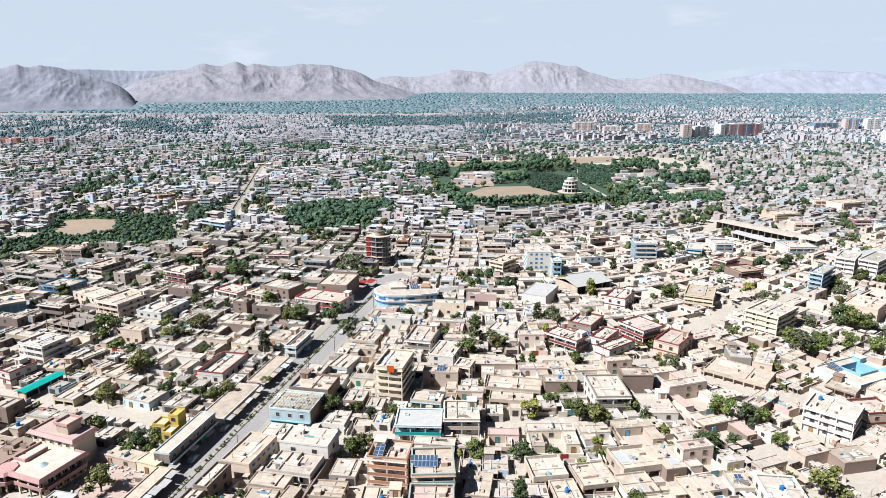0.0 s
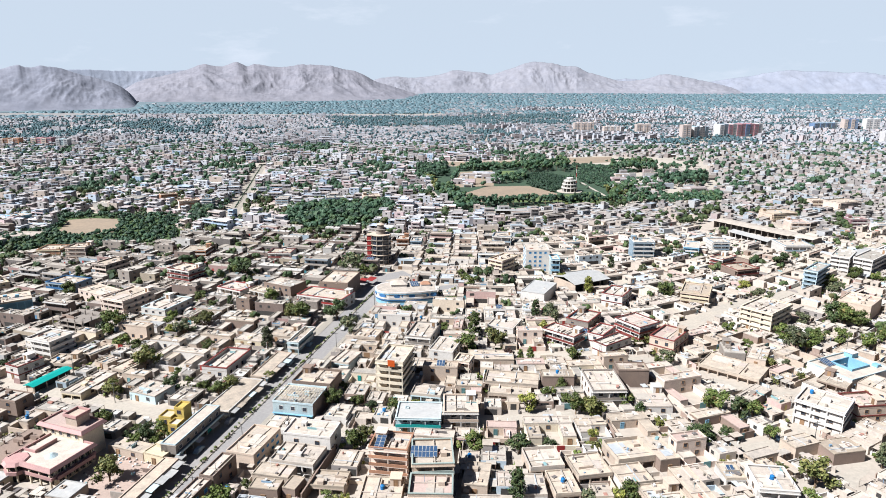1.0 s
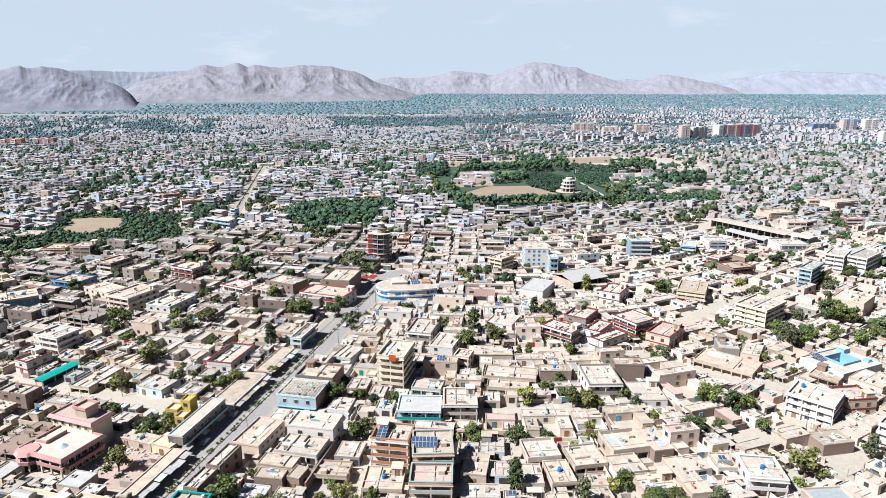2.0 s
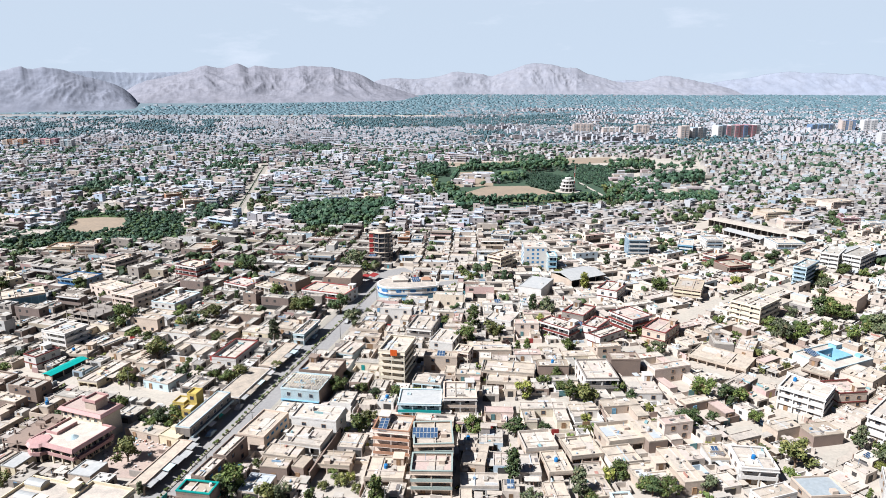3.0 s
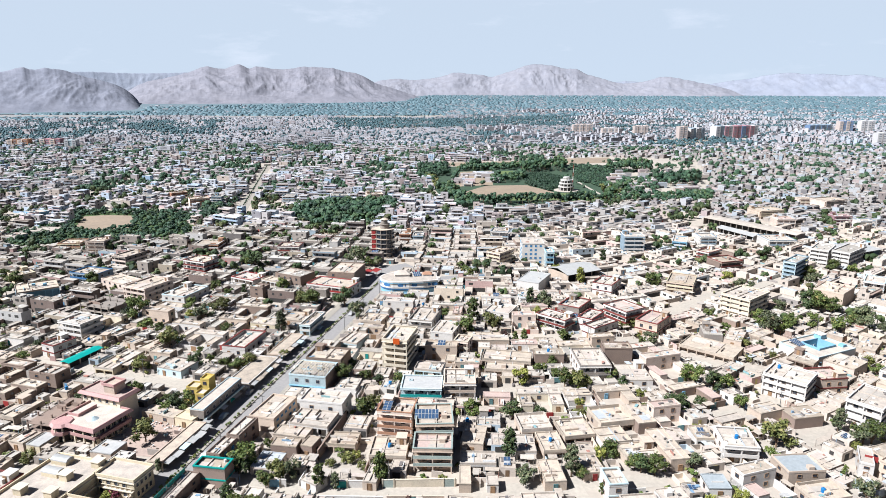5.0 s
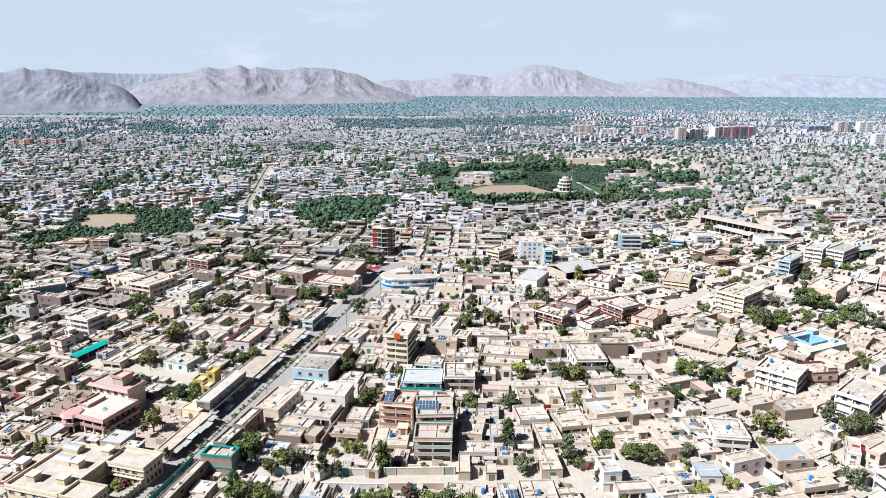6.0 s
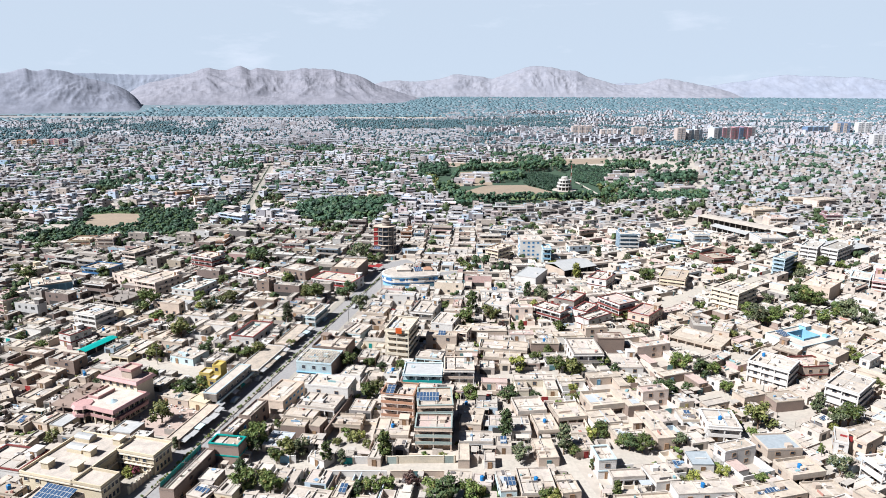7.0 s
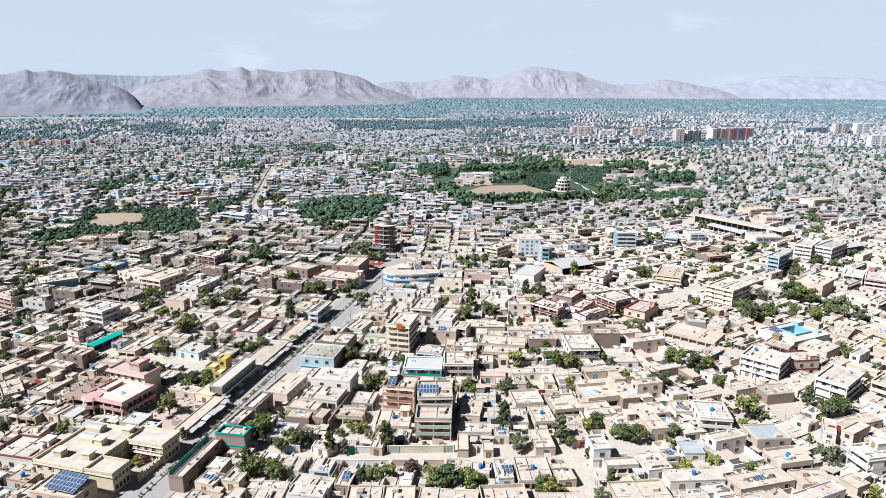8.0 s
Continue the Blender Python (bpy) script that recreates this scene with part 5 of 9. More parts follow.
tree(-44.3, 197.4, 7, "b", "green")
tree(-35.0, 197.6, 6, "b", "green")
tree(-30.0, 194.5, 5, "b", "dark")
tree(-22.6, 194.7, 5, "b", "green")
tree(-44.3, 281.0, 4, "b", "grey")
tree(-124.3, 350.7, 8, "b", "dark")
tree(-131.0, 354.8, 6, "b", "green")
tree(-152.5, 368.5, 5, "b", "green")
tree(-64.0, 363.0, 9, "b", "grey")
tree(-55.8, 357.6, 6, "b", "green")
tree(-26.6, 287.5, 4, "u", "yellow")
tree(-35.3, 281.4, 4, "u", "olive")
tree(-42.5, 209.2, 5, "b", "dark")
tree(-15.3, 198.3, 3, "u", "yellow")
tree(6.8, 261.1, 11, "t", "green")
tree(4.1, 244.8, 10, "b", "green")
tree(15.8, 250.7, 8, "b", "olive")
tree(20.6, 239.4, 5, "b", "purple")
tree(36.6, 287.7, 9, "t", "dark")
tree(43.9, 284.0, 7, "b", "grey")
tree(24.9, 236.6, 6, "t", "green")
tree(28.8, 236.0, 7, "t", "green")
tree(46.1, 237.2, 6, "b", "green")
tree(32.0, 205.4, 6, "b", "green")
tree(37.5, 211.6, 5, "b", "green")
tree(24.0, 196.1, 7, "b", "yellow")
tree(39.9, 194.5, 9, "b", "green")
tree(45.0, 191.9, 8, "b", "olive")
tree(58.2, 200.5, 6, "b", "green")
tree(61.2, 193.5, 6, "b", "dark")
tree(69.2, 323.4, 8, "t", "yellow")
tree(57.7, 340.2, 7, "b", "yellow")
tree(108.0, 318.9, 8, "b", "green")
tree(92.1, 370.4, 7, "t", "dark")
tree(109.2, 363.8, 6, "b", "grey")
tree(83.9, 235.6, 6, "b", "grey")
tree(79.9, 235.4, 4, "b", "green")
tree(1.4, 351.3, 6, "b", "green")
tree(6.5, 333.3, 6, "b", "green")
tree(67.0, 242.4, 3, "u", "yellow")
tree(76.6, 255.2, 4, "u", "olive")
tree(79.8, 256.9, 4, "u", "olive")
tree(141.3, 260.5, 9, "b", "green")
tree(142.8, 250.9, 10, "b", "grey")
tree(146.2, 249.5, 8, "b", "green")
tree(159.8, 279.5, 7, "b", "grey")
tree(154.6, 257.7, 7, "b", "green")
tree(175.8, 283.8, 10, "b", "dark")
tree(179.5, 279.3, 11, "b", "green")
tree(182.9, 275.7, 8, "b", "green")
tree(164.5, 256.4, 8, "b", "green")
tree(174.1, 253.5, 8, "b", "green")
tree(187.5, 257.9, 10, "b", "grey")
tree(184.6, 258.7, 8, "b", "green")
tree(194.0, 250.2, 7, "b", "grey")
tree(203.3, 337.9, 7, "b", "green")
tree(200.6, 325.8, 8, "b", "grey")
tree(226.9, 353.0, 7, "b", "green")
tree(235.8, 346.8, 6, "b", "green")
tree(241.3, 346.9, 5, "b", "dark")
tree(154.1, 331.2, 5, "b", "yellow")
tree(157.9, 319.5, 6, "b", "grey")
tree(161.0, 315.1, 5, "b", "grey")
tree(121.6, 268.3, 5, "b", "green")
tree(129.7, 232.8, 5, "b", "grey")
tree(124.3, 235.5, 4, "u", "olive")
tree(118.9, 219.1, 3, "u", "olive")
tree(164.3, 208.3, 6, "b", "green")
tree(165.5, 216.8, 4, "u", "yellow")
tree(95.0, 193.4, 9, "b", "dark")
tree(87.2, 197.0, 10, "b", "green")
tree(99.4, 193.0, 7, "b", "green")
tree(200.2, 382.1, 9, "b", "dark")
tree(-99.6, 152.9, 9, "b", "olive")
tree(-129.8, 141.1, 4, "u", "olive")
tree(-156.3, 153.6, 7, "b", "grey")
tree(-146.7, 137.7, 6, "b", "dark")
tree(-87.8, 136.5, 5, "t", "grey")
tree(-100.3, 174.1, 6, "b", "dark")
tree(-94.2, 176.1, 6, "b", "green")
tree(-95.7, 122.3, 3.5, "u", "yellow")
tree(-94.2, 124.4, 3.5, "u", "flower")
tree(-117.1, 183.4, 6, "b", "green")
tree(-144.0, 157.6, 3, "u", "yellow")
tree(-63.9, 135.9, 8, "b", "dark")
tree(-62.3, 139.3, 9, "b", "green")
tree(-54.1, 129.6, 7, "b", "green")
tree(-51.3, 132.6, 8, "b", "olive")
tree(-48.2, 134.3, 7, "b", "grey")
tree(-61.6, 120.0, 10, "t", "dark")
tree(-58.5, 115.3, 8, "b", "green")
tree(-51.8, 114.7, 8, "b", "green")
tree(-54.8, 119.6, 6, "b", "olive")
tree(-39.3, 129.7, 8, "t", "green")
tree(-34.5, 129.5, 7, "t", "grey")
tree(-22.1, 132.7, 11, "t", "green")
tree(-13.1, 118.5, 5.5, "b", "purple")
tree(-32.5, 170.9, 9, "b", "green")
tree(-29.6, 175.7, 6, "b", "olive")
tree(-27.6, 115.3, 5, "b", "dark")
tree(-19.3, 116.9, 6, "b", "green")
tree(-24.4, 116.2, 5, "b", "green")
tree(-59.7, 150.4, 4, "b", "green")
tree(-33.5, 143.0, 4, "u", "olive")
tree(-38.0, 141.0, 3, "u", "olive")
tree(-36.0, 145.8, 4, "b", "green")
tree(-30.8, 145.2, 3, "u", "yellow")
tree(-28.4, 139.6, 3, "u", "olive")
tree(-6.7, 114.5, 8, "b", "green")
tree(-3.2, 111.9, 9, "b", "dark")
tree(3.5, 112.1, 8, "b", "green")
tree(6.4, 115.4, 4, "u", "yellow")
tree(4.0, 170.7, 7, "b", "green")
tree(7.5, 172.6, 5, "b", "olive")
tree(18.1, 170.0, 8, "b", "dark")
tree(15.4, 145.5, 11, "t", "dark")
tree(18.6, 133.6, 8, "b", "grey")
tree(32.7, 137.2, 11, "t", "grey")
tree(35.6, 135.5, 5, "b", "green")
tree(39.7, 129.0, 5, "t", "green")
tree(43.8, 115.3, 6, "t", "green")
tree(39.2, 109.0, 5, "b", "grey")
tree(23.6, 111.4, 7, "b", "green")
tree(26.2, 109.7, 6, "b", "yellow")
tree(53.4, 139.8, 8, "b", "dark")
tree(57.1, 138.5, 7, "b", "green")
tree(52.2, 141.8, 6, "b", "green")
tree(43.2, 147.3, 5, "u", "yellow")
tree(46.5, 149.2, 5, "u", "green")
tree(78.0, 179.0, 7, "b", "dark")
tree(73.1, 176.3, 8, "b", "dark")
tree(42.0, 173.5, 3, "u", "olive")
tree(66.3, 186.8, 4, "u", "yellow")
tree(99.5, 154.5, 11, "b", "olive")
tree(95.5, 148.0, 4, "u", "green")
tree(124.3, 164.5, 11, "t", "grey")
tree(130.8, 157.4, 10, "b", "green")
tree(128.1, 157.3, 8, "b", "grey")
tree(110.9, 127.3, 9, "b", "grey")
tree(111.0, 138.0, 5, "c", "green")
tree(76.3, 126.1, 5, "b", "yellow")
tree(86.9, 123.4, 5, "b", "green")
tree(69.6, 141.9, 6, "b", "grey")
tree(67.8, 125.0, 4, "u", "yellow")
tree(64.3, 122.8, 3, "u", "olive")
tree(98.8, 179.9, 5, "b", "green")
tree(114.6, 111.9, 5, "u", "yellow")
tree(123.8, 153.3, 3, "u", "yellow")
tree(161.3, 181.2, 3, "u", "yellow")


# ---- single landmarks ----
def solar(x, y, rot, nx, ny, z, tilt=12, w=1.0, d=1.65, label="dark blue solar panels on a flat roof"):
    """Tilted solar panels on a light frame."""
    t = thing("solar_array", x, y, rot, z, label, "solar panels", "solar arrays")
    key = ("solar", w, d, tilt)
    if key not in MESHES:
        g = Geo()
        c, s = math.cos(radians(tilt)), math.sin(radians(tilt))
        def pt(a, b, e):
            return (a, b * c, b * s + e)
        vs = [pt(a, b, e) for e in (0, 0.05) for a, b in ((-w / 2, -d / 2), (w / 2, -d / 2), (w / 2, d / 2), (-w / 2, d / 2))]
        vs += [pt(a * 0.9, b * 0.94, 0.055) for a, b in ((-w / 2, -d / 2), (w / 2, -d / 2), (w / 2, d / 2), (-w / 2, d / 2))]
        g.add(vs, [(0, 1, 5, 4), (1, 2, 6, 5), (2, 3, 7, 6), (3, 0, 4, 7), (3, 2, 1, 0), (4, 5, 9, 8), (5, 6, 10, 9), (6, 7, 11, 10), (7, 4, 8, 11)])
        g.f.append((8, 9, 10, 11))
        g.m.append(1)
        MESHES[key] = g.mesh("panel", [MAT["sheet"], MAT["solar"]])
    rise_row = d * math.sin(radians(tilt))
    for j in range(ny):
        for i in range(nx):
            part("panel", None, "sheet", t, "", ((i - (nx - 1) / 2) * (w + 0.06), (j - (ny - 1) / 2) * (d * math.cos(radians(tilt)) + 0.05), 0.4 + j * rise_row), 0, key)
    fr = Geo()
    for a in (-1, 1):
        fr.box(a * nx * (w + 0.06) / 2 * 0.9, 0, 0, 0.08, ny * d * 0.95, 0.3)
    part("support_frame", fr, "pole", t)
    return t


def water_tank(x, y, z, mat="tankblue", r=0.6, h=1.2):
    t = thing("water_tank", x, y, 0, z, "blue plastic water tank on a roof" if mat == "tankblue" else "grey metal water tank on a roof", "water tank", "roof water tanks")
    key = ("tank", mat, r, h)
    g = None
    if key not in MESHES:
        g = Geo().cyl(0, 0, 0.1, r, r, h, 14).cyl(0, 0, h + 0.1, r, r * 0.35, 0.22, 14)
    part("tank", g, mat, t, key=key)
    part("lid", Geo().cyl(0, 0, h + 0.32, r * 0.33, r * 0.3, 0.1, 10) if ("lid", mat) not in MESHES else None, mat, t, key=("lid", mat))
    return t


def eave(b, x, y, w, d, z, mat, out=0.7, h=0.9):
    """A sloping band of tiles round the top of a block."""
    g = Geo()
    o = [(-w / 2 - out, -d / 2 - out), (w / 2 + out, -d / 2 - out), (w / 2 + out, d / 2 + out), (-w / 2 - out, d / 2 + out)]
    i = [(-w / 2, -d / 2), (w / 2, -d / 2), (w / 2, d / 2), (-w / 2, d / 2)]
    vs = [(x + a, y + c, z) for a, c in o] + [(x + a, y + c, z + h) for a, c in i] + [(x + a, y + c, z - 0.15) for a, c in o] + [(x + a, y + c, z - 0.15) for a, c in i]
    fs = []
    for k in range(4):
        j = (k + 1) % 4
        fs += [(k, j, 4 + j, 4 + k), (8 + k, 8 + j, j, k), (12 + k, 12 + j, 8 + j, 8 + k)]
    return part("eave", g.add(vs, fs), mat, b)


def mansion():
    """Cream mansion: main block, two wings round an open court, vaulted skylights on the roof."""
    x, y, rot = -104.3, 121.4, -14
    take(x, y, rot, 32, 26)
    b = thing("mansion", x, y, rot, 0, "large cream mansion with flat terraces round a court", "house")
    h = 6.4
    for (cx, cy, w, d) in ((-5.8, 0, 17.4, 21.6), (9.2, 9.2, 12.8, 7.6), (7.6, -7.6, 9.2, 6.4)):
        part("wing", Geo().box(cx, cy, -0.2, w, d, h - 0.5), "sand", b)
        part("roof", Geo().box(cx, cy, h - 0.7, w + 0.5, d + 0.5, 0.25), "roof_white", b)
        part("parapet", Geo().ring(cx, cy, h - 0.45, w + 0.6, d + 0.6, 0.8, 0.3), "sand", b)
        part("cornice", Geo().ring(cx, cy, h - 1.1, w + 0.9, d + 0.9, 0.35, 0.5), "cream", b)
    for (cx, cy, w, d, run) in ((9.2, 5.0, 12.6, 0.9, "x"), (7.6, -4.0, 9.0, 0.9, "x"), (3.4, 0.5, 0.9, 8.8, "y")):
        part("gallery_floor", Geo().box(cx, cy, 2.9, w, d, 0.2), "cream", b)
        k = 8
        for i in range(k):
            q = (i + 0.5) / k - 0.5
            px, py = (cx + q * w, cy) if run == "x" else (cx, cy + q * d)
            part("baluster", Geo().box(px, py, 3.1, 0.16, 0.16, 0.8), "cream", b)
        part("rail", Geo().box(cx, cy, 3.9, w if run == "x" else 0.2, d if run == "y" else 0.2, 0.12), "cream", b)
    for (cx, cy, w, d, hh) in ((-8.2, 2.6, 5.2, 3.0, 1.2), (-10.5, 8.0, 5.2, 3.0, 1.2)):
        g = Geo().box(cx, cy, h - 0.5, w, d, hh)
        n = 8
        prof = [(d / 2 * math.cos(math.pi * k / n), 0.9 * math.sin(math.pi * k / n)) for k in range(n + 1)]
        part("skylight_base", g, "sand", b)
        v = Geo()
        v.v = [(cx - w / 2 - 0.2, cy + p, h - 0.5 + hh + q) for p, q in prof] + [(cx + w / 2 + 0.2, cy + p, h - 0.5 + hh + q) for p, q in prof]
        v.f = [(k, k + 1, n + 2 + k, n + 1 + k) for k in range(n)] + [tuple(range(n + 1)), tuple(reversed(range(n + 1, 2 * n + 2)))]
        v.m = [0] * len(v.f)
        part("vaulted_skylight", v, "sheet", b, "curved pale metal skylight")
    for (cx, cy) in ((-0.5, -5.5), (-3.0, 1.8), (0.8, 9.0), (-9.5, -6.5)):
        part("roof_room", Geo().box(cx, cy, h - 0.5, 2.6, 2.4, 2.0), "sand", b)
        part("roof_room_cap", Geo().box(cx, cy, h + 1.5, 3.2, 3.0, 0.22), "cream", b)
    for k in range(2):
        for s in range(4):
            deep_window(b, 15.6 + 0.02, 6.6 + s * 1.6, 0.9 + k * 2.9, math.pi / 2, 1.0, 1.5, "cream", "glass")
            deep_window(b, -13.0 + s * 4.0, -10.85, 0.9 + k * 2.9, 0, 1.4, 1.4, "cream", "glass")
            deep_window(b, 4.6 + s * 2.6, 5.36, 0.9 + k * 2.9, 0, 1.2, 1.6, "cream", "glass")
            deep_window(b, 12.22, -9.6 + s * 1.4, 0.9 + k * 2.9, math.pi / 2, 1.0, 1.5, "cream", "glass")
    for k in range(7):
        part("fence_pier", Geo().box(14.6, -4.0 + k * 1.5, 0, 0.5, 0.5, 2.6), "cream", b)
    part("garden_wall", Geo().box(14.6, 0.5, 0, 0.25, 9.4, 1.9), "tan", b)
    return b


mansion()


def pink_mansion():
    rot = -19
    c, s = math.cos(radians(rot)), math.sin(radians(rot))
    take(-119.8, 161.9, rot, 20, 26)
    b = thing("mansion", -119.1, 158.3, rot, 0, "pink and cream mansion with sloping pink eaves", "house")
    part("lower_block", Geo().box(0, 0.8, -0.2, 16.0, 13.2, 6.0), "cream", b)
    part("terrace", Geo().box(0, 0, 5.6, 17.4, 14.6, 0.25), "roof_white", b)
    part("skylight_dome", Geo().cyl(2.0, -1.5, 5.8, 1.9, 0.5, 0.9, 14), "cyan", b)
    part("terrace_wall", Geo().box(-3.5, 1.5, 5.8, 0.25, 7.0, 1.1).box(-6.0, -2.0, 5.8, 5.0, 0.25, 0.9), "pink", b)
    # solid near-black core paints the shade inside the bay
    part("corner_bay", Geo().cyl(-5.6, -6.2, -0.2, 2.4, 2.4, 6.0, 8), "dark", b, "near-black core painted as shade inside the corner bay")
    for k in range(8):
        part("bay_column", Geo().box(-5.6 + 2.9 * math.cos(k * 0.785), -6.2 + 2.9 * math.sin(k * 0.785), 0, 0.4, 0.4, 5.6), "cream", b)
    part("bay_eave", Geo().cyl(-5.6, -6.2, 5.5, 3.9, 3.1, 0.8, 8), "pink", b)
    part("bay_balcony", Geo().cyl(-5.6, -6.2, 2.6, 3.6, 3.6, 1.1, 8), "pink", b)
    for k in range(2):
        # flat near-black sheets on the walls paint the shade of the galleries
        part("shaded_gallery", Geo().box(1.6, -5.86, 0.4 + 2.95 * k, 11.6, 0.12, 2.0), "dark", b, "near-black sheet painted as shade behind the porch columns")
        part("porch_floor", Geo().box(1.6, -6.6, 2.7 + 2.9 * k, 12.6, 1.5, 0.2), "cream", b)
        part("shaded_gallery", Geo().box(8.02, 0.6, 0.5 + 2.95 * k, 0.12, 11.6, 1.75), "dark", b, "near-black sheet painted as shade behind the balcony columns")
        for i in range(6):
            part("gallery_column", Geo().box(8.3, -5.0 + i * 2.24, 0.2 + 2.95 * k, 0.4, 0.35, 2.3), "cream", b)
    part("porch_rail", Geo().box(1.6, -7.3, 2.9, 12.6, 0.16, 0.9), "pink", b)
    part("side_balcony", Geo().box(9.0, 0, 2.7, 2.0, 12.5, 0.22).box(9.9, 0, 2.9, 0.2, 12.5, 0.9), "pink", b)
    part("parapet", Geo().ring(0, 0, 5.8, 17.4, 14.6, 0.7, 0.3), "pink", b)
    eave(b, 0, 0, 17.4, 14.6, 5.6, "pink")
    part("mid_floor_band", Geo().ring(0, 0, 2.7, 17.6, 14.8, 0.9, 0.35), "pink", b)
    part("upper_block", Geo().box(-3.6, 10.6, -0.2, 16.6, 7.4, 9.2), "cream", b)
    part("upper_roof", Geo().box(-3.6, 10.6, 9.0, 17.2, 8.0, 0.25), "roof_pink", b)
    part("upper_parapet", Geo().ring(-3.6, 10.6, 9.2, 17.2, 8.0, 0.6, 0.3), "pink", b)
    eave(b, -3.6, 10.6, 17.2, 8.0, 8.9, "pink")
    part("stair_tower", Geo().box(-1.6, 11.2, 9.0, 4.6, 4.6, 3.2), "tan", b)
    part("tower_parapet", Geo().ring(-1.6, 11.2, 12.0, 5.4, 5.4, 0.9, 0.35), "pink", b)
    for i in range(5):
        deep_window(b, -10.4 + i * 3.2, 6.86, 6.7, 0, 1.3, 1.5, "cream", "glass")
        part("porch_column", Geo().box(-7.8 + i * 3.9, -7.0, 0, 0.45, 0.45, 5.6), "cream", b)
    for i in range(6):
        for k in range(2):
            deep_window(b, 8.03, -4.5 + i * 2.2, 0.8 + 2.9 * k, math.pi / 2, 1.2, 1.4, "cream", "glass")
    return b


pink_mansion()


def courtyard_house():
    """Sky-blue house with a square court open to the sky."""
    x, y, rot, w, d, h = 150.6, 227.1, 26, 23.0, 18.0, 4.2
    take(x, y, rot, w, d)
    b = thing("courtyard_house", x, y, rot, 0, "white and sky-blue house round a square open court", "house")
    part("outer_wall", Geo().ring(0, 0, -0.2, w, d, h, 0.3), "white", b)
    part("court_wall", Geo().ring(1.5, 0.5, -0.2, 10.4, 8.4, h + 0.9, 0.3), "blue", b)
    part("court_floor", Geo().box(1.5, 0.5, 0.02, 10, 8, 0.05), "cyan", b)
    for (cx, cy, rw, rd) in ((-7.6, 0, 7.6, d - 0.2), (9.1, 0, 4.7, d - 0.2), (1.5, 6.8, 10.4, 4.2), (1.5, -6.35, 10.4, 5.2)):
        part("roof", Geo().box(cx, cy, h - 0.4, rw, rd, 0.2), "roof_white", b)
    part("parapet", Geo().ring(0, 0, h - 0.3, w, d, 0.7, 0.3), "cyan", b)
    part("roof_room", Geo().box(9.4, 5.6, h - 0.2, 3.6, 3.4, 2.0), "blue", b)
    part("roof_room_cap", Geo().box(9.4, 5.6, h + 1.8, 4.2, 4.0, 0.2), "white", b)
    part("balcony_stem", Geo().box(9.4, -4.5, h - 0.2, 2.2, 2.2, 1.0), "blue", b)
    for k in range(4):
        deep_window(b, -1.6 + k * 2.1, 4.36, 0.9, 0, 1.1, 1.4, "white", "blueglass")
        deep_window(b, -10 + k * 5, -9.03, 0.9, 0, 1.2, 1.2, "blue", "glass")
    solar(x - 7.2, y + 2.2, rot, 4, 3, h - 0.2, 10)
    return b


courtyard_house()


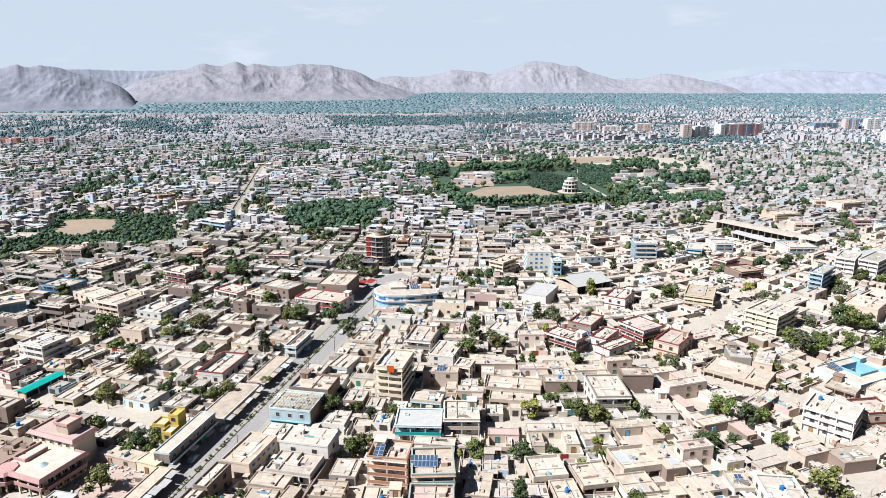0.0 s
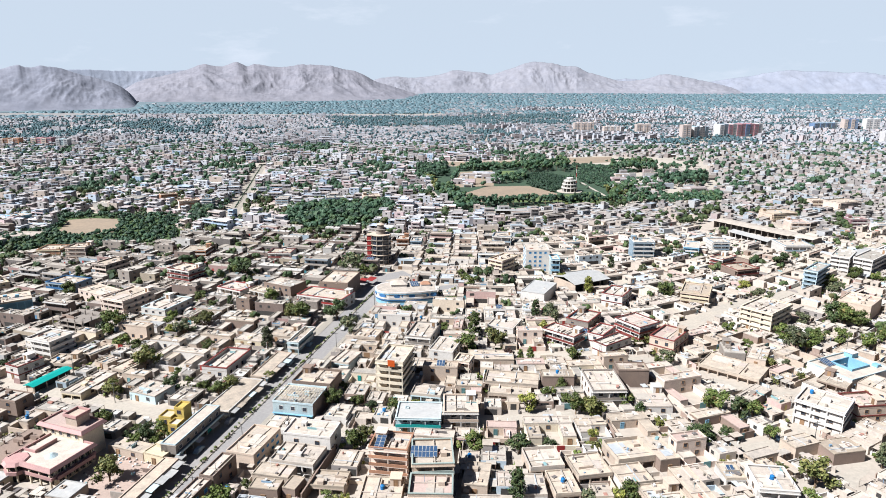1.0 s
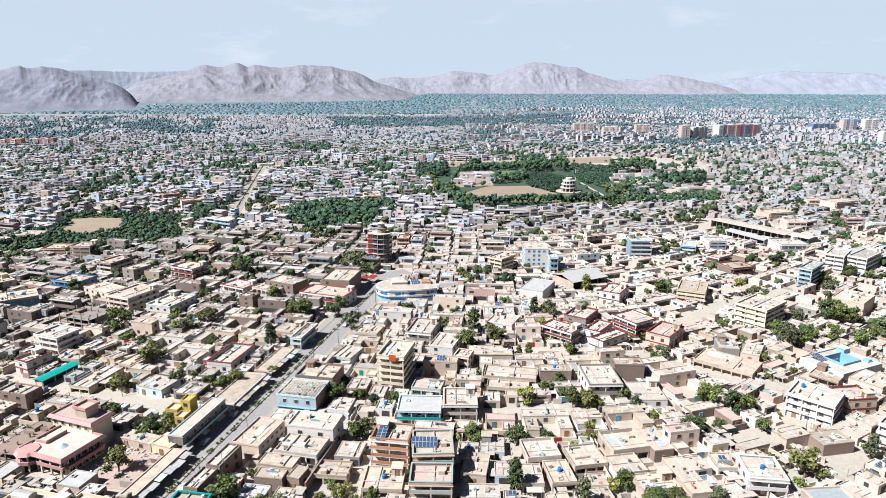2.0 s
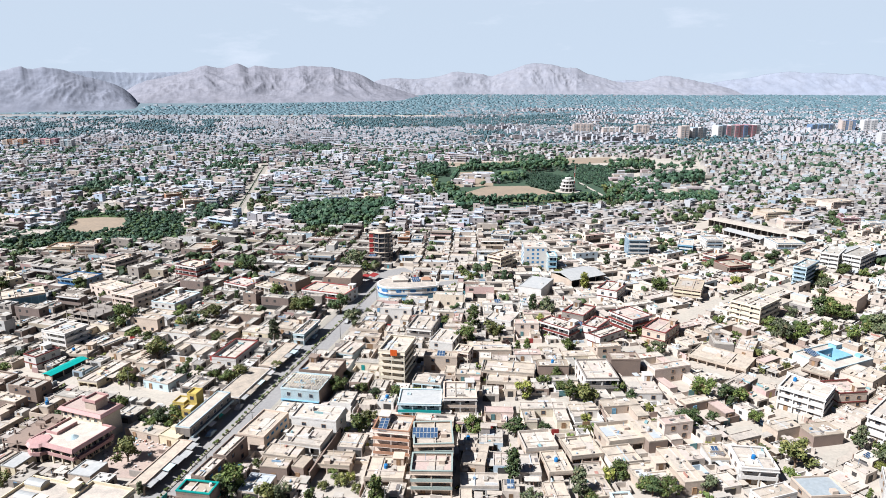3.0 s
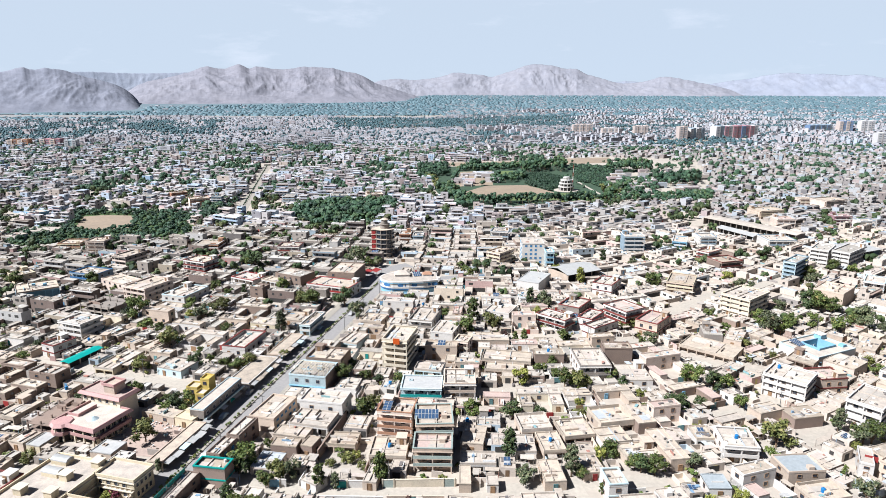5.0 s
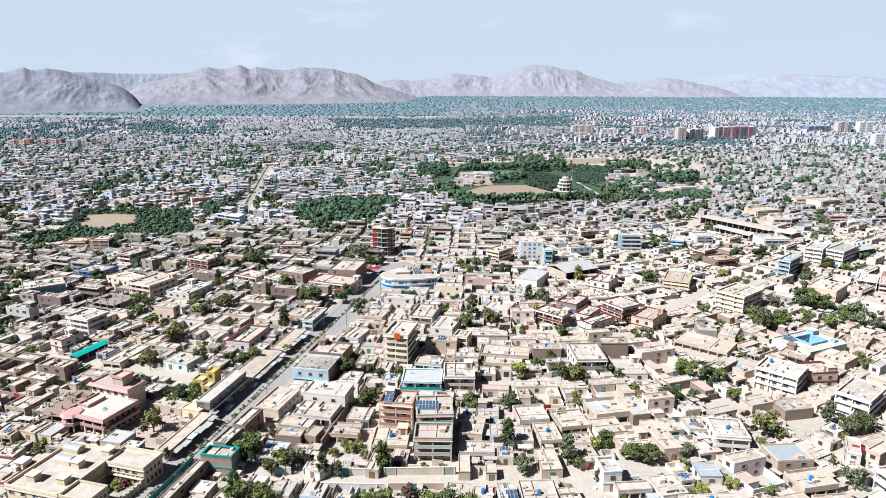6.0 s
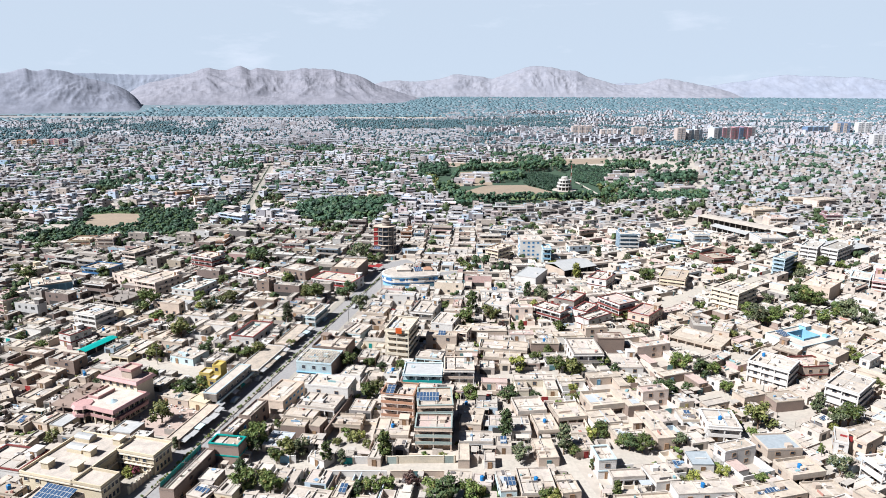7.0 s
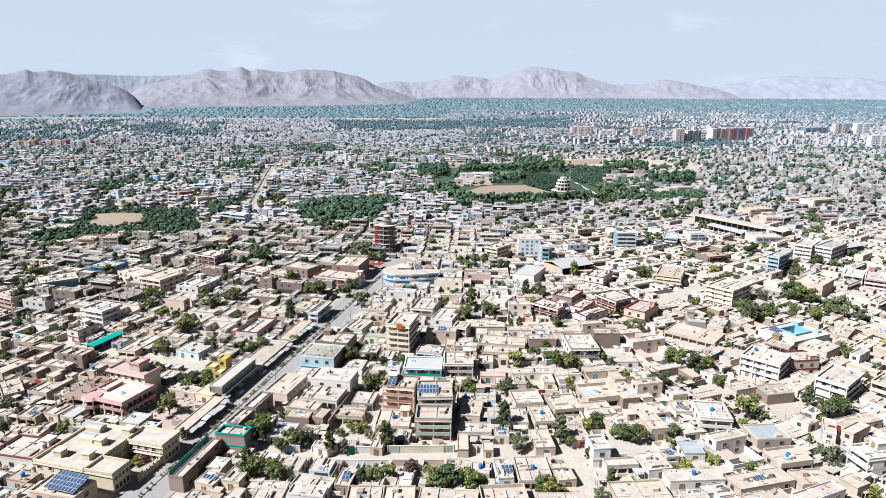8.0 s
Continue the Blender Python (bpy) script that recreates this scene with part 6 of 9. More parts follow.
def round_corner_hall():
    """White and blue hall with a rounded end at the road junction."""
    x, y, rot = -27.9, 314.0, 6
    take(x, y, rot, 33, 19)
    b = thing("wedding_hall", x, y, rot, 0, "white hall with rounded end and blue wave bands", "building")
    L, R = 31.0, 9.0
    def outline(grow):
        pts = []
        for k in range(13):
            a = math.pi * 1.5 - math.pi * k / 12
            pts.append((-L / 2 + R + (R + grow) * math.cos(a), (R + grow) * math.sin(a) * 0.95))
        bulge = [(L / 2, R * 0.8 + grow), (L / 2 + grow, -R * 0.72 - grow), (L / 4, -R * 0.95 - grow), (0, -R * 1.02 - grow)]
        return pts + bulge
    def prism(grow, z0, z1):
        o = outline(grow)
        n = len(o)
        g = Geo()
        g.v = [(a, c, z0) for a, c in o] + [(a, c, z1) for a, c in o]
        g.f = [((k + 1) % n, k, n + k, n + (k + 1) % n) for k in range(n)] + [tuple(reversed(range(n, 2 * n))), tuple(range(n))]
        g.m = [0] * len(g.f)
        return g
    part("ground_floor", prism(0, -0.2, 2.9), "blue", b)
    part("blue_band", prism(0.45, 2.3, 3.0), "deepblue", b)
    part("upper_floor", prism(0.15, 2.9, 6.2), "white", b)
    part("balcony_band", prism(0.5, 3.0, 3.9), "white", b)
    part("blue_band", prism(0.5, 5.6, 6.1), "blue", b)
    part("cornice", prism(0.6, 6.1, 6.9), "white", b)
    part("roof", prism(-0.2, 6.88, 6.96), "roof_white", b)
    o = outline(0.2)
    for k in range(2, 12, 3):
        (ax, ay), (bx, by) = o[k], o[k + 1]
        ang = math.atan2(by - ay, bx - ax)
        g = Geo()
        n = 14
        g.v = [(2.1 * math.cos(2 * math.pi * i / n), e, 0.95 * math.sin(2 * math.pi * i / n)) for e in (-0.15, 0.15) for i in range(n)]
        g.f = [(i, (i + 1) % n, n + (i + 1) % n, n + i) for i in range(n)] + [tuple(reversed(range(n))), tuple(range(n, 2 * n))]
        g.m = [0] * len(g.f)
        part("oval_window", g, "deepblue", b, "", ((ax + bx) / 2, (ay + by) / 2, 4.7), ang)
    for k in range(6):
        g = Geo()
        n = 14
        g.v = [(1.7 * math.cos(2 * math.pi * i / n), e, 0.95 * math.sin(2 * math.pi * i / n)) for e in (-0.15, 0.15) for i in range(n)]
        g.f = [(i, (i + 1) % n, n + (i + 1) % n, n + i) for i in range(n)] + [tuple(reversed(range(n))), tuple(range(n, 2 * n))]
        g.m = [0] * len(g.f)
        part("oval_window", g, "deepblue", b, "", (-4.5 + k * 3.7, -R * 0.98 - 0.15 + max(0, k - 2) * 0.55, 4.7), 0.07)
    for (cx, cy, w, d, hh, m) in ((-3.5, 2.5, 9, 7, 2.4, "roof_white"), (10.5, 1.5, 5.5, 4.5, 1.9, "orange")):
        part("roof_room", Geo().box(cx, cy, 6.9, w * 0.9, d * 0.9, hh * 0.6), "white", b)
        g = Geo()
        g.v = [(cx - w / 2, cy - d / 2, 6.9 + hh * 0.6), (cx + w / 2, cy - d / 2, 6.9 + hh * 0.6), (cx + w / 2, cy + d / 2, 6.9 + hh * 0.6), (cx - w / 2, cy + d / 2, 6.9 + hh * 0.6), (cx - w * 0.2, cy, 6.9 + hh * 1.3), (cx + w * 0.2, cy, 6.9 + hh * 1.3)]
        g.f = [(0, 1, 5, 4), (1, 2, 5), (2, 3, 4, 5), (3, 0, 4), (3, 2, 1, 0)]
        g.m = [0] * 5
        part("hipped_roof", g, m, b)
    solar(x + 4.5, y + 2.5, 15, 4, 3, 7.0, 14)
    return b


round_corner_hall()


def round_tower():
    """Unfinished round tower: ring floors on columns, a red shaft at its side, a turret on top."""
    take(-49.5, 382.3, 0, 17, 15)
    b = thing("round_tower", -49.0, 384.1, 0, 0, "unfinished round concrete tower with a red side shaft", "tower")
    n = 6
    fl = 3.15
    part("core", Geo().cyl(0, 0, 0, 3.2, 3.2, n * fl, 20), "dark", b)
    for k in range(n + 1):
        part("floor_ring", Geo().cyl(0, 0, max(0.05, k * fl - 0.2), 6.6, 6.6, 0.36, 32), "grey" if k % 2 else "tan", b)
        if k < n:
            part("glazing", Geo().cyl(0, 0, k * fl + 0.25, 5.6, 5.6, fl - 0.55, 28), "glass", b)
            for i in range(10):
                a = i * math.pi / 5
                part("column", Geo().box(0, 0, 0, 0.4, 0.4, fl - 0.5) if ("tcol",) not in MESHES else None, "grey", b, "", (6.1 * math.cos(a), 6.1 * math.sin(a), k * fl + 0.2), a, ("tcol",))
    part("red_shaft", Geo().box(-7.0, -0.5, 0, 2.6, 5.0, n * fl - 1.0), "red", b)
    for k in range(n):
        part("shaft_slab", Geo().box(-7.0, -0.5, k * fl + 2.6, 3.2, 5.6, 0.3), "tan", b)
    part("turret", Geo().cyl(0, 0, n * fl + 0.2, 3.0, 3.0, 3.0, 20), "grey", b)
    part("turret_ring", Geo().cyl(0, 0, n * fl + 3.0, 3.6, 3.6, 0.3, 24), "grey", b)
    part("turret_top", Geo().cyl(0, 0, n * fl + 3.4, 2.1, 2.1, 2.6, 16), "grey", b)
    part("turret_cap", Geo().cyl(0, 0, n * fl + 6.0, 2.7, 1.2, 0.9, 16), "tan", b)
    return b


round_tower()


def shed(x, y, rot, w, d, h, roof, wall, label, name="industrial_shed", rise_=1.6, open_front=True):
    """A long hall with a low double-pitched sheet roof on posts and end walls."""
    take(x, y, rot, w, d)
    b = thing(name, x, y, rot, 0, label, "shed", "sheds")
    part("back_wall", Geo().box(0, d / 2 - 0.2, 0, w, 0.3, h), wall, b)
    for a in (-1, 1):
        part("end_wall", Geo().box(a * (w / 2 - 0.2), 0, 0, 0.3, d - 1, h), wall, b)
    if open_front:
        for k in range(int(w / 5) + 1):
            part("post", Geo().box(-w / 2 + 0.3 + k * (w - 0.6) / int(w / 5), -d / 2 + 0.3, 0, 0.35, 0.35, h), wall, b)
        # near-black sheet added to paint the unlit depth of the hall
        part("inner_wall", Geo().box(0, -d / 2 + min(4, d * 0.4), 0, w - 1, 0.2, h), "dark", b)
    else:
        part("front_wall", Geo().box(0, -d / 2 + 0.2, 0, w, 0.3, h), wall, b)
    g = Geo()
    e = 0.6
    for z in (0.0, 0.14):
        g.v += [(-w / 2 - e, -d / 2 - e, h + z), (w / 2 + e, -d / 2 - e, h + z), (w / 2 + e, 0, h + rise_ + z), (-w / 2 - e, 0, h + rise_ + z), (w / 2 + e, d / 2 + e, h + z), (-w / 2 - e, d / 2 + e, h + z)]
    g.f = [(6, 7, 8, 9), (9, 8, 10, 11), (3, 2, 1, 0), (5, 4, 2, 3), (0, 1, 7, 6), (4, 5, 11, 10), (1, 2, 8, 7), (2, 4, 10, 8), (3, 0, 6, 9), (5, 3, 9, 11)]
    g.m = [0] * len(g.f)
    part("roof", g, roof, b)
    return b


shed(222.8, 470.9, -58, 61.1, 14.9, 5.5, "roof_white", "grey", "long open hall with pale flat-pitched roof", rise_=0.7)
shed(233.8, 454.8, -57, 53.4, 12.2, 5.5, "roof_white", "grey", "long open hall with pale flat-pitched roof", rise_=0.6)
shed(209.2, 444.6, -66, 33.3, 8.9, 4.5, "sheet", "white", "long low open hall with pale sheet roof")
shed(67.9, 337.5, 30, 23.7, 18.3, 5.5, "sheet", "tan", "broad workshop hall with pale sheet roof", rise_=2.0)
shed(260.5, 391.8, 27, 28.8, 21.1, 5.5, "sheet", "slate", "broad hall with grey sheet roof", rise_=1.2)
shed(49.5, 540.0, 0, 35.0, 6.0, 4.0, "sheet", "dark", "long dark open stand beside the park", rise_=0.4)
shed(-154.3, 212.7, 73, 15.9, 3.8, 3.0, "sheetteal", "tan", "narrow lean-to under a bright teal sheet roof", rise_=0.5)


def park_pavilion():
    b = thing("pavilion", 116.0, 664.0, 0, 0, "white round tiered pavilion on a paved terrace", "pavilion")
    part("terrace", Geo().cyl(0, 0, 0, 13, 13, 0.6, 28), "roof_white", b)
    z = 0.6
    for r, h in ((8.4, 4.0), (7.6, 3.6), (6.4, 3.4), (3.4, 2.8)):
        # the wide drums are near-black to paint shade behind the columns
        part("drum", Geo().cyl(0, 0, z, r * 0.82, r * 0.82, h, 24), "dark" if r > 5 else "white", b)
        for i in range(12):
            a = i * math.pi / 6
            part("column", Geo().box(r * 0.92 * math.cos(a), r * 0.92 * math.sin(a), z, 0.7, 0.7, h), "white", b)
        part("tier", Geo().cyl(0, 0, z + h - 0.5, r, r, 1.0, 28), "white", b)
        z += h
    m = thing("radio_mast", 126.0, 682.0, 0, 0, "slim red and white lattice mast", "mast")
    for k in range(6):
        part("mast_section", Geo().box(0, 0, k * 4.3, 0.9 - k * 0.1, 0.9 - k * 0.1, 4.3), "red" if k % 2 else "white", m)
    return b


park_pavilion()


def slab_block(x, y, rot, w, d, h, n, cols, walls, label):
    """A tall block far off: bays in alternating colours with rows of windows."""
    b = thing("apartment_building", x, y, rot, 0, label, "building")
    bw = w / cols
    for i in range(cols):
        part("bay", Geo().box(-w / 2 + (i + 0.5) * bw, (i % 2) * 1.0, 0, bw, d, h + (i % 2) * 1.2), walls[i % len(walls)], b)
        key = ("bay window", round(bw, 3), h, n)
        for k in range(n):
            part("window", None if key in MESHES else Geo().box(0, 0, 0, bw * 0.5, 0.3, h / n * 0.36), "farpane", b, "window pane paled to paint in haze",
                 (-w / 2 + (i + 0.5) * bw, -d / 2 + (i % 2) * 1.0 - 0.05, (k + 0.35) * h / n), 0, key)
    return b


# the dim colours of these blocks have haze mixed into the paint
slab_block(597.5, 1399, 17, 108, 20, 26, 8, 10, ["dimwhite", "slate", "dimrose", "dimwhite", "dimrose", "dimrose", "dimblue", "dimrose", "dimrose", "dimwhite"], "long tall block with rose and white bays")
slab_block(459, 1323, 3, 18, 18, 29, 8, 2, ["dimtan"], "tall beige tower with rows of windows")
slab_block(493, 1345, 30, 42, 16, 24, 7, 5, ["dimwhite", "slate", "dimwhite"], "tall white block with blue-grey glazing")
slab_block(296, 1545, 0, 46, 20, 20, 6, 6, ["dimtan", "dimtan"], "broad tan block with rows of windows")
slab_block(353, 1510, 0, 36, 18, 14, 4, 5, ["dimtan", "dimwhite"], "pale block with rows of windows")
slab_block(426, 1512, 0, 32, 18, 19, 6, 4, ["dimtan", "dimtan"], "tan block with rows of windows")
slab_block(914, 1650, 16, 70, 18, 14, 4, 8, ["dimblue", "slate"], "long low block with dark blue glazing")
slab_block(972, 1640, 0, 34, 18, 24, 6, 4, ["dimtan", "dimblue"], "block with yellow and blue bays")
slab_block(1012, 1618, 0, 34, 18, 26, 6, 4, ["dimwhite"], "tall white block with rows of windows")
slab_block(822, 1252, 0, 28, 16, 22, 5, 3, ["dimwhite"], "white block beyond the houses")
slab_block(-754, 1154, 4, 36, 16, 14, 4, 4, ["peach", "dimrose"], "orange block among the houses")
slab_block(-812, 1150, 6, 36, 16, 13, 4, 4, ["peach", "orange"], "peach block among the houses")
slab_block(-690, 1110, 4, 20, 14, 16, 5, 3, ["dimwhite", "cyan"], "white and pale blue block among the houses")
BIGS_LATE = [(597, 1390, 62, 36), (476, 1325, 45, 34), (296, 1535, 30, 26), (353, 1500, 24, 24), (426, 1500, 22, 26), (914, 1635, 42, 30), (992, 1618, 46, 28), (822, 1240, 20, 22), (-754, 1144, 26, 24), (-812, 1140, 26, 22), (-690, 1102, 16, 18)]

# arrays and tanks on roofs
solar(-22.6, 157.6, -6, 2, 4, 10.3, 8, 1.3, 1.5)
solar(-9.9, 152.8, 0, 7, 2, 10.3, 20, 1.0, 1.9)
solar(-104.6, 103.1, -15, 9, 4, 6.2, 14, 1.05, 1.5)
# further arrays and tanks stand on the ordinary roofs


def timber_frame(x, y, rot, w, d, z):
    """Bare poles and rafters over a flat roof."""
    t = thing("timber_frame", x, y, rot, z, "bare pale timber poles and rafters over a roof", "frame")
    for i in range(7):
        for j in range(3):
            part("post", Geo().box(0, 0, 0, 0.14, 0.14, 2.0) if ("tpost",) not in MESHES else None, "cream", t, "", (-w / 2 + 0.6 + i * (w - 1.2) / 6, -d / 2 + 0.6 + j * (d * 0.6) / 2, 0), 0, ("tpost",))
    for j in range(3):
        part("beam", Geo().box(0, -d / 2 + 0.6 + j * (d * 0.6) / 2, 2.0, w - 0.8, 0.16, 0.16), "cream", t)
    for i in range(13):
        part("rafter", Geo().box(-w / 2 + 0.6 + i * (w - 1.2) / 12, -d * 0.2, 2.16, 0.12, d * 0.62, 0.12), "cream", t)
    return t


timber_frame(-54.4, 193.6, -10, 13.6, 12.4, 6.7)


# ---- street: vehicles, awnings, poles, planting on the median ----
def car(x, y, rot, paint, label):
    c = thing("car", x, y, rot, 0.06, label, "car", "cars on the road")
    key = ("carbody", paint)
    g = None
    if key not in MESHES:
        g = Geo()
        prof = [(-2.15, 0.35), (-2.2, 0.75), (-1.5, 0.9), (-0.9, 1.42), (0.75, 1.45), (1.4, 0.95), (2.1, 0.82), (2.2, 0.4)]
        n = len(prof)
        for s in (-0.82, 0.82):
            g.v += [(a, s * (0.86 if b > 1.2 else 1.0), b) for a, b in prof]
        g.f = [(k, (k + 1) % n, n + (k + 1) % n, n + k) for k in range(n)] + [tuple(reversed(range(n))), tuple(range(n, 2 * n))]
        g.m = [0] * len(g.f)
    part("body", g, paint, c, key=key)
    part("windows", Geo().box(-0.05, 0, 0.98, 2.0, 1.56, 0.36, taper=0.12) if ("carglass",) not in MESHES else None, "glass", c, key=("carglass",))
    for a in (-1.35, 1.35):
        for s in (-0.78, 0.78):
            wh = part("wheel", Geo().tube((0, -0.1, 0.32), (0, 0.1, 0.32), 0.32, 0.32, 12) if ("wheel",) not in MESHES else None, "rubber", c, "", (a, s, 0), 0, ("wheel",))
            part("rim", Geo().tube((0, -0.115, 0.32), (0, 0.115, 0.32), 0.19, 0.19, 10) if ("rim",) not in MESHES else None, "sheet", wh, "pale metal rim", None, 0, ("rim",))
    return c


rnd = random.Random(3)
DIR = 79.24
for k in range(7):
    y = 146 + k * 21.0 + rnd.uniform(-2, 2)
    side = -4.4 if k % 3 else 3.2
    paint = rnd.choice(["carwhite", "carwhite", "cardark", "slate", "carwhite"])
    car(mainroad(y) + side, y, DIR + rnd.uniform(-4, 4), paint, {"carwhite": "white saloon car", "cardark": "black saloon car", "slate": "blue-grey saloon car", "maroon": "dark red saloon car"}[paint] + " parked along the road")
car(111.1, 203.2, -48, "cardark", "dark saloon car parked in a dusty lane")
car(90.2, 127.9, -68, "carwhite", "white saloon car parked in a walled yard")


def awning(x, y, rot, w, d, z, mat="tarp"):
    a = thing("awning", x, y, rot, 0, "pale cloth awning on posts before a shop", "awning", "shop awnings")
    g = Geo()
    g.v = [(-w / 2, -d / 2, z), (w / 2, -d / 2, z), (w / 2, d / 2, z + 0.5), (-w / 2, d / 2, z + 0.5), (-w / 2, -d / 2, z + 0.06), (w / 2, -d / 2, z + 0.06), (w / 2, d / 2, z + 0.56), (-w / 2, d / 2, z + 0.56)]
    g.f = [(4, 5, 6, 7), (3, 2, 1, 0), (0, 1, 5, 4), (1, 2, 6, 5), (2, 3, 7, 6), (3, 0, 4, 7)]
    g.m = [0] * 6
    part("canopy", g, mat, a)
    for s in (-1, 1):
        part("post", Geo().box(s * (w / 2 - 0.1), -d / 2 + 0.1, 0, 0.08, 0.08, z), "pole", a)
    return a


def shop_row(y0, y1, off, w, h, n, wall, roof, trim, label):
    """A row of roadside shops: open fronts between piers, canopies over the pavement, rooms above where it has them."""
    yc, ln = (y0 + y1) / 2, y1 - y0
    x = mainroad(yc) + off - w / 2
    take(x, yc, DIR - 90, w + 1, ln)
    b = thing("shop_row", x, yc, DIR - 90, 0, label, "shop", "roadside shops")
    part("back_wall", Geo().box(-0.9, 0, -0.2, w - 1.8, ln, h - 0.4), wall, b)
    top = 2.9
    if n > 1:
        part("upper_wall", Geo().box(0, 0, top, w, ln, h - top - 0.45), wall, b)
        part("ledge", Geo().box(w / 2 + 0.5, 0, top - 0.05, 1.1, ln, 0.18).box(w / 2 + 1.0, 0, top + 0.1, 0.12, ln, 0.5), trim, b)
    part("roof", Geo().box(0, 0, h - 0.6, w + 0.5, ln + 0.2, 0.22), roof, b)
    part("parapet", Geo().ring(0, 0, h - 0.4, w, ln, 0.35, 0.25, wave=0.06, rnd=rnd), wall if n == 1 else trim, b)
    bays = int(ln / 3.9)
    for k in range(bays + 1):
        part("pier", Geo().box(w / 2 - 0.25, -ln / 2 + 0.25 + k * (ln - 0.5) / bays, 0, 0.45, 0.4, (top if n > 1 else h - 0.6)), wall, b)
    for k in range(bays):
        py = -ln / 2 + 0.25 + (k + 0.5) * (ln - 0.5) / bays
        if rnd.random() < 0.35:
            part("shutter", Geo().box(w / 2 - 0.35, py, 0.1, 0.1, 3.2, 2.4), rnd.choice(["steel", "blue", "teal", "maroon", "sheet"]), b)
        if n > 1:
            window_at(b, w / 2 + 0.03, py, top + 0.9, math.pi / 2, 1.5, 1.2, "white", "glass")
        else:
            g = Geo()
            z, d = rnd.uniform(2.2, 2.6), rnd.uniform(1.6, 2.8)
            g.v = [(w / 2, py - 1.8, z + 0.35), (w / 2 + d, py - 1.8, z), (w / 2 + d, py + 1.8, z), (w / 2, py + 1.8, z + 0.35)]
            g.v += [(a, c, q + 0.06) for a, c, q in g.v]
            g.f = [(4, 5, 6, 7), (3, 2, 1, 0), (0, 1, 5, 4), (1, 2, 6, 5), (2, 3, 7, 6), (3, 0, 4, 7)]
            g.m = [0] * 6
            part("canopy", g, rnd.choice(["sheet", "tarp", "roof_mud", "sheet", "cyan"]), b)
    return b


shop_row(137, 160.5, -5.0, 4.6, 3.3, 1, "tan", "roof_mud", "white", "low plastered row of open shops with tin canopies")
shop_row(162.5, 187, -7.2, 5.0, 6.3, 2, "grey", "roof_white", "cyan", "grey two-storey shop row with open ground floor")
shop_row(188.5, 213, -5.4, 9.0, 3.4, 1, "white", "roof_mud", "sheetteal", "long low row of whitewashed roadside shops")
shop_row(215, 238, -6.0, 6.0, 3.2, 1, "tan", "roof_mud", "white", "low plastered row of open shops with tin canopies")
building(-90.2, 182.2, -10, 3.4, 4.2, 8.8, 3, "yellow", None, "yellow", "plain", label="bright yellow stair tower house", stair=False, sides="f")
building(-94.2, 180.6, -10, 4.3, 4.6, 6.4, 2, "yellow", None, "sand", "plain", label="yellow two-storey house beside a stair tower", stair=False, sides="f")
building(-90.0, 176.4, -10, 3.4, 4.2, 6.0, 2, "yellow", None, "roof_white", "plain", label="yellow two-storey house behind the shops", stair=False, sides="f")
for k in range(10):
    y = 144 + k * 9.0 + rnd.uniform(-1, 1)
    awning(mainroad(y) - 5.9, y, DIR, rnd.uniform(2.4, 4.2), rnd.uniform(1.8, 2.8), rnd.uniform(2.1, 2.5), rnd.choice(["tarp", "tarp", "sheet", "roof_white", "cyan"]))
for k in range(3):
    awning(-58.7 - k * 1.2, 323.8 + k * 4, 60, 6, 4, 3.0, "roof_white")
awning(-54.0, 336.3, 70, 8, 4, 3.0, "red")
awning(-49.3, 339.5, 71, 7, 4, 3.0, "red")


def pole(x, y, h=8.0):
    p = thing("utility_pole", x, y, 0, 0, "slim grey utility pole with a cross arm", "pole", "utility poles")
    part("shaft", Geo().cyl(0, 0, 0, 0.14, 0.09, h, 8) if ("pole", h) not in MESHES else None, "pole", p, key=("pole", h))
    part("cross_arm", Geo().box(0, 0, h - 0.7, 1.8, 0.1, 0.12) if ("arm", h) not in MESHES else None, "pole", p, key=("arm", h))
    return p


for (px, py) in ((-223.3, 277.2), (-168.3, 260.8), (-148.8, 219.2), (-122.2, 199.0), (-46.9, 195.4), (29.7, 136.2), (-19.5, 131.3), (-142.9, 135.0), (58.0, 242.1), (111.7, 177.7), (127.1, 305.4), (86.3, 331.5)):
    pole(px, py)
pole(159.8, 244.4, 11.0)
for y in range(120, 320, 26):
    pole(mainroad(y) + 7.6, y, 7.0)

# low planting along the median
hedge = Geo()
for y in np.arange(90, 325, 1.1):
    if rnd.random() < 0.75:
        blob_tree(hedge, rnd, mainroad(y) + rnd.uniform(-0.2, 0.2), float(y), 0.2, rnd.uniform(0.3, 0.7), rnd.uniform(0.6, 1.4), 28, 0.45)
tagged(new("median_planting", hedge.mesh("median_planting", [LEAF["green"], MAT["trunk"]])), "dusty green shrubs along the road median", "shrubs", kind="stuff")


def sign_board(x, y, rot, z, w, h, mat, label):
    s = thing("sign_board", x, y, rot, z, label, "sign")
    part("panel", Geo().box(0, 0, 0, w, 0.15, h), mat, s)
    for a in (-1, 1):
        part("bracket", Geo().box(a * w * 0.35, 0.2, 0, 0.1, 0.4, 0.2), "pole", s)
    return s


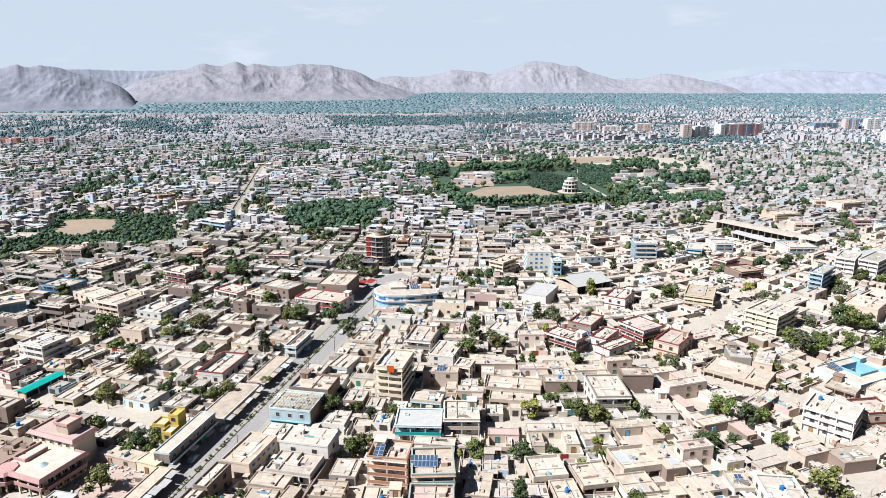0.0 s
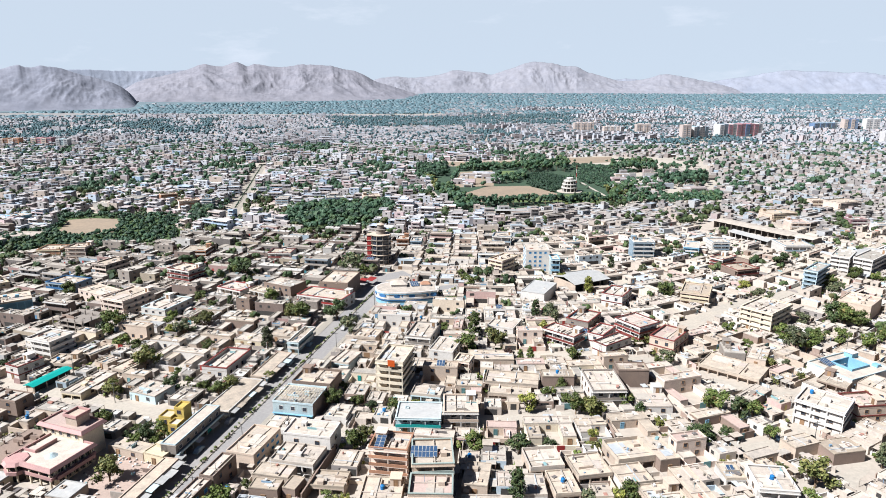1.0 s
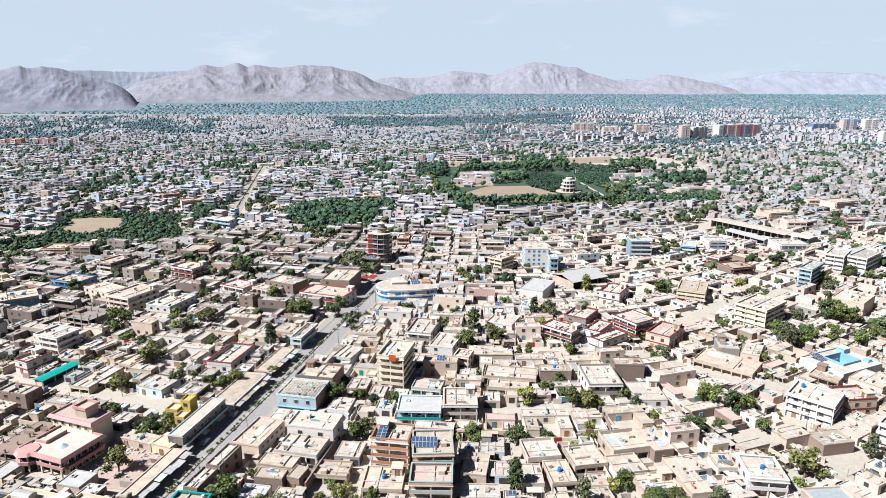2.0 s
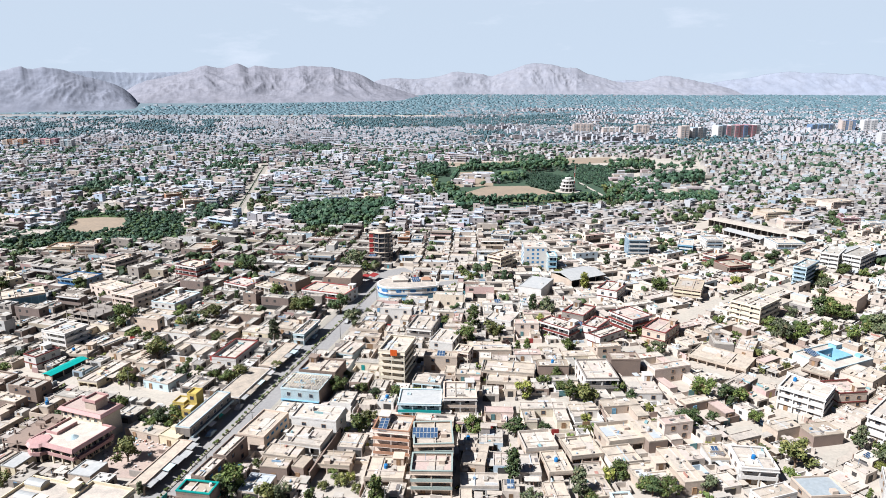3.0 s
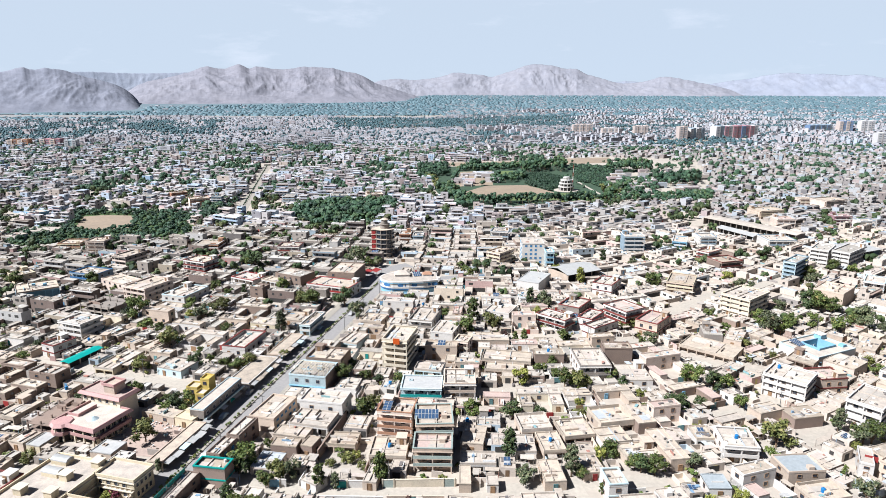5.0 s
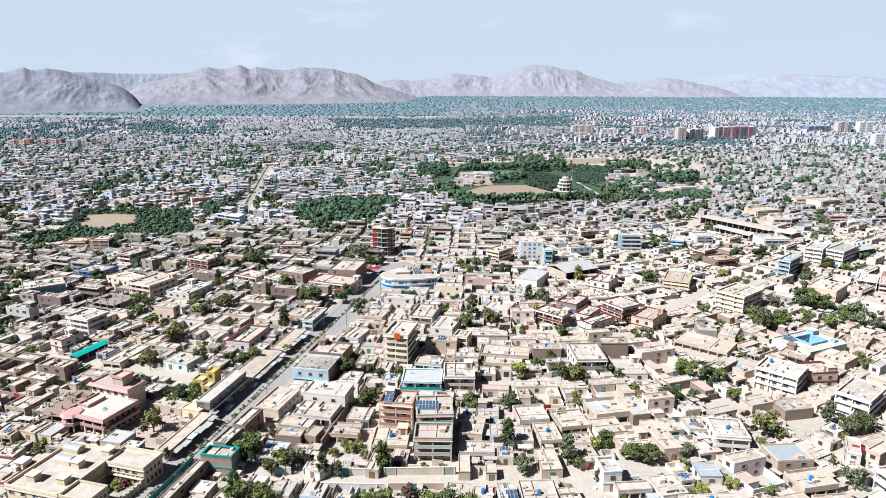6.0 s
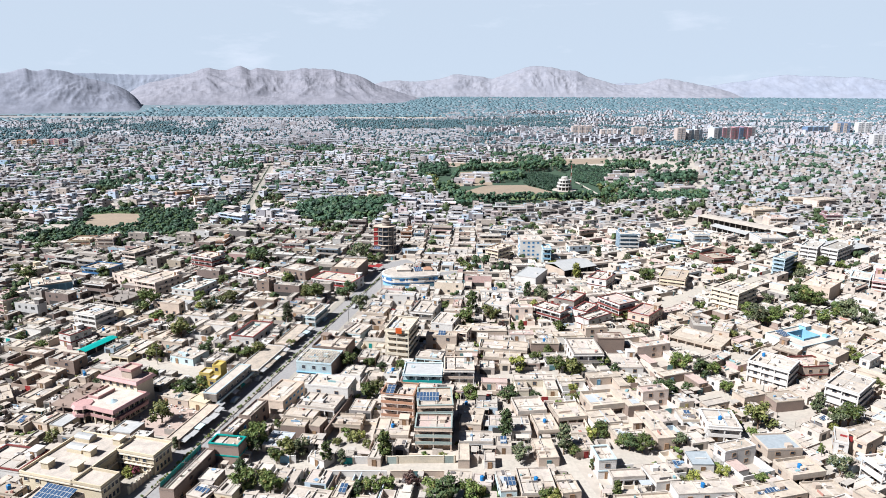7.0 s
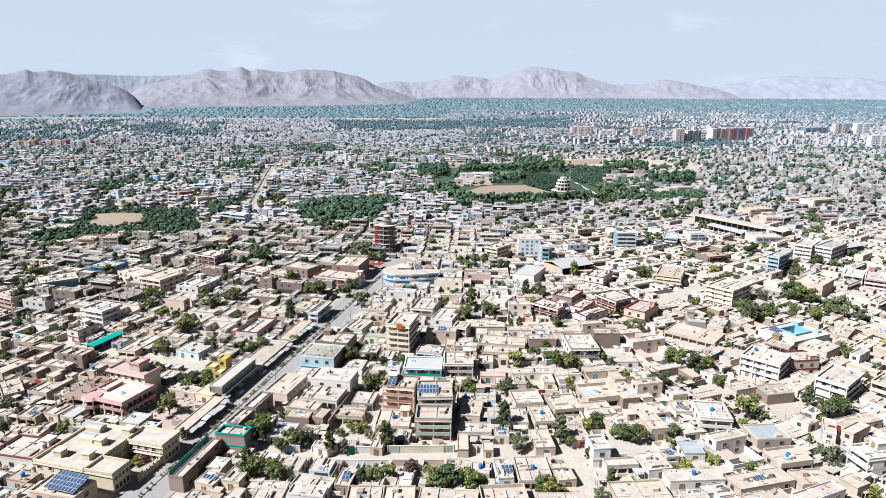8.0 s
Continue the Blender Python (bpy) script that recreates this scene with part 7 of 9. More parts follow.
def roof_fence(x0, y0, x1, y1, z):
    """Teal netting on posts along a roof edge, with plants behind it."""
    L, a = math.hypot(x1 - x0, y1 - y0), math.atan2(y1 - y0, x1 - x0)
    t = thing("netting_fence", (x0 + x1) / 2, (y0 + y1) / 2, math.degrees(a), z, "teal netting fence along a brick roof edge", "fence")
    part("netting", Geo().box(0, 0, 0, L, 0.08, 1.3), "sheetteal", t)
    for k in range(9):
        part("post", Geo().box(0, 0, 0, 0.1, 0.14, 1.5) if ("fpost",) not in MESHES else None, "pole", t, "", (-L / 2 + k * L / 8, 0, 0), 0, ("fpost",))
    return t


roof_fence(-80.0, 109.9, -76.6, 129.4, 5.1)
sign_board(120.7, 141.9, -29, 3.4, 3.4, 1.8, "red", "red shop sign board with no readable lettering")
sign_board(-24.3, 204.9, -12, 12.2, 2.6, 2.4, "signorange", "bright orange sign on a balcony corner")


# ---- open land: yards, orchards, park ----
YARDS = [(-34.5, 142.2, -5, 14, 9), (-103.7, 155.9, -12, 24, 20), (-93.4, 119.6, -9, 9, 22), (-99.4, 173.9, -9, 15, 12)]
PARK = [(-59, 843), (-41, 903), (-10, 933), (93, 952), (168, 987), (239, 1006), (293, 960), (353, 925), (268, 641), (242, 583), (135, 580), (16, 549), (0, 540), (-22, 642)]
ORCHARD = [(-314, 396), (-346, 441), (-317, 474), (-349, 540), (-302, 536), (-242, 532), (-224, 508), (-211, 464), (-201, 434), (-246, 415), (-280, 405)]
GROVE = [(-152, 521), (-144, 569), (-115, 587), (-66, 589), (-54, 560), (-70, 504), (-76, 473), (-113, 477), (-138, 487)]
SIDE_GROVE = [(-220, 498), (-237, 548), (-224, 571), (-203, 508), (-200, 490)]
FIELD = [(-303, 457), (-324, 509), (-310, 516), (-283, 514), (-261, 466), (-280, 455)]
PLAYING_FIELD = [(-4, 632), (31, 696), (77, 702), (104, 646), (52, 626), (15, 594)]
LAWN = [(47, 623), (88, 638), (116, 647), (136, 663), (148, 623), (140, 605), (50, 599)]
SMALL_LAWN = [(51, 823), (76, 829), (67, 763), (48, 767)]
COURT = [(-7, 686), (2, 815), (44, 828), (39, 701)]
PLANTATIONS = [[(81, 779), (106, 807), (128, 760), (109, 662), (95, 650), (77, 702)], [(160, 897), (206, 878), (205, 823), (159, 688), (140, 731), (150, 820)]]
PARK_HOUSES = [(199, 794), (324, 833), (264, 637), (200, 635), (159, 648)]
GREEN = [PARK, ORCHARD, GROVE, SIDE_GROVE]
BIGS = BIGS_LATE + [(223, 464, 40, 38), (111, 669, 20, 20), (48, 537, 20, 8)]


def grove(az, r):
    """How much of the far land is trees instead of houses."""
    edge = 0.10 * noise.noise(Vector((az * 0.5, r / 130, 6)))
    if az < -21 and 1560 < r < 2230:
        return 0.86 + 2 * edge if noise.noise(Vector((az * 0.33, r / 260, 8))) > -0.12 else 0.25
    if -11 < az < 1 and 1700 + 300 * edge < r < 2180:
        return 0.9
    if 1 <= az < 10 and 1800 < r < 2480:
        return 0.82
    if 10 <= az < 20 and 2000 < r < 2400:
        return 0.45
    if az < -3 and r > 2450:
        return 0.8
    if r > 3050:
        return 0.6
    if r > 2500:
        return 0.34
    return 0.2


def flat(name, mat, pts, z, label, cat):
    g = Geo()
    g.add([(a, b, z) for a, b in pts], [tuple(range(len(pts)))])
    return tagged(new(name, g.mesh(name, [MAT[mat]])), label, cat, kind="structure")


flat("park_ground", "dust", PARK[::-1], 0.05, "dusty pale ground of the park", "park")
PARK_GREEN = [(-59, 843), (-41, 895), (-10, 872), (90, 890), (160, 902), (206, 880), (258, 824), (205, 810), (162, 690), (150, 600), (16, 549), (0, 540), (-22, 642)]
flat("park_grass", "parkgrass", PARK_GREEN[::-1], 0.08, "dark green grass under the park trees", "park")
for bed in PLANTATIONS:
    flat("plantation_ground", "parkgrass", bed[::-1], 0.1, "dark green ground of a plantation", "plantation")
for bed in ([(-31, 917), (93, 944), (88, 894), (-9, 877)], [(166, 979), (237, 998), (225, 927), (154, 903)]):
    flat("bare_strip", "field", bed[::-1], 0.12, "bare pale strip behind the park trees", "field")
flat("orchard_ground", "grass", ORCHARD[::-1], 0.08, "green orchard ground", "orchard")
flat("grove_ground", "grass", GROVE[::-1], 0.08, "green ground under trees", "grove")
flat("bare_field", "field", PLAYING_FIELD[::-1], 0.14, "bare tan playing field", "field")
flat("bare_field", "field", FIELD[::-1], 0.14, "bare brown field beside an orchard", "field")
flat("lawn", "lawn", LAWN[::-1], 0.16, "light green lawn before the playing field", "lawn")
flat("lawn", "lawn", SMALL_LAWN[::-1], 0.2, "light green lawn between park trees", "lawn")
flat("park_court", "field", COURT[::-1], 0.18, "dusty court between houses in the park", "court")
strip("path", "dust", [(140, 731), (143, 691), (148, 633)], 3.0, 0.24, "pale path past the pavilion", "path")
flat("bare_plot", "pinkearth", [(-101, 145), (-91, 144), (-89, 158), (-96, 167), (-110, 166), (-107, 152)], 0.06, "bare reddish building plot with rubble", "plot")
FIELDS = [PLAYING_FIELD, LAWN, SMALL_LAWN, FIELD, COURT]


# ---- walls and gates along the cross street, a garden lawn ----
def street_wall(x0, y0, x1, y1, h, mat, gates=(), label="plastered street wall with a metal gate"):
    """A straight yard wall with coping and gates let into it."""
    dx, dy = x1 - x0, y1 - y0
    ln, rot = math.hypot(dx, dy), math.degrees(math.atan2(dy, dx))
    take((x0 + x1) / 2, (y0 + y1) / 2, rot, ln, 0.9)
    t = thing("street_wall", (x0 + x1) / 2, (y0 + y1) / 2, rot, 0, label, "wall", "street walls")
    part("wall", Geo().box(0, 0, -0.2, ln, 0.3, h + 0.2), mat, t)
    part("coping", Geo().box(0, 0, h, ln + 0.06, 0.42, 0.12), mat, t)
    for f, gm in gates:
        gate = part("gate", Geo().box((f - 0.5) * ln, -0.12, 0, 2.8, 0.14, min(h - 0.1, 2.4)), gm, t)
        part("gate_post", Geo().box((f - 0.5) * ln - 1.6, -0.1, 0, 0.35, 0.4, h + 0.3), "cream", t)
        part("gate_post", Geo().box((f - 0.5) * ln + 1.6, -0.1, 0, 0.35, 0.4, h + 0.3), "cream", t)
    return t


street_wall(-55.3, 130.4, -48.5, 130.3, 2.4, "white", [(0.5, "blue")], "whitewashed street wall with a blue gate")
street_wall(-35.0, 130.4, -26.5, 130.6, 2.2, "white", [(0.25, "teal")], label="whitewashed street wall with a teal gate")
street_wall(-21.4, 130.8, -0.5, 131.9, 2.4, "cream", [(0.08, "green"), (0.9, "green")], "long cream street wall with grey-green gates")
street_wall(-37.9, 123.7, -20.4, 123.8, 2.0, "white", label="pale plastered wall along the street")
street_wall(-19.4, 123.8, -3.8, 124.2, 2.2, "tan", [(0.5, "steel")])
street_wall(-42.4, 143.6, -37.9, 168.2, 3.4, "brown", label="tall bare brick wall along a dark alley")
flat("garden_lawn", "lawn", [(6.4, 114.0), (12.7, 114.3), (12.6, 121.0), (6.3, 120.8)], 0.06, "small green lawn in a walled garden", "lawn")
street_wall(-106.5, 168.5, -92.9, 166.9, 2.2, "brown", label="bare brick garden wall")
for (tx, ty, th, tk, tl) in ((-104.1, 173.2, 5.2, "b", "dark"), (-100.8, 171.4, 4.6, "b", "green"), (-97.7, 174.0, 5.4, "b", "dark"), (-94.9, 171.4, 4.2, "b", "green"), (-100.4, 177.2, 4.8, "b", "dark"), (-95.7, 178.4, 3.6, "b", "olive"), (-103.7, 178.5, 4.0, "b", "green")):
    tree(tx, ty, th, tk, tl)


# ---- the rest of the city, packed between the streets ----
def heading(x, y):
    """Direction of the street grid: it turns from one side of the city to the other."""
    return float(np.interp(x, [-220, -160, -80, 0, 60, 110, 150, 260, 400], [-16, -16, -10, -5, 10, 29, 37, 40, 36]))


def inside(poly, x, y):
    hit = False
    for (a, b), (c, d) in zip(poly, poly[1:] + poly[:1]):
        if (b > y) != (d > y) and x < (c - a) * (y - b) / (d - b) + a:
            hit = not hit
    return hit


CELL = 1.5
GX0, GX1, GY0, GY1 = -420.0, 400.0, 60.0, 520.0
grid = np.zeros((int((GY1 - GY0) / CELL), int((GX1 - GX0) / CELL)), bool)


def cells(x, y, rot, w, d, grow=0.0):
    nx, ny = max(2, int((w + grow) / CELL * 1.3) + 1), max(2, int((d + grow) / CELL * 1.3) + 1)
    a, b = np.meshgrid(np.linspace(-0.5, 0.5, nx) * (w + grow), np.linspace(-0.5, 0.5, ny) * (d + grow))
    c, s = math.cos(radians(rot)), math.sin(radians(rot))
    px, py = x + c * a - s * b, y + s * a + c * b
    i, j = ((py - GY0) / CELL).astype(int).ravel(), ((px - GX0) / CELL).astype(int).ravel()
    ok = (i >= 0) & (j >= 0) & (i < grid.shape[0]) & (j < grid.shape[1])
    return i[ok], j[ok], ok.all()


def occupy(*r, grow=0.0):
    i, j, _ = cells(*r, grow=grow)
    grid[i, j] = True


for r in TAKEN:
    occupy(*r, grow=0.3)
for r in YARDS:
    occupy(*r)
for poly in GREEN:
    for i in range(int((min(p[1] for p in poly) - GY0) / CELL), grid.shape[0]):
        for j in range(grid.shape[1]):
            if inside(poly, GX0 + (j + 0.5) * CELL, GY0 + (i + 0.5) * CELL):
                grid[i, j] = True

MIDMAT = {
    "wall": palette_mat("house_walls", [((0.359, 0.302, 0.250), 6), ((0.403, 0.342, 0.286), 5), ((0.444, 0.413, 0.374), 5), ((0.192, 0.167, 0.150), 1), ((0.215, 0.155, 0.122), 2), ((0.422, 0.347, 0.264), 2), ((0.307, 0.351, 0.379), 1), ((0.345, 0.235, 0.206), 1)]),
    "roof": palette_mat("house_roofs", [((0.337, 0.282, 0.227), 6), ((0.367, 0.322, 0.269), 5), ((0.278, 0.243, 0.205), 3), ((0.304, 0.253, 0.214), 2), ((0.266, 0.272, 0.275), 1)]),
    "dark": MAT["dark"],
    "door": palette_mat("house_doors", [((0.115, 0.069, 0.037), 3), ((0.058, 0.164, 0.180), 2), ((0.218, 0.032, 0.025), 1), ((0.078, 0.151, 0.235), 1), ((0.321, 0.264, 0.105), 1)]),
}
# wall colours lowered well below the roofs to paint in shade
OLDTOWNMAT = {
    "wall": palette_mat("shade_darkened_town_walls", [((0.188, 0.158, 0.133), 6), ((0.241, 0.207, 0.177), 4), ((0.308, 0.291, 0.269), 3), ((0.098, 0.085, 0.077), 3), ((0.120, 0.088, 0.073), 3), ((0.226, 0.184, 0.135), 1), ((0.177, 0.211, 0.233), 1), ((0.203, 0.132, 0.117), 1)]),
    "roof": palette_mat("old_town_roofs", [((0.281, 0.244, 0.204), 6), ((0.308, 0.275, 0.234), 5), ((0.201, 0.179, 0.155), 2), ((0.242, 0.204, 0.174), 2), ((0.321, 0.299, 0.268), 2)]),
    "dark": MAT["dark"], "door": MIDMAT["door"],
}
DISTRICTMAT = {
    "wall": palette_mat("district_walls", [((0.432, 0.435, 0.452), 2), ((0.266, 0.346, 0.422), 1), ((0.275, 0.241, 0.228), 5), ((0.336, 0.303, 0.285), 5), ((0.386, 0.383, 0.393), 3), ((0.169, 0.155, 0.158), 3), ((0.238, 0.189, 0.175), 2), ((0.336, 0.276, 0.228), 2), ((0.299, 0.334, 0.376), 2), ((0.343, 0.260, 0.253), 2)]),
    "roof": palette_mat("district_roofs", [((0.453, 0.449, 0.460), 2), ((0.352, 0.318, 0.293), 6), ((0.406, 0.381, 0.358), 4), ((0.275, 0.260, 0.253), 4), ((0.321, 0.271, 0.253), 3), ((0.282, 0.310, 0.351), 2), ((0.458, 0.465, 0.489), 1)]),
    "dark": MAT["dark"], "door": MIDMAT["door"],
}
EASTMAT = {
    "wall": palette_mat("east_walls", [((0.331, 0.324, 0.319), 2), ((0.219, 0.256, 0.282), 1), ((0.203, 0.180, 0.167), 5), ((0.251, 0.227, 0.207), 5), ((0.294, 0.285, 0.278), 3), ((0.126, 0.116, 0.113), 3), ((0.173, 0.143, 0.130), 2), ((0.245, 0.206, 0.174), 2), ((0.236, 0.248, 0.257), 2), ((0.249, 0.199, 0.187), 2)]),
    "roof": palette_mat("east_roofs", [((0.339, 0.326, 0.314), 2), ((0.264, 0.231, 0.200), 6), ((0.305, 0.275, 0.244), 4), ((0.207, 0.188, 0.171), 4), ((0.242, 0.197, 0.171), 3), ((0.212, 0.226, 0.238), 2), ((0.344, 0.337, 0.332), 1)]),
    "dark": MAT["dark"], "door": MIDMAT["door"],
}
# far palettes greyed and blued, standing in for haze
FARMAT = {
    "wall": palette_mat("haze_greyed_far_walls", [((0.264, 0.254, 0.261), 5), ((0.297, 0.290, 0.297), 5), ((0.341, 0.336, 0.343), 1), ((0.229, 0.226, 0.236), 3), ((0.292, 0.254, 0.250), 3), ((0.264, 0.282, 0.313), 2)]),
    "roof": palette_mat("haze_greyed_far_roofs", [((0.314, 0.296, 0.299), 5), ((0.342, 0.324, 0.329), 4), ((0.273, 0.263, 0.275), 4), ((0.307, 0.279, 0.277), 3), ((0.290, 0.297, 0.321), 2)]),
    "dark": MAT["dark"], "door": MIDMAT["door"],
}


class Bins:
    """Joined masses of houses too many to be told apart, one mesh for walls, roofs, openings and doors."""

    def __init__(self, mats=MIDMAT):
        self.mats = mats
        self.g = {k: Geo() for k in mats}

    def emit(self, name, label):
        for k, geo in self.g.items():
            if geo.v:
                tagged(new(name + "_" + {"wall": "walls", "roof": "roofs", "dark": "windows", "door": "doors"}[k], geo.mesh(name, [self.mats[k]])), label[k], "houses", kind="stuff")


def shell(w, d, h, par, rnd):
    """Outer walls that rise into a parapet, and the parapet's top and inner face."""
    o = [(-w / 2, -d / 2), (w / 2, -d / 2), (w / 2, d / 2), (-w / 2, d / 2)]
    i = [(a * (1 - 0.4 / w), b * (1 - 0.4 / d)) for a, b in o]
    tops = [h + rnd.uniform(-0.06, 0.06) for _ in range(4)]
    outer, inner = Geo(), Geo()
    ring = [(k, (k + 1) % 4) for k in range(4)]
    outer.add([(a, b, -0.3) for a, b in o] + [(a, b, t) for (a, b), t in zip(o, tops)], [(k, j, 4 + j, 4 + k) for k, j in ring])
    inner.add([(a, b, t) for (a, b), t in zip(o, tops)] + [(a, b, t) for (a, b), t in zip(i, tops)] + [(a, b, h - par) for a, b in i],
              [(k, j, 4 + j, 4 + k) for k, j in ring] + [(4 + k, 4 + j, 8 + j, 8 + k) for k, j in ring] + [(8, 9, 10, 11)])
    return outer, inner


def mid_house(bins, rnd, x, y, rot, w, d, h, n, detail=True, z=0.0):
    c, s, rz = math.cos(radians(rot)), math.sin(radians(rot)), radians(rot)

    def at(a, b):
        return x + c * a - s * b, y + s * a + c * b
    wl, rf, dk, dr = bins.g["wall"], bins.g["roof"], bins.g["dark"], bins.g["door"]
    par = rnd.uniform(0.15, 0.4) if n == 1 else rnd.uniform(0.35, 0.8)
    if detail and bins in (NEAR, OLD):
        ROOFTOPS.append((x, y, rot, w, d, h - par + 0.08))
    if detail:
        outer, inner = shell(w, d, h, par, rnd)
        wl.join(outer.moved(x, y, rz, z))
        rf.join(inner.moved(x, y, rz, z))
    else:
        wl.box(x, y, z - 0.5, w, d, h + 0.5, rz, bottom=False)
    if not detail and y < 2000:
        rf.add([(*at(a * w * 0.47, b * d * 0.47), z + h + 0.1) for a, b in ((-1, -1), (1, -1), (1, 1), (-1, 1))], [(0, 1, 2, 3)])
    if rnd.random() < 0.16 and w > 6:
        a, b = at(rnd.choice((-1, 1)) * (w / 2 - 2), d / 2 - 2)
        wl.box(a, b, z + h - par, 2.8, 3, 2.3, rz, bottom=False)
        rf.box(a, b, z + h - par + 2.3, 3.2, 3.4, 0.15, rz)
    if n > 1 and detail and rnd.random() < 0.6:
        for k in range(1, n + 1):
            a, b = at(0, -d / 2 - 0.6)
            wl.box(a, b, z + k * (h - par) / n - 0.25, w, 1.3, 0.22, rz)
            if k < n:
                a, b = at(0, -d / 2 - 1.2)
                wl.box(a, b, z + k * (h - par) / n, w, 0.14, 0.9, rz)
    if not detail:
        for k in range(n if y < 1350 else 0):
            a, b = at(0, -d / 2 - 0.02)
            dk.box(a, b, z + (k + 0.35) * h / n, w * rnd.uniform(0.3, 0.8), 0.06, h / n * 0.35, rz, bottom=False)
        return
    fl = (h - par) / n
    # flat near-black panel paints the shade of an open front
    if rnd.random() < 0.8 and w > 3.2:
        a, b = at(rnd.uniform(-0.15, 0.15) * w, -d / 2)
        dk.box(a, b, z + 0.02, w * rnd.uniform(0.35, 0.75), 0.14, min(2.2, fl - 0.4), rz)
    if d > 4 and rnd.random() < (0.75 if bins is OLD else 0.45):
        # flat near-black panel painted in place of a shaded open store or verandah
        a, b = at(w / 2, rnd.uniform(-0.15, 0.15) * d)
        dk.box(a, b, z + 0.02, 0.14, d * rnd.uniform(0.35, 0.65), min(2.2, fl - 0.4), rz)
    for k in range(n):
        for sd in "frl":
            for i, (px, py, r2) in enumerate(side_spots(w, d, sd, 3.8)):
                if rnd.random() < 0.35:
                    continue
                a, b = at(px, py)
                if k == 0 and i == 0 and sd == "f":
                    dr.box(a, b, z, 1.2, 0.12, 2.1, rz + r2, bottom=False)
                else:
                    dk.box(a, b, z + k * fl + 1.0, 1.3 * rnd.choice((1, 1, 1.8)), 0.10, min(1.3, fl - 1.5), rz + r2)


NEAR, OLD = Bins(), Bins(OLDTOWNMAT)
GARDEN = Geo()
rnd = random.Random(11)
houses_made = 0
WALLS = ["mud"] * 5 + ["tan"] * 4 + ["white"] * 4 + ["grey", "brown", "cream", "cream", "peach"]
ROOFS = ["roof_mud"] * 5 + ["roof_white"] * 3 + ["roof_grey", "roof_pink"]


def yard(x, y, rot, w, d, wall, rnd):
    """Compound wall round a small court, with a metal gate towards the street."""
    t = thing("compound_wall", x, y, rot, 0, "plastered %s yard wall with a metal gate" % wall, "wall", "yard walls")
    hh = rnd.uniform(1.9, 2.5)
    part("wall", Geo().ring(0, 0, -0.2, w, d, hh + 0.2, 0.3, wave=0.15, rnd=rnd), wall, t)
    part("gate", Geo().box(rnd.uniform(-0.3, 0.3) * w, -d / 2 - 0.03, 0, 2.4, 0.12, 2.2), rnd.choice(["steel", "wood", "red", "teal", "blue", "steel"]), t)
    return t


LIMIT_THINGS = 84
placed = []
for (w0, d0) in ((15, 16), (12.5, 14), (10.5, 12), (9.4, 9.6), (7, 8), (5.5, 6), (4.5, 5), (3.2, 3.6)):
    y = 100.0
    while y < 470:
        half = 0.74 * (y + 60) + 25
        x = -half
        while x < half:
            i, j = int((y - GY0) / CELL), int((x - GX0) / CELL)
            if 0 <= i < grid.shape[0] and 0 <= j < grid.shape[1] and not grid[i, j]:
                rot = heading(x, y)
                ci, cj, ok = cells(x, y, rot, w0, d0)
                if ok and not grid[ci, cj].any():
                    grid[ci, cj] = True
                    placed.append((x, y, rot, w0 + rnd.uniform(0.2, 0.9), d0 + rnd.uniform(0.2, 0.9)))
            x += 2.2
        y += 2.2
placed.sort(key=lambda p: math.hypot(p[0] * 0.7, p[1]))
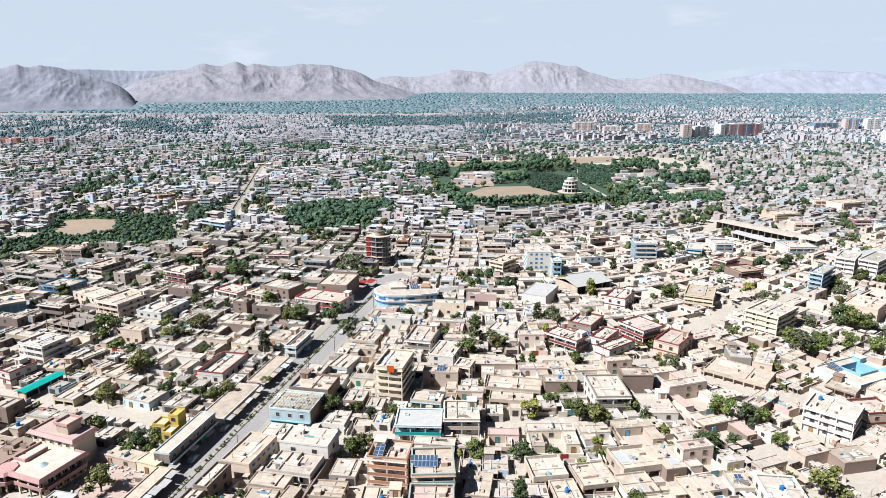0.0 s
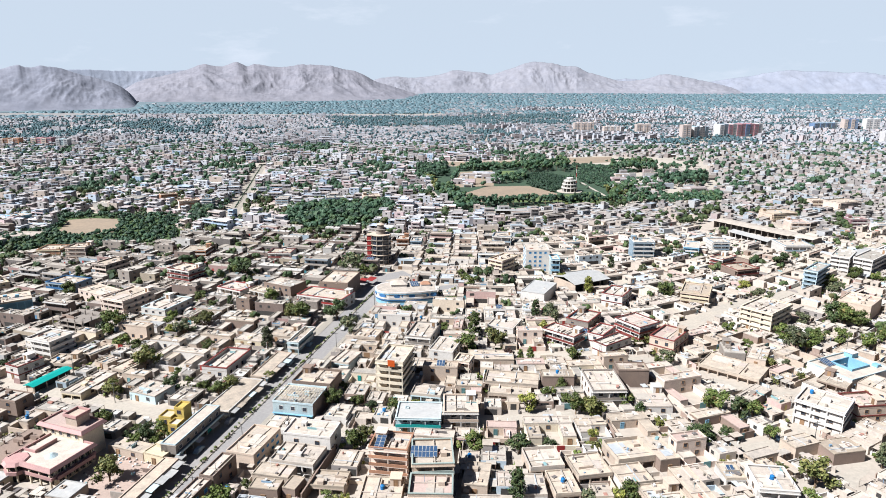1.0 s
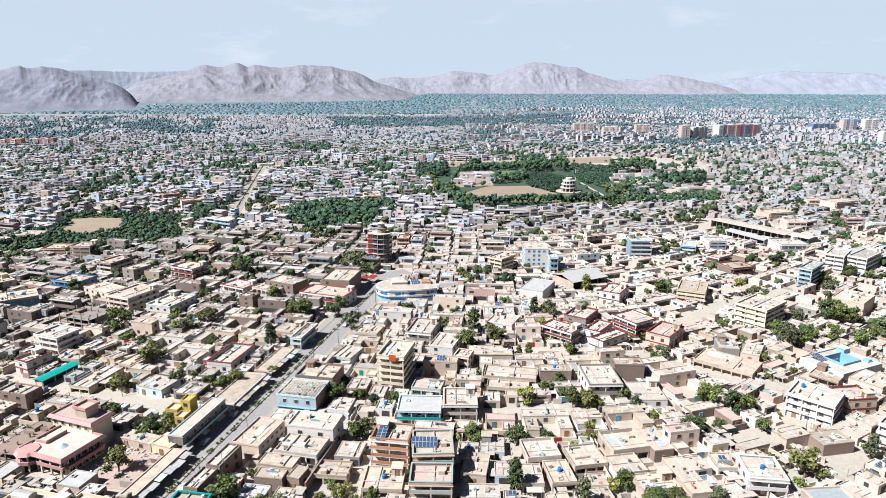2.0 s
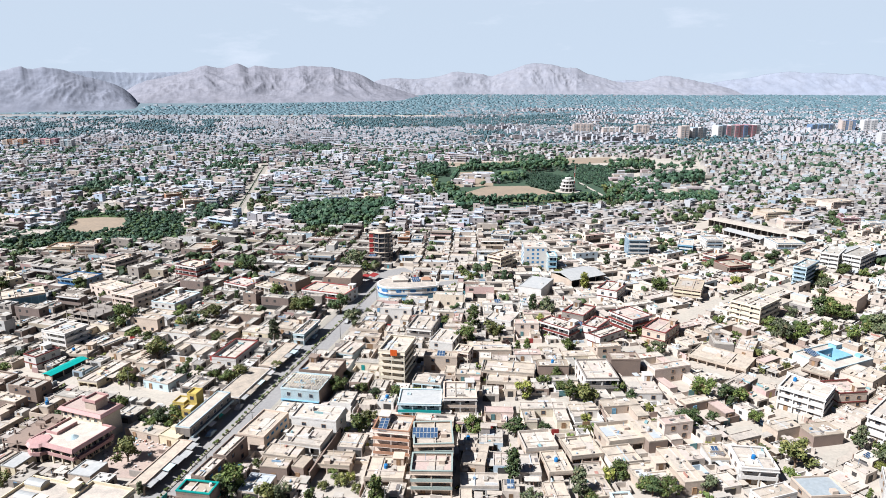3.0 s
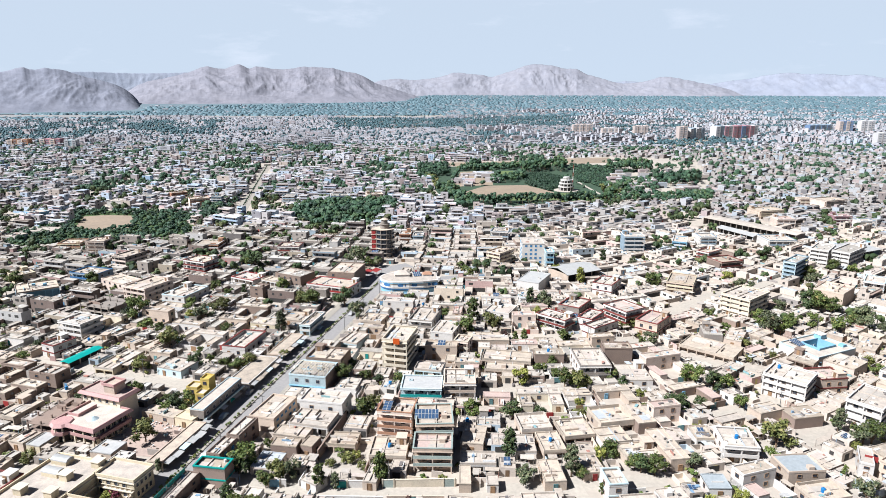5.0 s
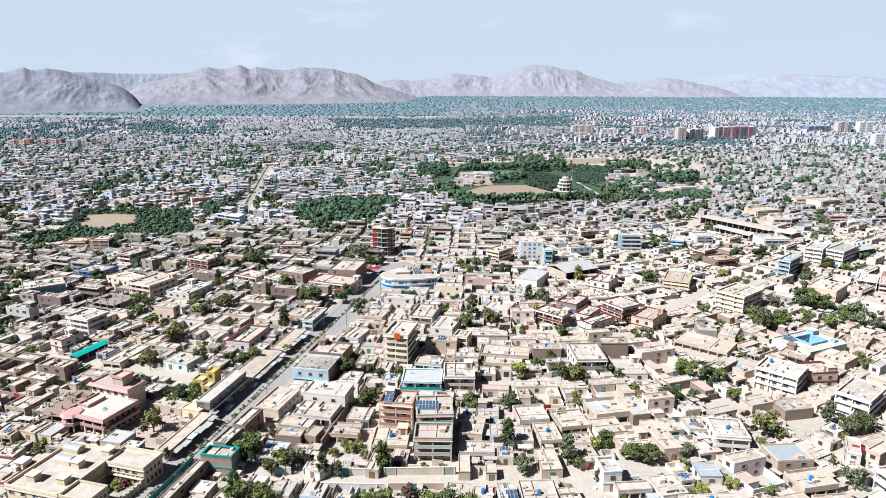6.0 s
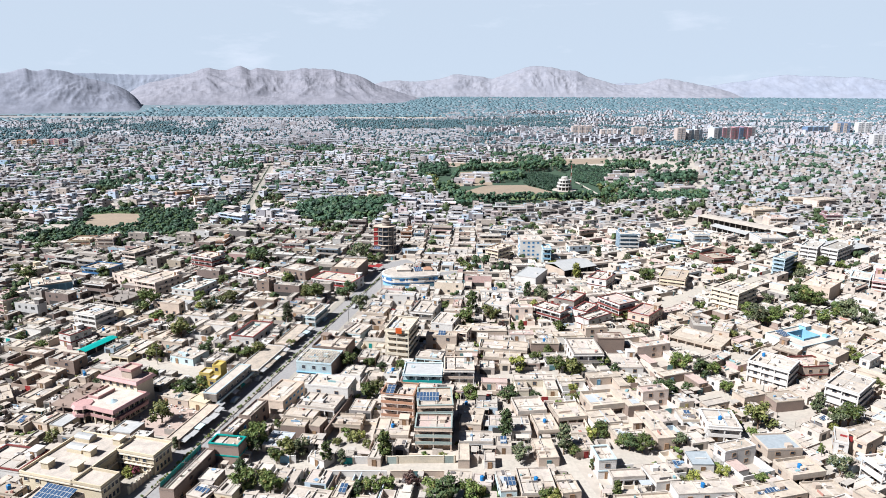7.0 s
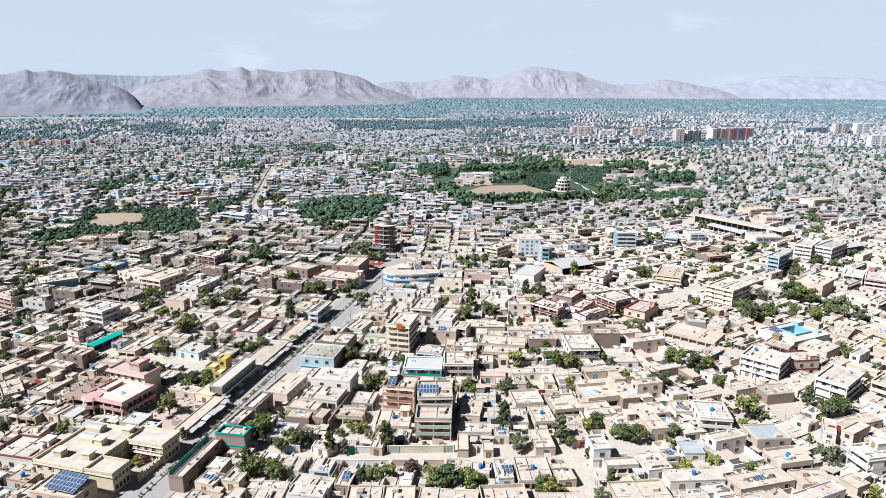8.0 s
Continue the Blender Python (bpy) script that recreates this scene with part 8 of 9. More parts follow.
for (x, y, rot, w, d) in placed:
    lot = OLD if x < mainroad(y) - 4 else NEAR
    if lot is OLD:
        w, d = w - 0.8, d - 0.8
    wall, roof = rnd.choice(WALLS if lot is NEAR else WALLS + ["brown", "grey", "brick", "brown", "grey"]), rnd.choice(ROOFS if lot is NEAR else ROOFS + ["roof_brown", "roof_grey"])
    big = w > 9
    near = houses_made < LIMIT_THINGS and big
    if big and not near and rnd.random() < (0.16 if lot is OLD else 0.09):
        # a walled garden
        c, s = math.cos(radians(rot)), math.sin(radians(rot))
        lot.g["wall"].join(Geo().ring(0, 0, -0.2, w, d, rnd.uniform(1.9, 2.4), 0.28, wave=0.15, rnd=rnd).moved(x, y, radians(rot)))
        for _ in range(rnd.randint(4, 7)):
            a, b, q = rnd.uniform(-0.38, 0.38) * w, rnd.uniform(-0.38, 0.38) * d, rnd.uniform(0.7, 1.35)
            blob_tree(GARDEN, rnd, x + c * a - s * b, y + s * a + c * b, 0, 2.7 * q, 5.6 * q, 80, 0.95)
        continue
    if big:
        # a plot: rooms at the back, a court in front, sometimes a side wing
        c, s = math.cos(radians(rot)), math.sin(radians(rot))
        hd = rnd.uniform(4.0, 5.6) if d > 11 else rnd.uniform(3.6, 4.6)
        n = rnd.choice((1, 1, 1, 1, 2))
        h = 2.8 * n + rnd.uniform(0.3, 0.8) + (0.6 if lot is OLD else 0.0)
        hy = (d - hd) / 2
        hx, hyy = x - s * hy, y + c * hy
        ww, wd = rnd.uniform(3.3, 4.6), (d - hd) * rnd.uniform(0.6, 0.97)
        first = rnd.choice((-1, 1))
        wings = [first, -first] if w > 11 and rnd.random() < 0.6 else [first]
        wx = first * (w / 2 - ww / 2)
        wy = d / 2 - hd - wd / 2
        if near:
            houses_made += 1
            building(hx, hyy, rot, w, hd, h, n, wall, None, roof, rnd.choice(["plain", "verandah", "plain", "front"]) if hd > 5 else "plain", seed=houses_made,
                     door=rnd.choice(["wood", "steel", "teal", "blue"]), stair=rnd.random() < 0.4, group="courtyard houses")
            yard(x, y, rot, w, d, wall, rnd)
            if rnd.random() < 0.55:
                a, b = rnd.uniform(-0.1, 0.35) * w * (1 if wx < 0 else -1), -d * 0.3
                tree(x + c * a - s * b, y + s * a + c * b, rnd.uniform(2.5, 5.5), rnd.choice("bbu"), rnd.choice(["green", "dark", "olive", "yellow"]))
            for side in wings:
                a, b = side * (w / 2 - ww / 2 - 0.1), wy - 0.1
                building(x + c * a - s * b, y + s * a + c * b, rot, ww - 0.3, wd - 0.3, rnd.uniform(2.7, 3.3), 1, wall, None, rnd.choice(ROOFS), "plain", stair=False, seed=houses_made, name="outbuilding",
                         label="low %s outbuilding in a walled yard" % wall, category="outbuilding", group="outbuildings", sides="r" if side < 0 else "f")
        else:
            mid_house(lot, rnd, hx, hyy, rot, w, hd, h, n)
            lot.g["wall"].join(Geo().ring(0, 0, -0.2, w, d, rnd.uniform(1.9, 2.5), 0.28, wave=0.15, rnd=rnd).moved(x, y, radians(rot)))
            for side in wings:
                a, b = side * (w / 2 - ww / 2 - 0.1), wy - 0.1
                mid_house(lot, rnd, x + c * a - s * b, y + s * a + c * b, rot, ww - 0.3, wd - 0.3, rnd.uniform(2.7, 3.3), 1)
            if rnd.random() < (0.8 if lot is OLD else 0.5):
                a, b = (0.25 if wx < 0 else -0.25) * w, -d * 0.28
                q = rnd.uniform(0.7, 1.35)
                blob_tree(GARDEN, rnd, x + c * a - s * b, y + s * a + c * b, 0, 2.7 * q, 5.4 * q, 80, 0.95)
            a, b = -w * 0.2, -d / 2 - 0.04
            lot.g["door"].box(x + c * a - s * b, y + s * a + c * b, 0, 2.4, 0.12, 2.1, radians(rot))
    else:
        if w > 4:
            mid_house(lot, rnd, x, y, rot, w, d, 2.5 + rnd.uniform(0, 0.6), 1)
        elif rnd.random() < 0.5:
            lot.g["wall"].join(Geo().ring(0, 0, -0.2, w, d, rnd.uniform(1.3, 2.3), 0.22, wave=0.2, rnd=rnd).moved(x, y, radians(rot)))
        else:
            mid_house(lot, rnd, x, y, rot, w, d, 2.0 + rnd.uniform(0, 0.5), 1)
# low garden and boundary walls across the yards
for k in range(7000):
    y = rnd.uniform(100, 420)
    x = rnd.uniform(-1, 1) * (0.74 * (y + 60) + 20)
    if abs(x - mainroad(y)) < 10 or not (GX0 < x < GX1 - 2):
        continue
    if grid[int((y - GY0) / CELL), int((x - GX0) / CELL)]:
        continue
    rot = heading(x, y) + rnd.choice((0, 90))
    (NEAR if x > mainroad(y) else OLD).g["wall"].box(x, y, -0.2, rnd.uniform(2.5, 7), 0.25, rnd.uniform(1.2, 2.3), radians(rot), bottom=False)
WORDS = {"wall": "dense flat-roofed houses of mud and plaster", "roof": "pale flat mud roofs of the houses", "dark": "near-black panels painted as windows and shaded open fronts of the houses", "door": "painted doors and gates of the houses"}
NEAR.emit("town_houses", WORDS)
OLD.emit("old_town_houses", {k: v.replace("dense", "dense shade-darkened") for k, v in WORDS.items()})
tagged(new("garden_trees", GARDEN.mesh("garden_trees", [LEAF["dark"], MAT["trunk"]])), "small green trees in the walled yards", "trees", kind="stuff")

# shrubs, vines and odds and ends in the yards
SHRUBS, YARDBITS, LEANTOS = {"olive": Geo(), "green": Geo(), "yellow": Geo()}, Geo(), Geo()
for k in range(14000):
    y = rnd.uniform(98, 400)
    x = rnd.uniform(-1, 1) * (0.74 * (y + 60) + 10)
    if abs(x - mainroad(y)) < 13 or not (GX0 < x < GX1 - 2):
        continue
    free = not grid[int((y - GY0) / CELL), int((x - GX0) / CELL)]
    if not free:
        continue
    q = rnd.random()
    if q < 0.5 and noise.noise(Vector((x / 14, y / 14, 1))) > 0.0:
        r = rnd.uniform(0.6, 1.5)
        blob_tree(SHRUBS[rnd.choice(("olive", "green", "green", "yellow"))], rnd, x, y, 0, r, r * rnd.uniform(1.2, 2.0), 31, 0.5)
    elif q < 0.58:
        # a shade roof on poles
        rz, a, b, z = radians(heading(x, y)) + rnd.choice((0, math.pi / 2)), rnd.uniform(1.8, 4.2), rnd.uniform(1.5, 2.6), rnd.uniform(2.0, 2.6)
        LEANTOS.box(x, y, z, a, b, 0.14, rz)
        for u, v in ((-1, -1), (1, -1), (1, 1), (-1, 1)):
            c, s = u * (a / 2 - 0.15), v * (b / 2 - 0.15)
            YARDBITS.box(x + c * math.cos(rz) - s * math.sin(rz), y + c * math.sin(rz) + s * math.cos(rz), -0.05, 0.12, 0.12, z + 0.05, rz, bottom=False)
    elif q > 0.62:
        rz = radians(heading(x, y)) + rnd.choice((0, math.pi / 2, rnd.uniform(0, 3)))
        YARDBITS.box(x, y, -0.05, rnd.uniform(0.4, 2.2), rnd.uniform(0.3, 1.3), rnd.uniform(0.15, 1.0), rz, bottom=False)
for k, geo in SHRUBS.items():
    tagged(new("yard_shrubs", geo.mesh("yard_shrubs", [LEAF[k], MAT["trunk"]])), {"olive": "olive-brown shrubs in the yards", "green": "green shrubs and vines in the yards", "yellow": "yellow-green shrubs in the yards"}[k], "shrubs", kind="stuff")

# rubble along the edge of the bare plot
for k in range(170):
    x, y = rnd.uniform(-109, -90), rnd.uniform(146, 166)
    if y > 160 or rnd.random() < 0.3:
        YARDBITS.box(x, y, -0.05, rnd.uniform(0.2, 1.1), rnd.uniform(0.2, 0.7), rnd.uniform(0.15, 0.8), rnd.uniform(0, 3), bottom=False)

# odds and ends on the roofs: bedsteads, crates, bricks, cloths, vents
clutter, ledges = Geo(), Geo()
for (x, y, rot, w, d, top) in ROOFTOPS:
    if w < 4 or d < 4:
        continue
    c, s = math.cos(radians(rot)), math.sin(radians(rot))
    if y < 330 and w * d > 34:
        # party ledges and newer layers of screed divide the roof
        a = rnd.uniform(-0.25, 0.25) * w
        ledges.box(x + c * a, y + s * a, top - 0.02, 0.24, d - 0.5, rnd.uniform(0.2, 0.5), radians(rot), bottom=False)
        if d > 7:
            b = rnd.uniform(-0.2, 0.2) * d
            ledges.box(x - s * b, y + c * b, top - 0.02, w - 0.5, 0.22, rnd.uniform(0.15, 0.4), radians(rot), bottom=False)
        for _ in range(2):
            e, f = rnd.uniform(0.25, 0.5) * w, rnd.uniform(0.25, 0.5) * d
            a, b = rnd.uniform(-0.5, 0.5) * (w - e - 0.6), rnd.uniform(-0.5, 0.5) * (d - f - 0.6)
            ledges.box(x + c * a - s * b, y + s * a + c * b, top - 0.02, e, f, rnd.uniform(0.06, 0.16), radians(rot), bottom=False)
    for _ in range(rnd.randint(3, 4 + int(w * d / 30))):
        a, b = rnd.uniform(-0.4, 0.4) * w, rnd.uniform(-0.4, 0.4) * d
        q = rnd.random()
        px, py, rz = x + c * a - s * b, y + s * a + c * b, radians(rot) + rnd.choice((0, math.pi / 2, rnd.uniform(0, 3)))
        if q < 0.35:
            clutter.box(px, py, top, rnd.uniform(0.3, 0.9), rnd.uniform(0.3, 0.8), rnd.uniform(0.2, 0.7), rz, bottom=False)
        elif q < 0.6:
            clutter.box(px, py, top, rnd.uniform(1.2, 2.2), rnd.uniform(0.6, 1.1), rnd.uniform(0.08, 0.45), rz, bottom=False)
        elif q < 0.8:
            clutter.box(px, py, top, rnd.uniform(1.5, 4.0), 0.16, rnd.uniform(0.3, 0.9), radians(rot) + rnd.choice((0, math.pi / 2)), bottom=False)
        elif q < 0.92:
            clutter.box(px, py, top, 0.09, 0.09, rnd.uniform(1.0, 2.6), 0, bottom=False)
        else:
            clutter.cyl(px, py, top, 0.4, 0.4, 0.8, 8)
CLUTTER = palette_mat("roof_odds_and_ends", [((0.26, 0.22, 0.18), 5), ((0.11, 0.095, 0.088), 4), ((0.40, 0.36, 0.315), 4), ((0.50, 0.49, 0.47), 3), ((0.13, 0.19, 0.25), 1), ((0.24, 0.12, 0.09), 1), ((0.14, 0.22, 0.22), 1)])
tagged(new("yard_clutter", YARDBITS.mesh("yard_clutter", [CLUTTER])), "crates, rubble and stacks lying in the yards", "clutter", kind="stuff")
tagged(new("roof_ledges", ledges.mesh("roof_ledges", [MIDMAT["roof"]])), "low party ledges and patches of screed on the roofs", "roofs", kind="stuff")
tagged(new("shade_roofs", LEANTOS.mesh("shade_roofs", [MIDMAT["roof"]])), "small pale shade roofs on poles in the yards", "roofs", kind="stuff")
tagged(new("roof_clutter", clutter.mesh("roof_clutter", [CLUTTER])), "crates, bedsteads, bricks and pipes lying on the roofs", "clutter", kind="stuff")

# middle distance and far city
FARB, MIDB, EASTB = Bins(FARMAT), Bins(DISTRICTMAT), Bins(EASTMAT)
rnd = random.Random(5)


def open_ground(x, y):
    """Places in the far city that are kept free of houses."""
    if any(inside(p, x, y) for p in GREEN):
        return True
    if abs(x - along(FAR_ROAD, y, 1)) < 11 and 520 < y < 900:
        return True
    return -1200 < x < 420 and abs(y - along(CANAL, x, 0)) < 14


def clump(x, y):
    """Where trees gather between the houses: above zero."""
    side = float(np.interp(x / (y + 200), [-0.8, -0.1, 0.15, 0.7], [0.06, 0.0, -0.17, -0.22]))
    return noise.noise(Vector((x / 70, y / 70, 4))) + 0.5 * noise.noise(Vector((x / 26, y / 26, 9))) + side


FARTAKEN = [t for t in TAKEN if t[1] > 420 and t[3] < 60]
y = 455.0
while y < 1150:
    step = 9.2 + (y - 455) * 0.004
    half = 0.76 * (y + 60) + 20
    x = -half
    while x < half:
        px, py = x + rnd.uniform(-2, 2), y + rnd.uniform(-2.5, 2.5)
        east = px > 0.05 * (py + 200)
        side = EASTB if east else MIDB
        x += step * rnd.uniform(0.85, 1.25)
        if open_ground(px, py) or any(abs(px - b[0]) < b[2] and abs(py - b[1]) < b[3] for b in BIGS):
            continue
        if py < 470 and GX0 < px < GX1 - 2 and grid[int((py - GY0) / CELL), int((px - GX0) / CELL)]:
            continue
        if any(abs(px - t[0]) < t[3] / 2 + 5 and abs(py - t[1]) < t[4] / 2 + 5 for t in FARTAKEN):
            continue
        if rnd.random() < 0.10 or clump(px, py) > 0.24:
            continue
        zone = noise.noise(Vector((px / 130, py / 130, 7)))
        rot = heading(px, py) + (10 if py > 600 else 0) + 8 * round(zone * 3) + rnd.uniform(-3, 3)
        n = rnd.choice((1, 1, 1, 1, 2, 2, 3)) if zone < 0.05 else rnd.choice((1, 1, 2, 2, 2, 3, 3))
        w, d = rnd.uniform(5, 10), rnd.uniform(4, 7)
        if east:
            n = rnd.choice((1, 1, 1, 1, 1, 1, 1, 1, 2, 2)) if zone < 0.3 else rnd.choice((1, 1, 1, 2, 2, 3))
        if rnd.random() < 0.10:
            w, d = rnd.uniform(11, 17), rnd.uniform(5, 7)
        mid_house(side, rnd, px, py, rot, w, d, 2.8 * n + 0.5, n, detail=py < 640 or n > 2)
        if rnd.random() < 0.55:
            c, s_ = math.cos(radians(rot)), math.sin(radians(rot))
            a, b = rnd.choice((-1, 1)) * (w / 2 - 1.7), -d / 2 - 2.6
            mid_house(side, rnd, px + c * a - s_ * b, py + s_ * a + c * b, rot, rnd.uniform(3, 4), rnd.uniform(4.5, 5.5), rnd.uniform(2.6, 3.3), 1, detail=False)
        if rnd.random() < 0.6 and py < 800:
            side.g["wall"].join(Geo().ring(0, 0, -0.2, w + rnd.uniform(0, 3), d + rnd.uniform(4, 7), rnd.uniform(1.8, 2.4), 0.28, wave=0.15, rnd=rnd).moved(px, py - 2.5, radians(rot)))
    y += step * 0.92
for k in range(40):
    a, b = rnd.uniform(-5, 72), rnd.uniform(690, 800)
    if inside(COURT, a, b):
        mid_house(MIDB, rnd, a, b, -8 + rnd.uniform(-4, 4), rnd.uniform(8, 18), rnd.uniform(5, 7), rnd.choice((3.2, 3.4, 6.0)), 1)
for k in range(110):
    a, b = rnd.uniform(159, 324), rnd.uniform(635, 833)
    if inside(PARK_HOUSES, a, b):
        mid_house(EASTB, rnd, a, b, rnd.uniform(-4, 10), rnd.uniform(6, 13), rnd.uniform(5, 7), rnd.choice((3.2, 3.4, 6.0)), 1)
for (a, b, w) in ((200, 775, 22), (186, 745, 16), (222, 722, 14), (196, 695, 12), (250, 672, 22), (33, 880, 26)):
    mid_house(MIDB, rnd, a, b, 6, w, 7, 4.2, 1)
MIDB.emit("district_houses", WORDS)
EASTB.emit("east_district_houses", WORDS)

for k in range(46000):
    r = math.sqrt(rnd.uniform(1150 ** 2, 3150 ** 2))
    az = rnd.uniform(-39, 39)
    x, y = polar(az, r)
    if rnd.random() < grove(az, r) or any(abs(x - b[0]) < b[2] and abs(y - b[1]) < b[3] for b in BIGS):
        continue
    if az < -1 and r > 2200 and y > np.interp(x, [-1700, -1582, -63], [2193, 2196, 2292]) - 12:
        continue
    zone = noise.noise(Vector((x / 210, y / 210, 3)))
    if noise.noise(Vector((x / 120, y / 170, 12))) > 0.3:
        continue
    n = rnd.choice((1, 1, 1, 1, 1, 1, 1, 2)) if zone < 0.2 else rnd.choice((1, 1, 1, 2, 2, 3, 4))
    w, d = rnd.uniform(6, 13), rnd.uniform(5, 8)
    if rnd.random() < 0.12:
        w *= 2.0
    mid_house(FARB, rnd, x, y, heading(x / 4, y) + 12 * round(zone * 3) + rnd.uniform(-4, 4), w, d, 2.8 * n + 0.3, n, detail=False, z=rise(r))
for k in range(11000):
    r = rnd.uniform(2450, 4500)
    az = rnd.uniform(-36, 39)
    if az < 0 and r > (3000 if az < -26 else 3300) or rnd.random() < 0.55 and az < 0 or r < 3000 and az > 0:
        continue
    if az < -1 and r < np.interp(az, [-39, -35, -24, -10, -1], [3200, 3050, 2690, 2440, 2400]):
        continue
    x, y = polar(az, r)
    if noise.noise(Vector((az * 0.8, r / 110, 3))) > -0.08:
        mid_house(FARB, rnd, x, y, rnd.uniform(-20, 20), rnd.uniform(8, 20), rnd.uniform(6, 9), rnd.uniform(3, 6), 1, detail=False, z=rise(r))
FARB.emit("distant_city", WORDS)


# ---- tanks and panels on ordinary roofs ----
def roof_near(x, y):
    """The roof under a plan point, or the nearest one: a place on it, its turn and its height."""
    best = min((r for r in ROOFTOPS if r[3] > 4 and r[4] > 4), key=lambda r: math.hypot(r[0] - x, r[1] - y))
    for r in ROOFTOPS:
        c, s = math.cos(radians(r[2])), math.sin(radians(r[2]))
        u, v = (x - r[0]) * c + (y - r[1]) * s, -(x - r[0]) * s + (y - r[1]) * c
        if abs(u) < r[3] / 2 - 1.2 and abs(v) < r[4] / 2 - 1.2:
            return x, y, r[2], r[5]
    return best[0], best[1], best[2], best[5]


for (sx_, sy_, nx, ny, tilt) in ((86.7, 118.8, 9, 1, 12), (54.3, 260.0, 4, 2, 22), (14.6, 117.9, 3, 2, 10), (-67.7, 110.8, 4, 1, 10), (20.7, 140.8, 2, 2, 12), (65.8, 135.6, 2, 1, 12), (-34.9, 113.9, 2, 2, 12),
                                 (-142.8, 154.2, 2, 2, 15), (74.5, 154.0, 2, 2, 15), (-10.5, 223.5, 3, 2, 15), (120.4, 156.0, 3, 1, 15), (-58.8, 375.9, 4, 2, 15), (17.9, 297.5, 3, 2, 15), (131.2, 136.2, 2, 2, 12)):
    x, y, r, z = roof_near(sx_, sy_)
    solar(x, y, r, nx, ny, z - 0.05, tilt)
for (tx, ty) in ((1.2, 164.6), (-25.7, 181.9), (143.9, 207.4), (4.1, 120.3), (20.4, 126.9), (70.0, 123.8), (100.4, 131.0), (-122.6, 114.6), (-42.1, 186.0), (63.3, 163.5), (89.9, 144.6), (32.5, 152.2), (-58.2, 148.3), (-29.3, 142.7), (-142.6, 182.7), (-160.5, 228.8), (38.6, 211.6), (8.6, 258.4), (93.2, 234.5), (148.5, 267.5), (-20.5, 275.6), (-105.3, 251.0), (57.1, 300.3), (119.5, 196.1)):
    x, y, r, z = roof_near(tx, ty)
    water_tank(x, y, z - 0.1, "tankblue" if (int(tx) % 3) else "sheet")


# ---- far trees, joined masses ----
rnd = random.Random(21)
WOODS = {"park": Geo(), "dark": Geo(), "green": Geo(), "yellow": Geo()}
WOODLEAF = {"park": "park", "dark": "district", "green": "parkgreen", "yellow": "olive"}
# zones of trees: outline, height, crown radius, spacing, leaves
PARK_WEST = [
    ([(-58, 855), (-18, 890), (-12, 786), (-34, 744)], 9, 4.6, 6.4, ["dark", "park"]),
    ([(-12, 786), (8, 798), (10, 722), (-8, 712)], 10, 4.6, 7.5, ["dark", "dark", "park"]),
    ([(-1, 870), (87, 887), (83, 842), (-1, 821)], 8, 4.4, 6.6, ["dark", "green", "dark"]),
    ([(16, 864), (30, 871), (29, 828), (15, 821)], 15, 4.2, 7, ["dark"]),
    ([(-43, 775), (-35, 775), (-16, 657), (-24, 657)], 8, 3.8, 5.5, ["yellow", "yellow", "green"]),
    ([(-21, 669), (-11, 699), (14, 582), (16, 546), (0, 546)], 10, 4.4, 6.6, ["green", "dark", "dark"]),
]
PARK_MIDDLE = [
    ([(15, 590), (144, 608), (140, 592), (14, 570)], 11, 3.4, 5.2, ["park", "dark"]),
    ([(101, 607), (150, 623), (143, 589), (97, 575)], 4, 2.6, 4.6, ["yellow", "green", "green"]),
    ([(82, 867), (152, 889), (140, 814), (107, 819), (78, 779)], 17, 4.8, 7.2, ["green", "green", "dark"]),
    ([(42, 757), (63, 778), (81, 779), (76, 729), (40, 709)], 10, 4.6, 7.5, ["dark", "green", "dark"]),
]
PARK_EAST = [
    ([(202, 852), (266, 868), (258, 824), (194, 805)], 17, 5.0, 7.2, ["dark", "green", "dark"]),
    ([(234, 754), (297, 766), (270, 692), (232, 690), (223, 716)], 14, 5.0, 7.2, ["dark", "dark", "park"]),
    ([(158, 688), (201, 734), (234, 754), (212, 658), (176, 634), (153, 637)], 8, 4.4, 9, ["dark", "dark", "green"]),
    ([(152, 656), (178, 664), (164, 613), (146, 612)], 13, 4.6, 7, ["green", "yellow", "green"]),
    ([(136, 612), (259, 637), (244, 596), (159, 587), (132, 592)], 9, 4.4, 6.6, ["green", "dark", "dark"]),
    ([(278, 881), (340, 910), (317, 845), (263, 831)], 8, 4.4, 12, ["dark"]),
    ([(310, 737), (338, 758), (313, 681), (287, 680)], 9, 4.4, 9, ["dark", "green"]),
]
ORCHARDS = [
    (PLANTATIONS[0], 3.0, 2.8, 4.2, ["park"]),
    (PLANTATIONS[1], 3.0, 2.8, 4.2, ["park", "park", "dark"]),
    (ORCHARD, 4.0, 2.7, 5.0, ["park", "dark", "dark", "green"]),
    (SIDE_GROVE, 8.5, 4.6, 6.4, ["dark", "green", "park"]),
    (GROVE, 7.5, 4.6, 6.4, ["dark", "park", "green", "dark"]),
]
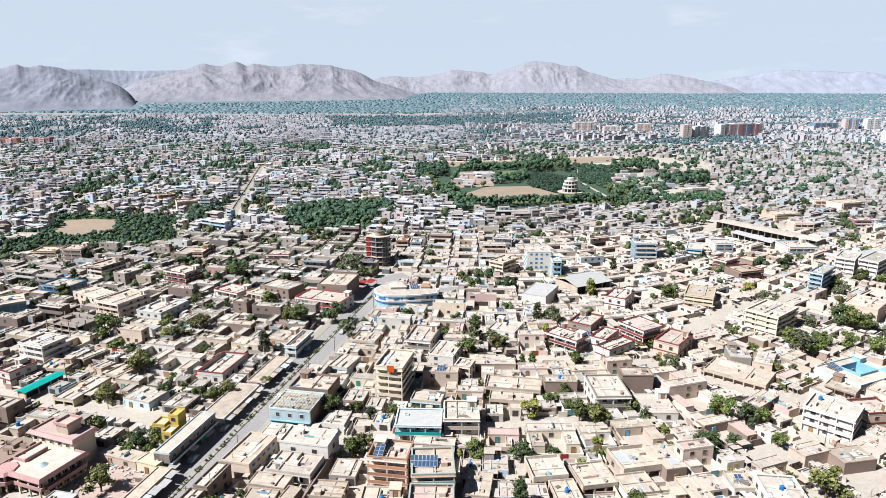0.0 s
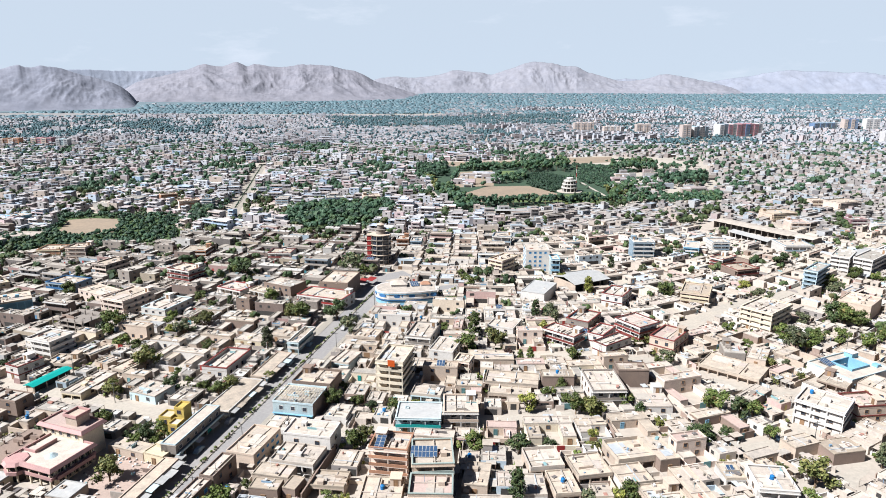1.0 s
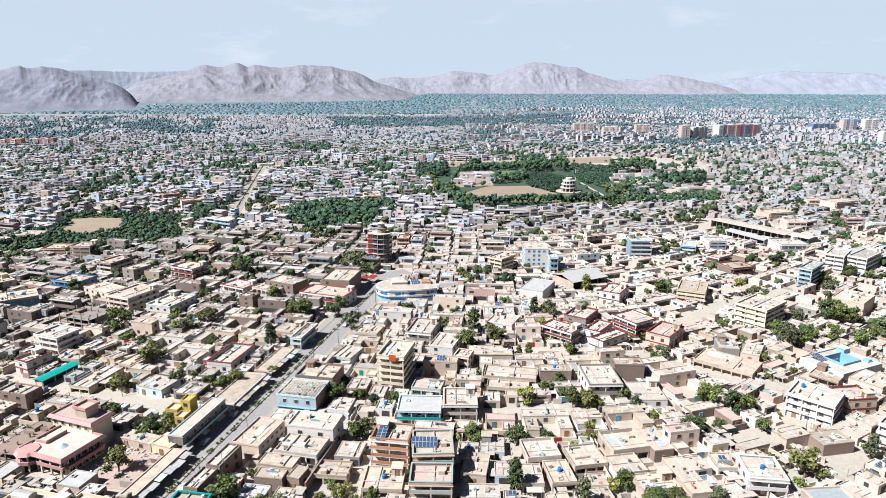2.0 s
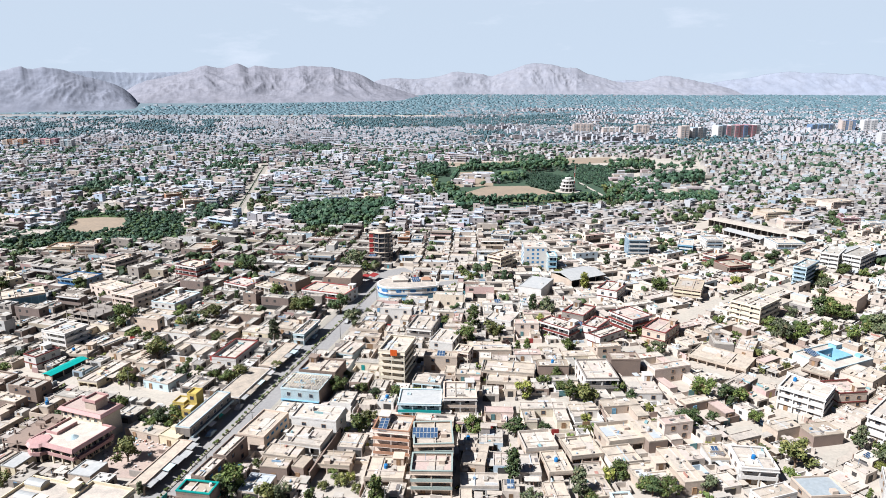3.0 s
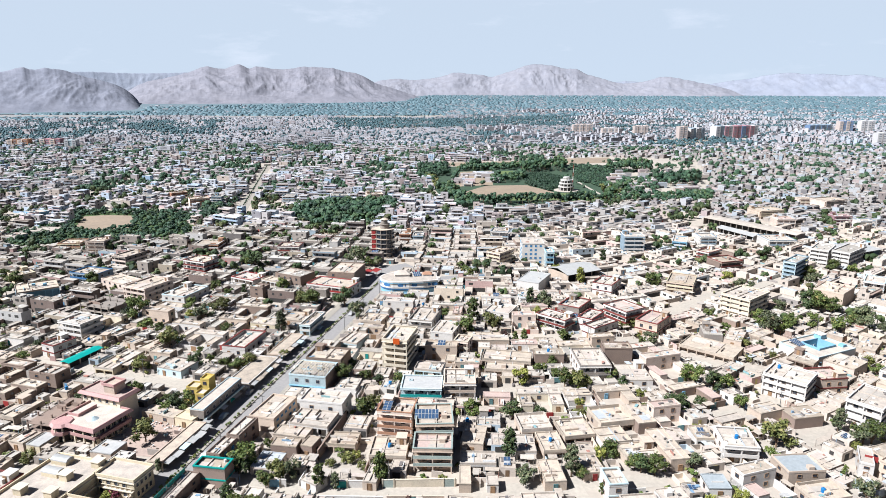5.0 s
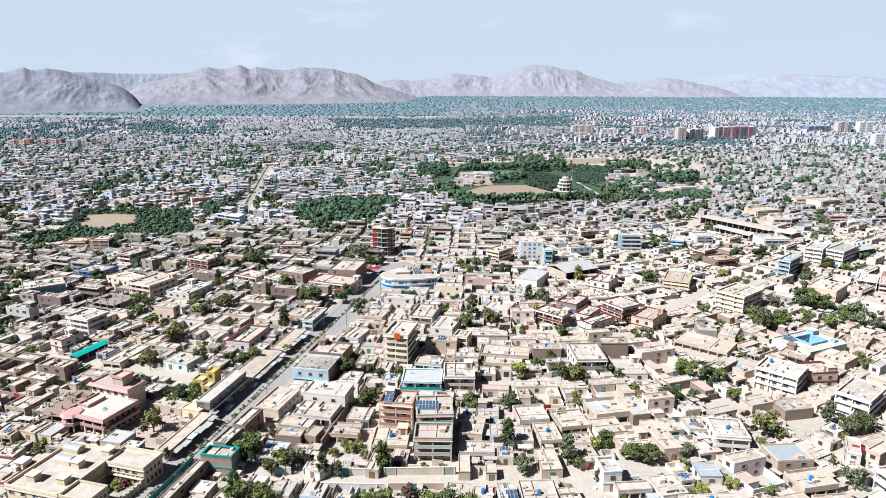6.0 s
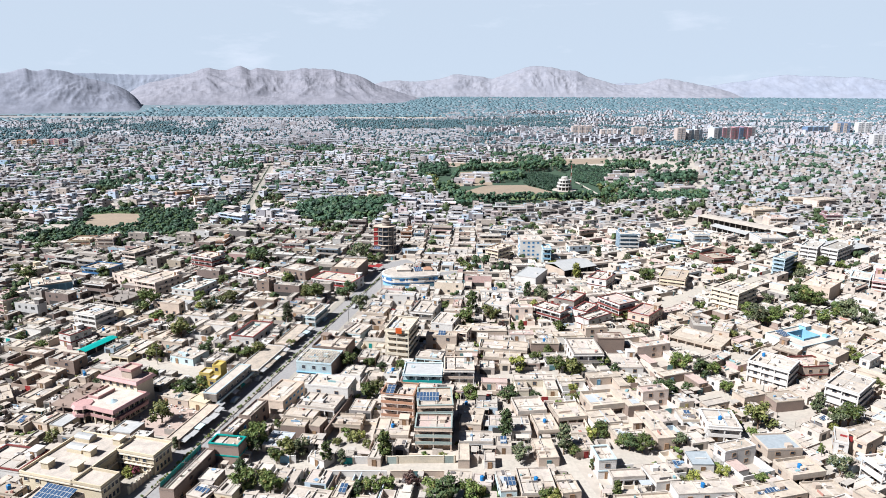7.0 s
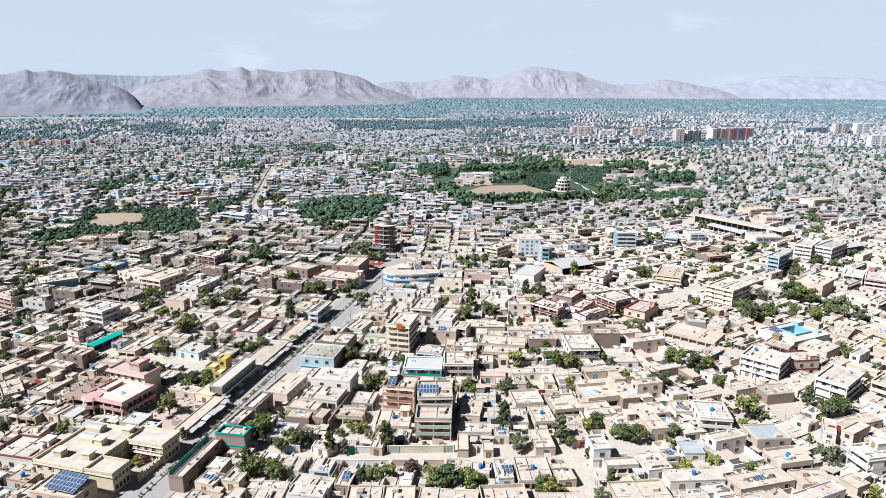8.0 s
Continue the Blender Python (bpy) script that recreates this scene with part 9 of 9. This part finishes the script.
for poly, hh, rr, step, kinds in PARK_WEST + PARK_MIDDLE + PARK_EAST + ORCHARDS:
    xs, ys = [p[0] for p in poly], [p[1] for p in poly]
    y = min(ys)
    while y < max(ys):
        x = min(xs)
        while x < max(xs):
            px, py = x + rnd.uniform(-0.25, 0.25) * step, y + rnd.uniform(-0.25, 0.25) * step
            if inside(poly, px, py) and not any(inside(f, px, py) for f in FIELDS) and rnd.random() < 0.9 and math.hypot(px - 116, py - 664) > 16:
                k = rnd.uniform(0.7, 1.3)
                blob_tree(WOODS[rnd.choice(kinds)], rnd, px, py, 0, rr * k, hh * k, 38 if hh < 5 else 58, 1.5 if hh < 5 else 1.9)
            x += step
        y += step
for k in range(90):
    px, py = rnd.uniform(-40, 340), rnd.uniform(560, 950)
    if inside(PARK, px, py) and not any(inside(f, px, py) for f in FIELDS + PLANTATIONS):
        blob_tree(WOODS["dark"], rnd, px, py, 0, rnd.uniform(2, 4.2), rnd.uniform(4, 8), 60, 1.9)
for k, geo in WOODS.items():
    tagged(new("park_trees", geo.mesh("park_trees", [LEAF[WOODLEAF[k]], MAT["trunk"]])), {"park": "dense dark green orchard and park trees", "dark": "deep green trees of park and orchards", "green": "lighter green tall park trees", "yellow": "yellow-green trees along the park lane"}[k], "trees", kind="stuff")


scatter, district = Geo(), Geo()
for k in range(17000):
    y = math.sqrt(rnd.uniform(330 ** 2, 1180 ** 2))
    x = rnd.uniform(-1, 1) * (0.76 * (y + 60) + 15)
    c = clump(x, y)
    if c < 0.22 and rnd.random() > (0.36 if c < 0 else 0.5) * (1.0 if x < 60 else 0.42):
        continue
    if y < 480 and grid[int((y - GY0) / CELL), int((min(max(x, GX0), GX1 - 2) - GX0) / CELL)]:
        continue
    if abs(x - along(FAR_ROAD, y, 1)) < 9 and 520 < y < 900:
        continue
    if -1200 < x < 420 and abs(y - along(CANAL, x, 0)) < 12:
        continue
    if any(abs(x - t[0]) < t[3] / 2 + 4 and -t[4] / 2 - 14 < y - t[1] < t[4] / 2 + 4 for t in FARTAKEN):
        continue
    if any(inside(f, x, y) for f in FIELDS) or any(inside(f, x, y) for f in GREEN):
        continue
    q = rnd.uniform(0.6, 1.45)
    blob_tree(scatter if y < 640 else district, rnd, x, y, 0, 3.6 * q, 6.6 * q, 32 if y < 700 else 22, 2.0 if y < 700 else 2.6)
tagged(new("town_trees", scatter.mesh("town_trees", [LEAF["dark"], MAT["trunk"]])), "clumps of green trees between the houses", "trees", kind="stuff")
tagged(new("district_trees", district.mesh("district_trees", [LEAF["district"], MAT["trunk"]])), "clumps of trees among the farther houses, green tinted bluer for haze", "trees", kind="stuff")

distant, rim = Geo(), Geo()
for k in range(80000):
    r = math.sqrt(rnd.uniform(1150 ** 2, 4750 ** 2))
    az = rnd.uniform(-39, 39)
    x, y = polar(az, r)
    keep = grove(az, r)
    if az < 6 and -12 < y - np.interp(x, [-1700, -1582, -63, -44, 222], [2193, 2196, 2292, 2271, 2350]) < np.interp(x, [-1900, -1100, -60, 260], [290, 175, 95, 90]):
        continue
    if r > np.interp(az, [-39, -26.5, -26, -15, -5, -2], [3010, 3010, 3210, 3310, 3480, 4750]):
        continue
    if keep < 0.5:
        keep = 0.8 if noise.noise(Vector((x / 120, y / 170, 12))) > 0.3 else (0.36 if az < 4 else 0.24)
    if rnd.random() > keep:
        continue
    q = rnd.uniform(0.6, 1.3)
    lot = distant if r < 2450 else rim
    if keep >= 0.6 and r < 2450:
        # closed belts: crowns that touch
        for _ in range(3):
            blob_tree(lot, rnd, x + rnd.uniform(-14, 14), y + rnd.uniform(-12, 12), rise(r), 5.4 * q, 6.5 * q * rnd.uniform(0.7, 1.2), 7, 3.0)
    elif r >= 2450:
        if rnd.random() < 0.56:
            canopy(lot, rnd, x, y, rise(r), 11.5 * q, rnd.uniform(4.0, 8.0))
    else:
        blob_tree(lot, rnd, x, y, rise(r), 4.6 * q, 7.0 * q, 11 if r < 1700 else 7, 3.0 * q)
tagged(new("distant_trees", distant.mesh("distant_trees", [LEAF["far"], MAT["trunk"]], True)), "distant tree belts across the plain, green tinted blue for haze", "trees", kind="stuff")
tagged(new("distant_trees", rim.mesh("distant_trees", [LEAF["rim"], MAT["trunk"]], True)), "woods at the far rim of the plain, paled and blued with painted haze", "trees", kind="stuff")

# the hedge and the dark trees of the straight road
avenue = Geo()
for y in np.arange(532, 880, 3.2):
    blob_tree(avenue, rnd, along(FAR_ROAD, y, 1), float(y), 0, rnd.uniform(0.6, 1.1), rnd.uniform(1.2, 2.2), 22, 0.8)
for y in np.arange(540, 860, 5.0):
    if rnd.random() < 0.75:
        q = rnd.uniform(0.6, 1.2)
        blob_tree(avenue, rnd, along(FAR_ROAD, y, 1) - rnd.uniform(8.5, 14), float(y), 0, 3.2 * q, 7.5 * q, 34, 1.8)
tagged(new("avenue_trees", avenue.mesh("avenue_trees", [LEAF["district"], MAT["trunk"]])), "hedge and dark trees along a straight road", "trees", kind="stuff")
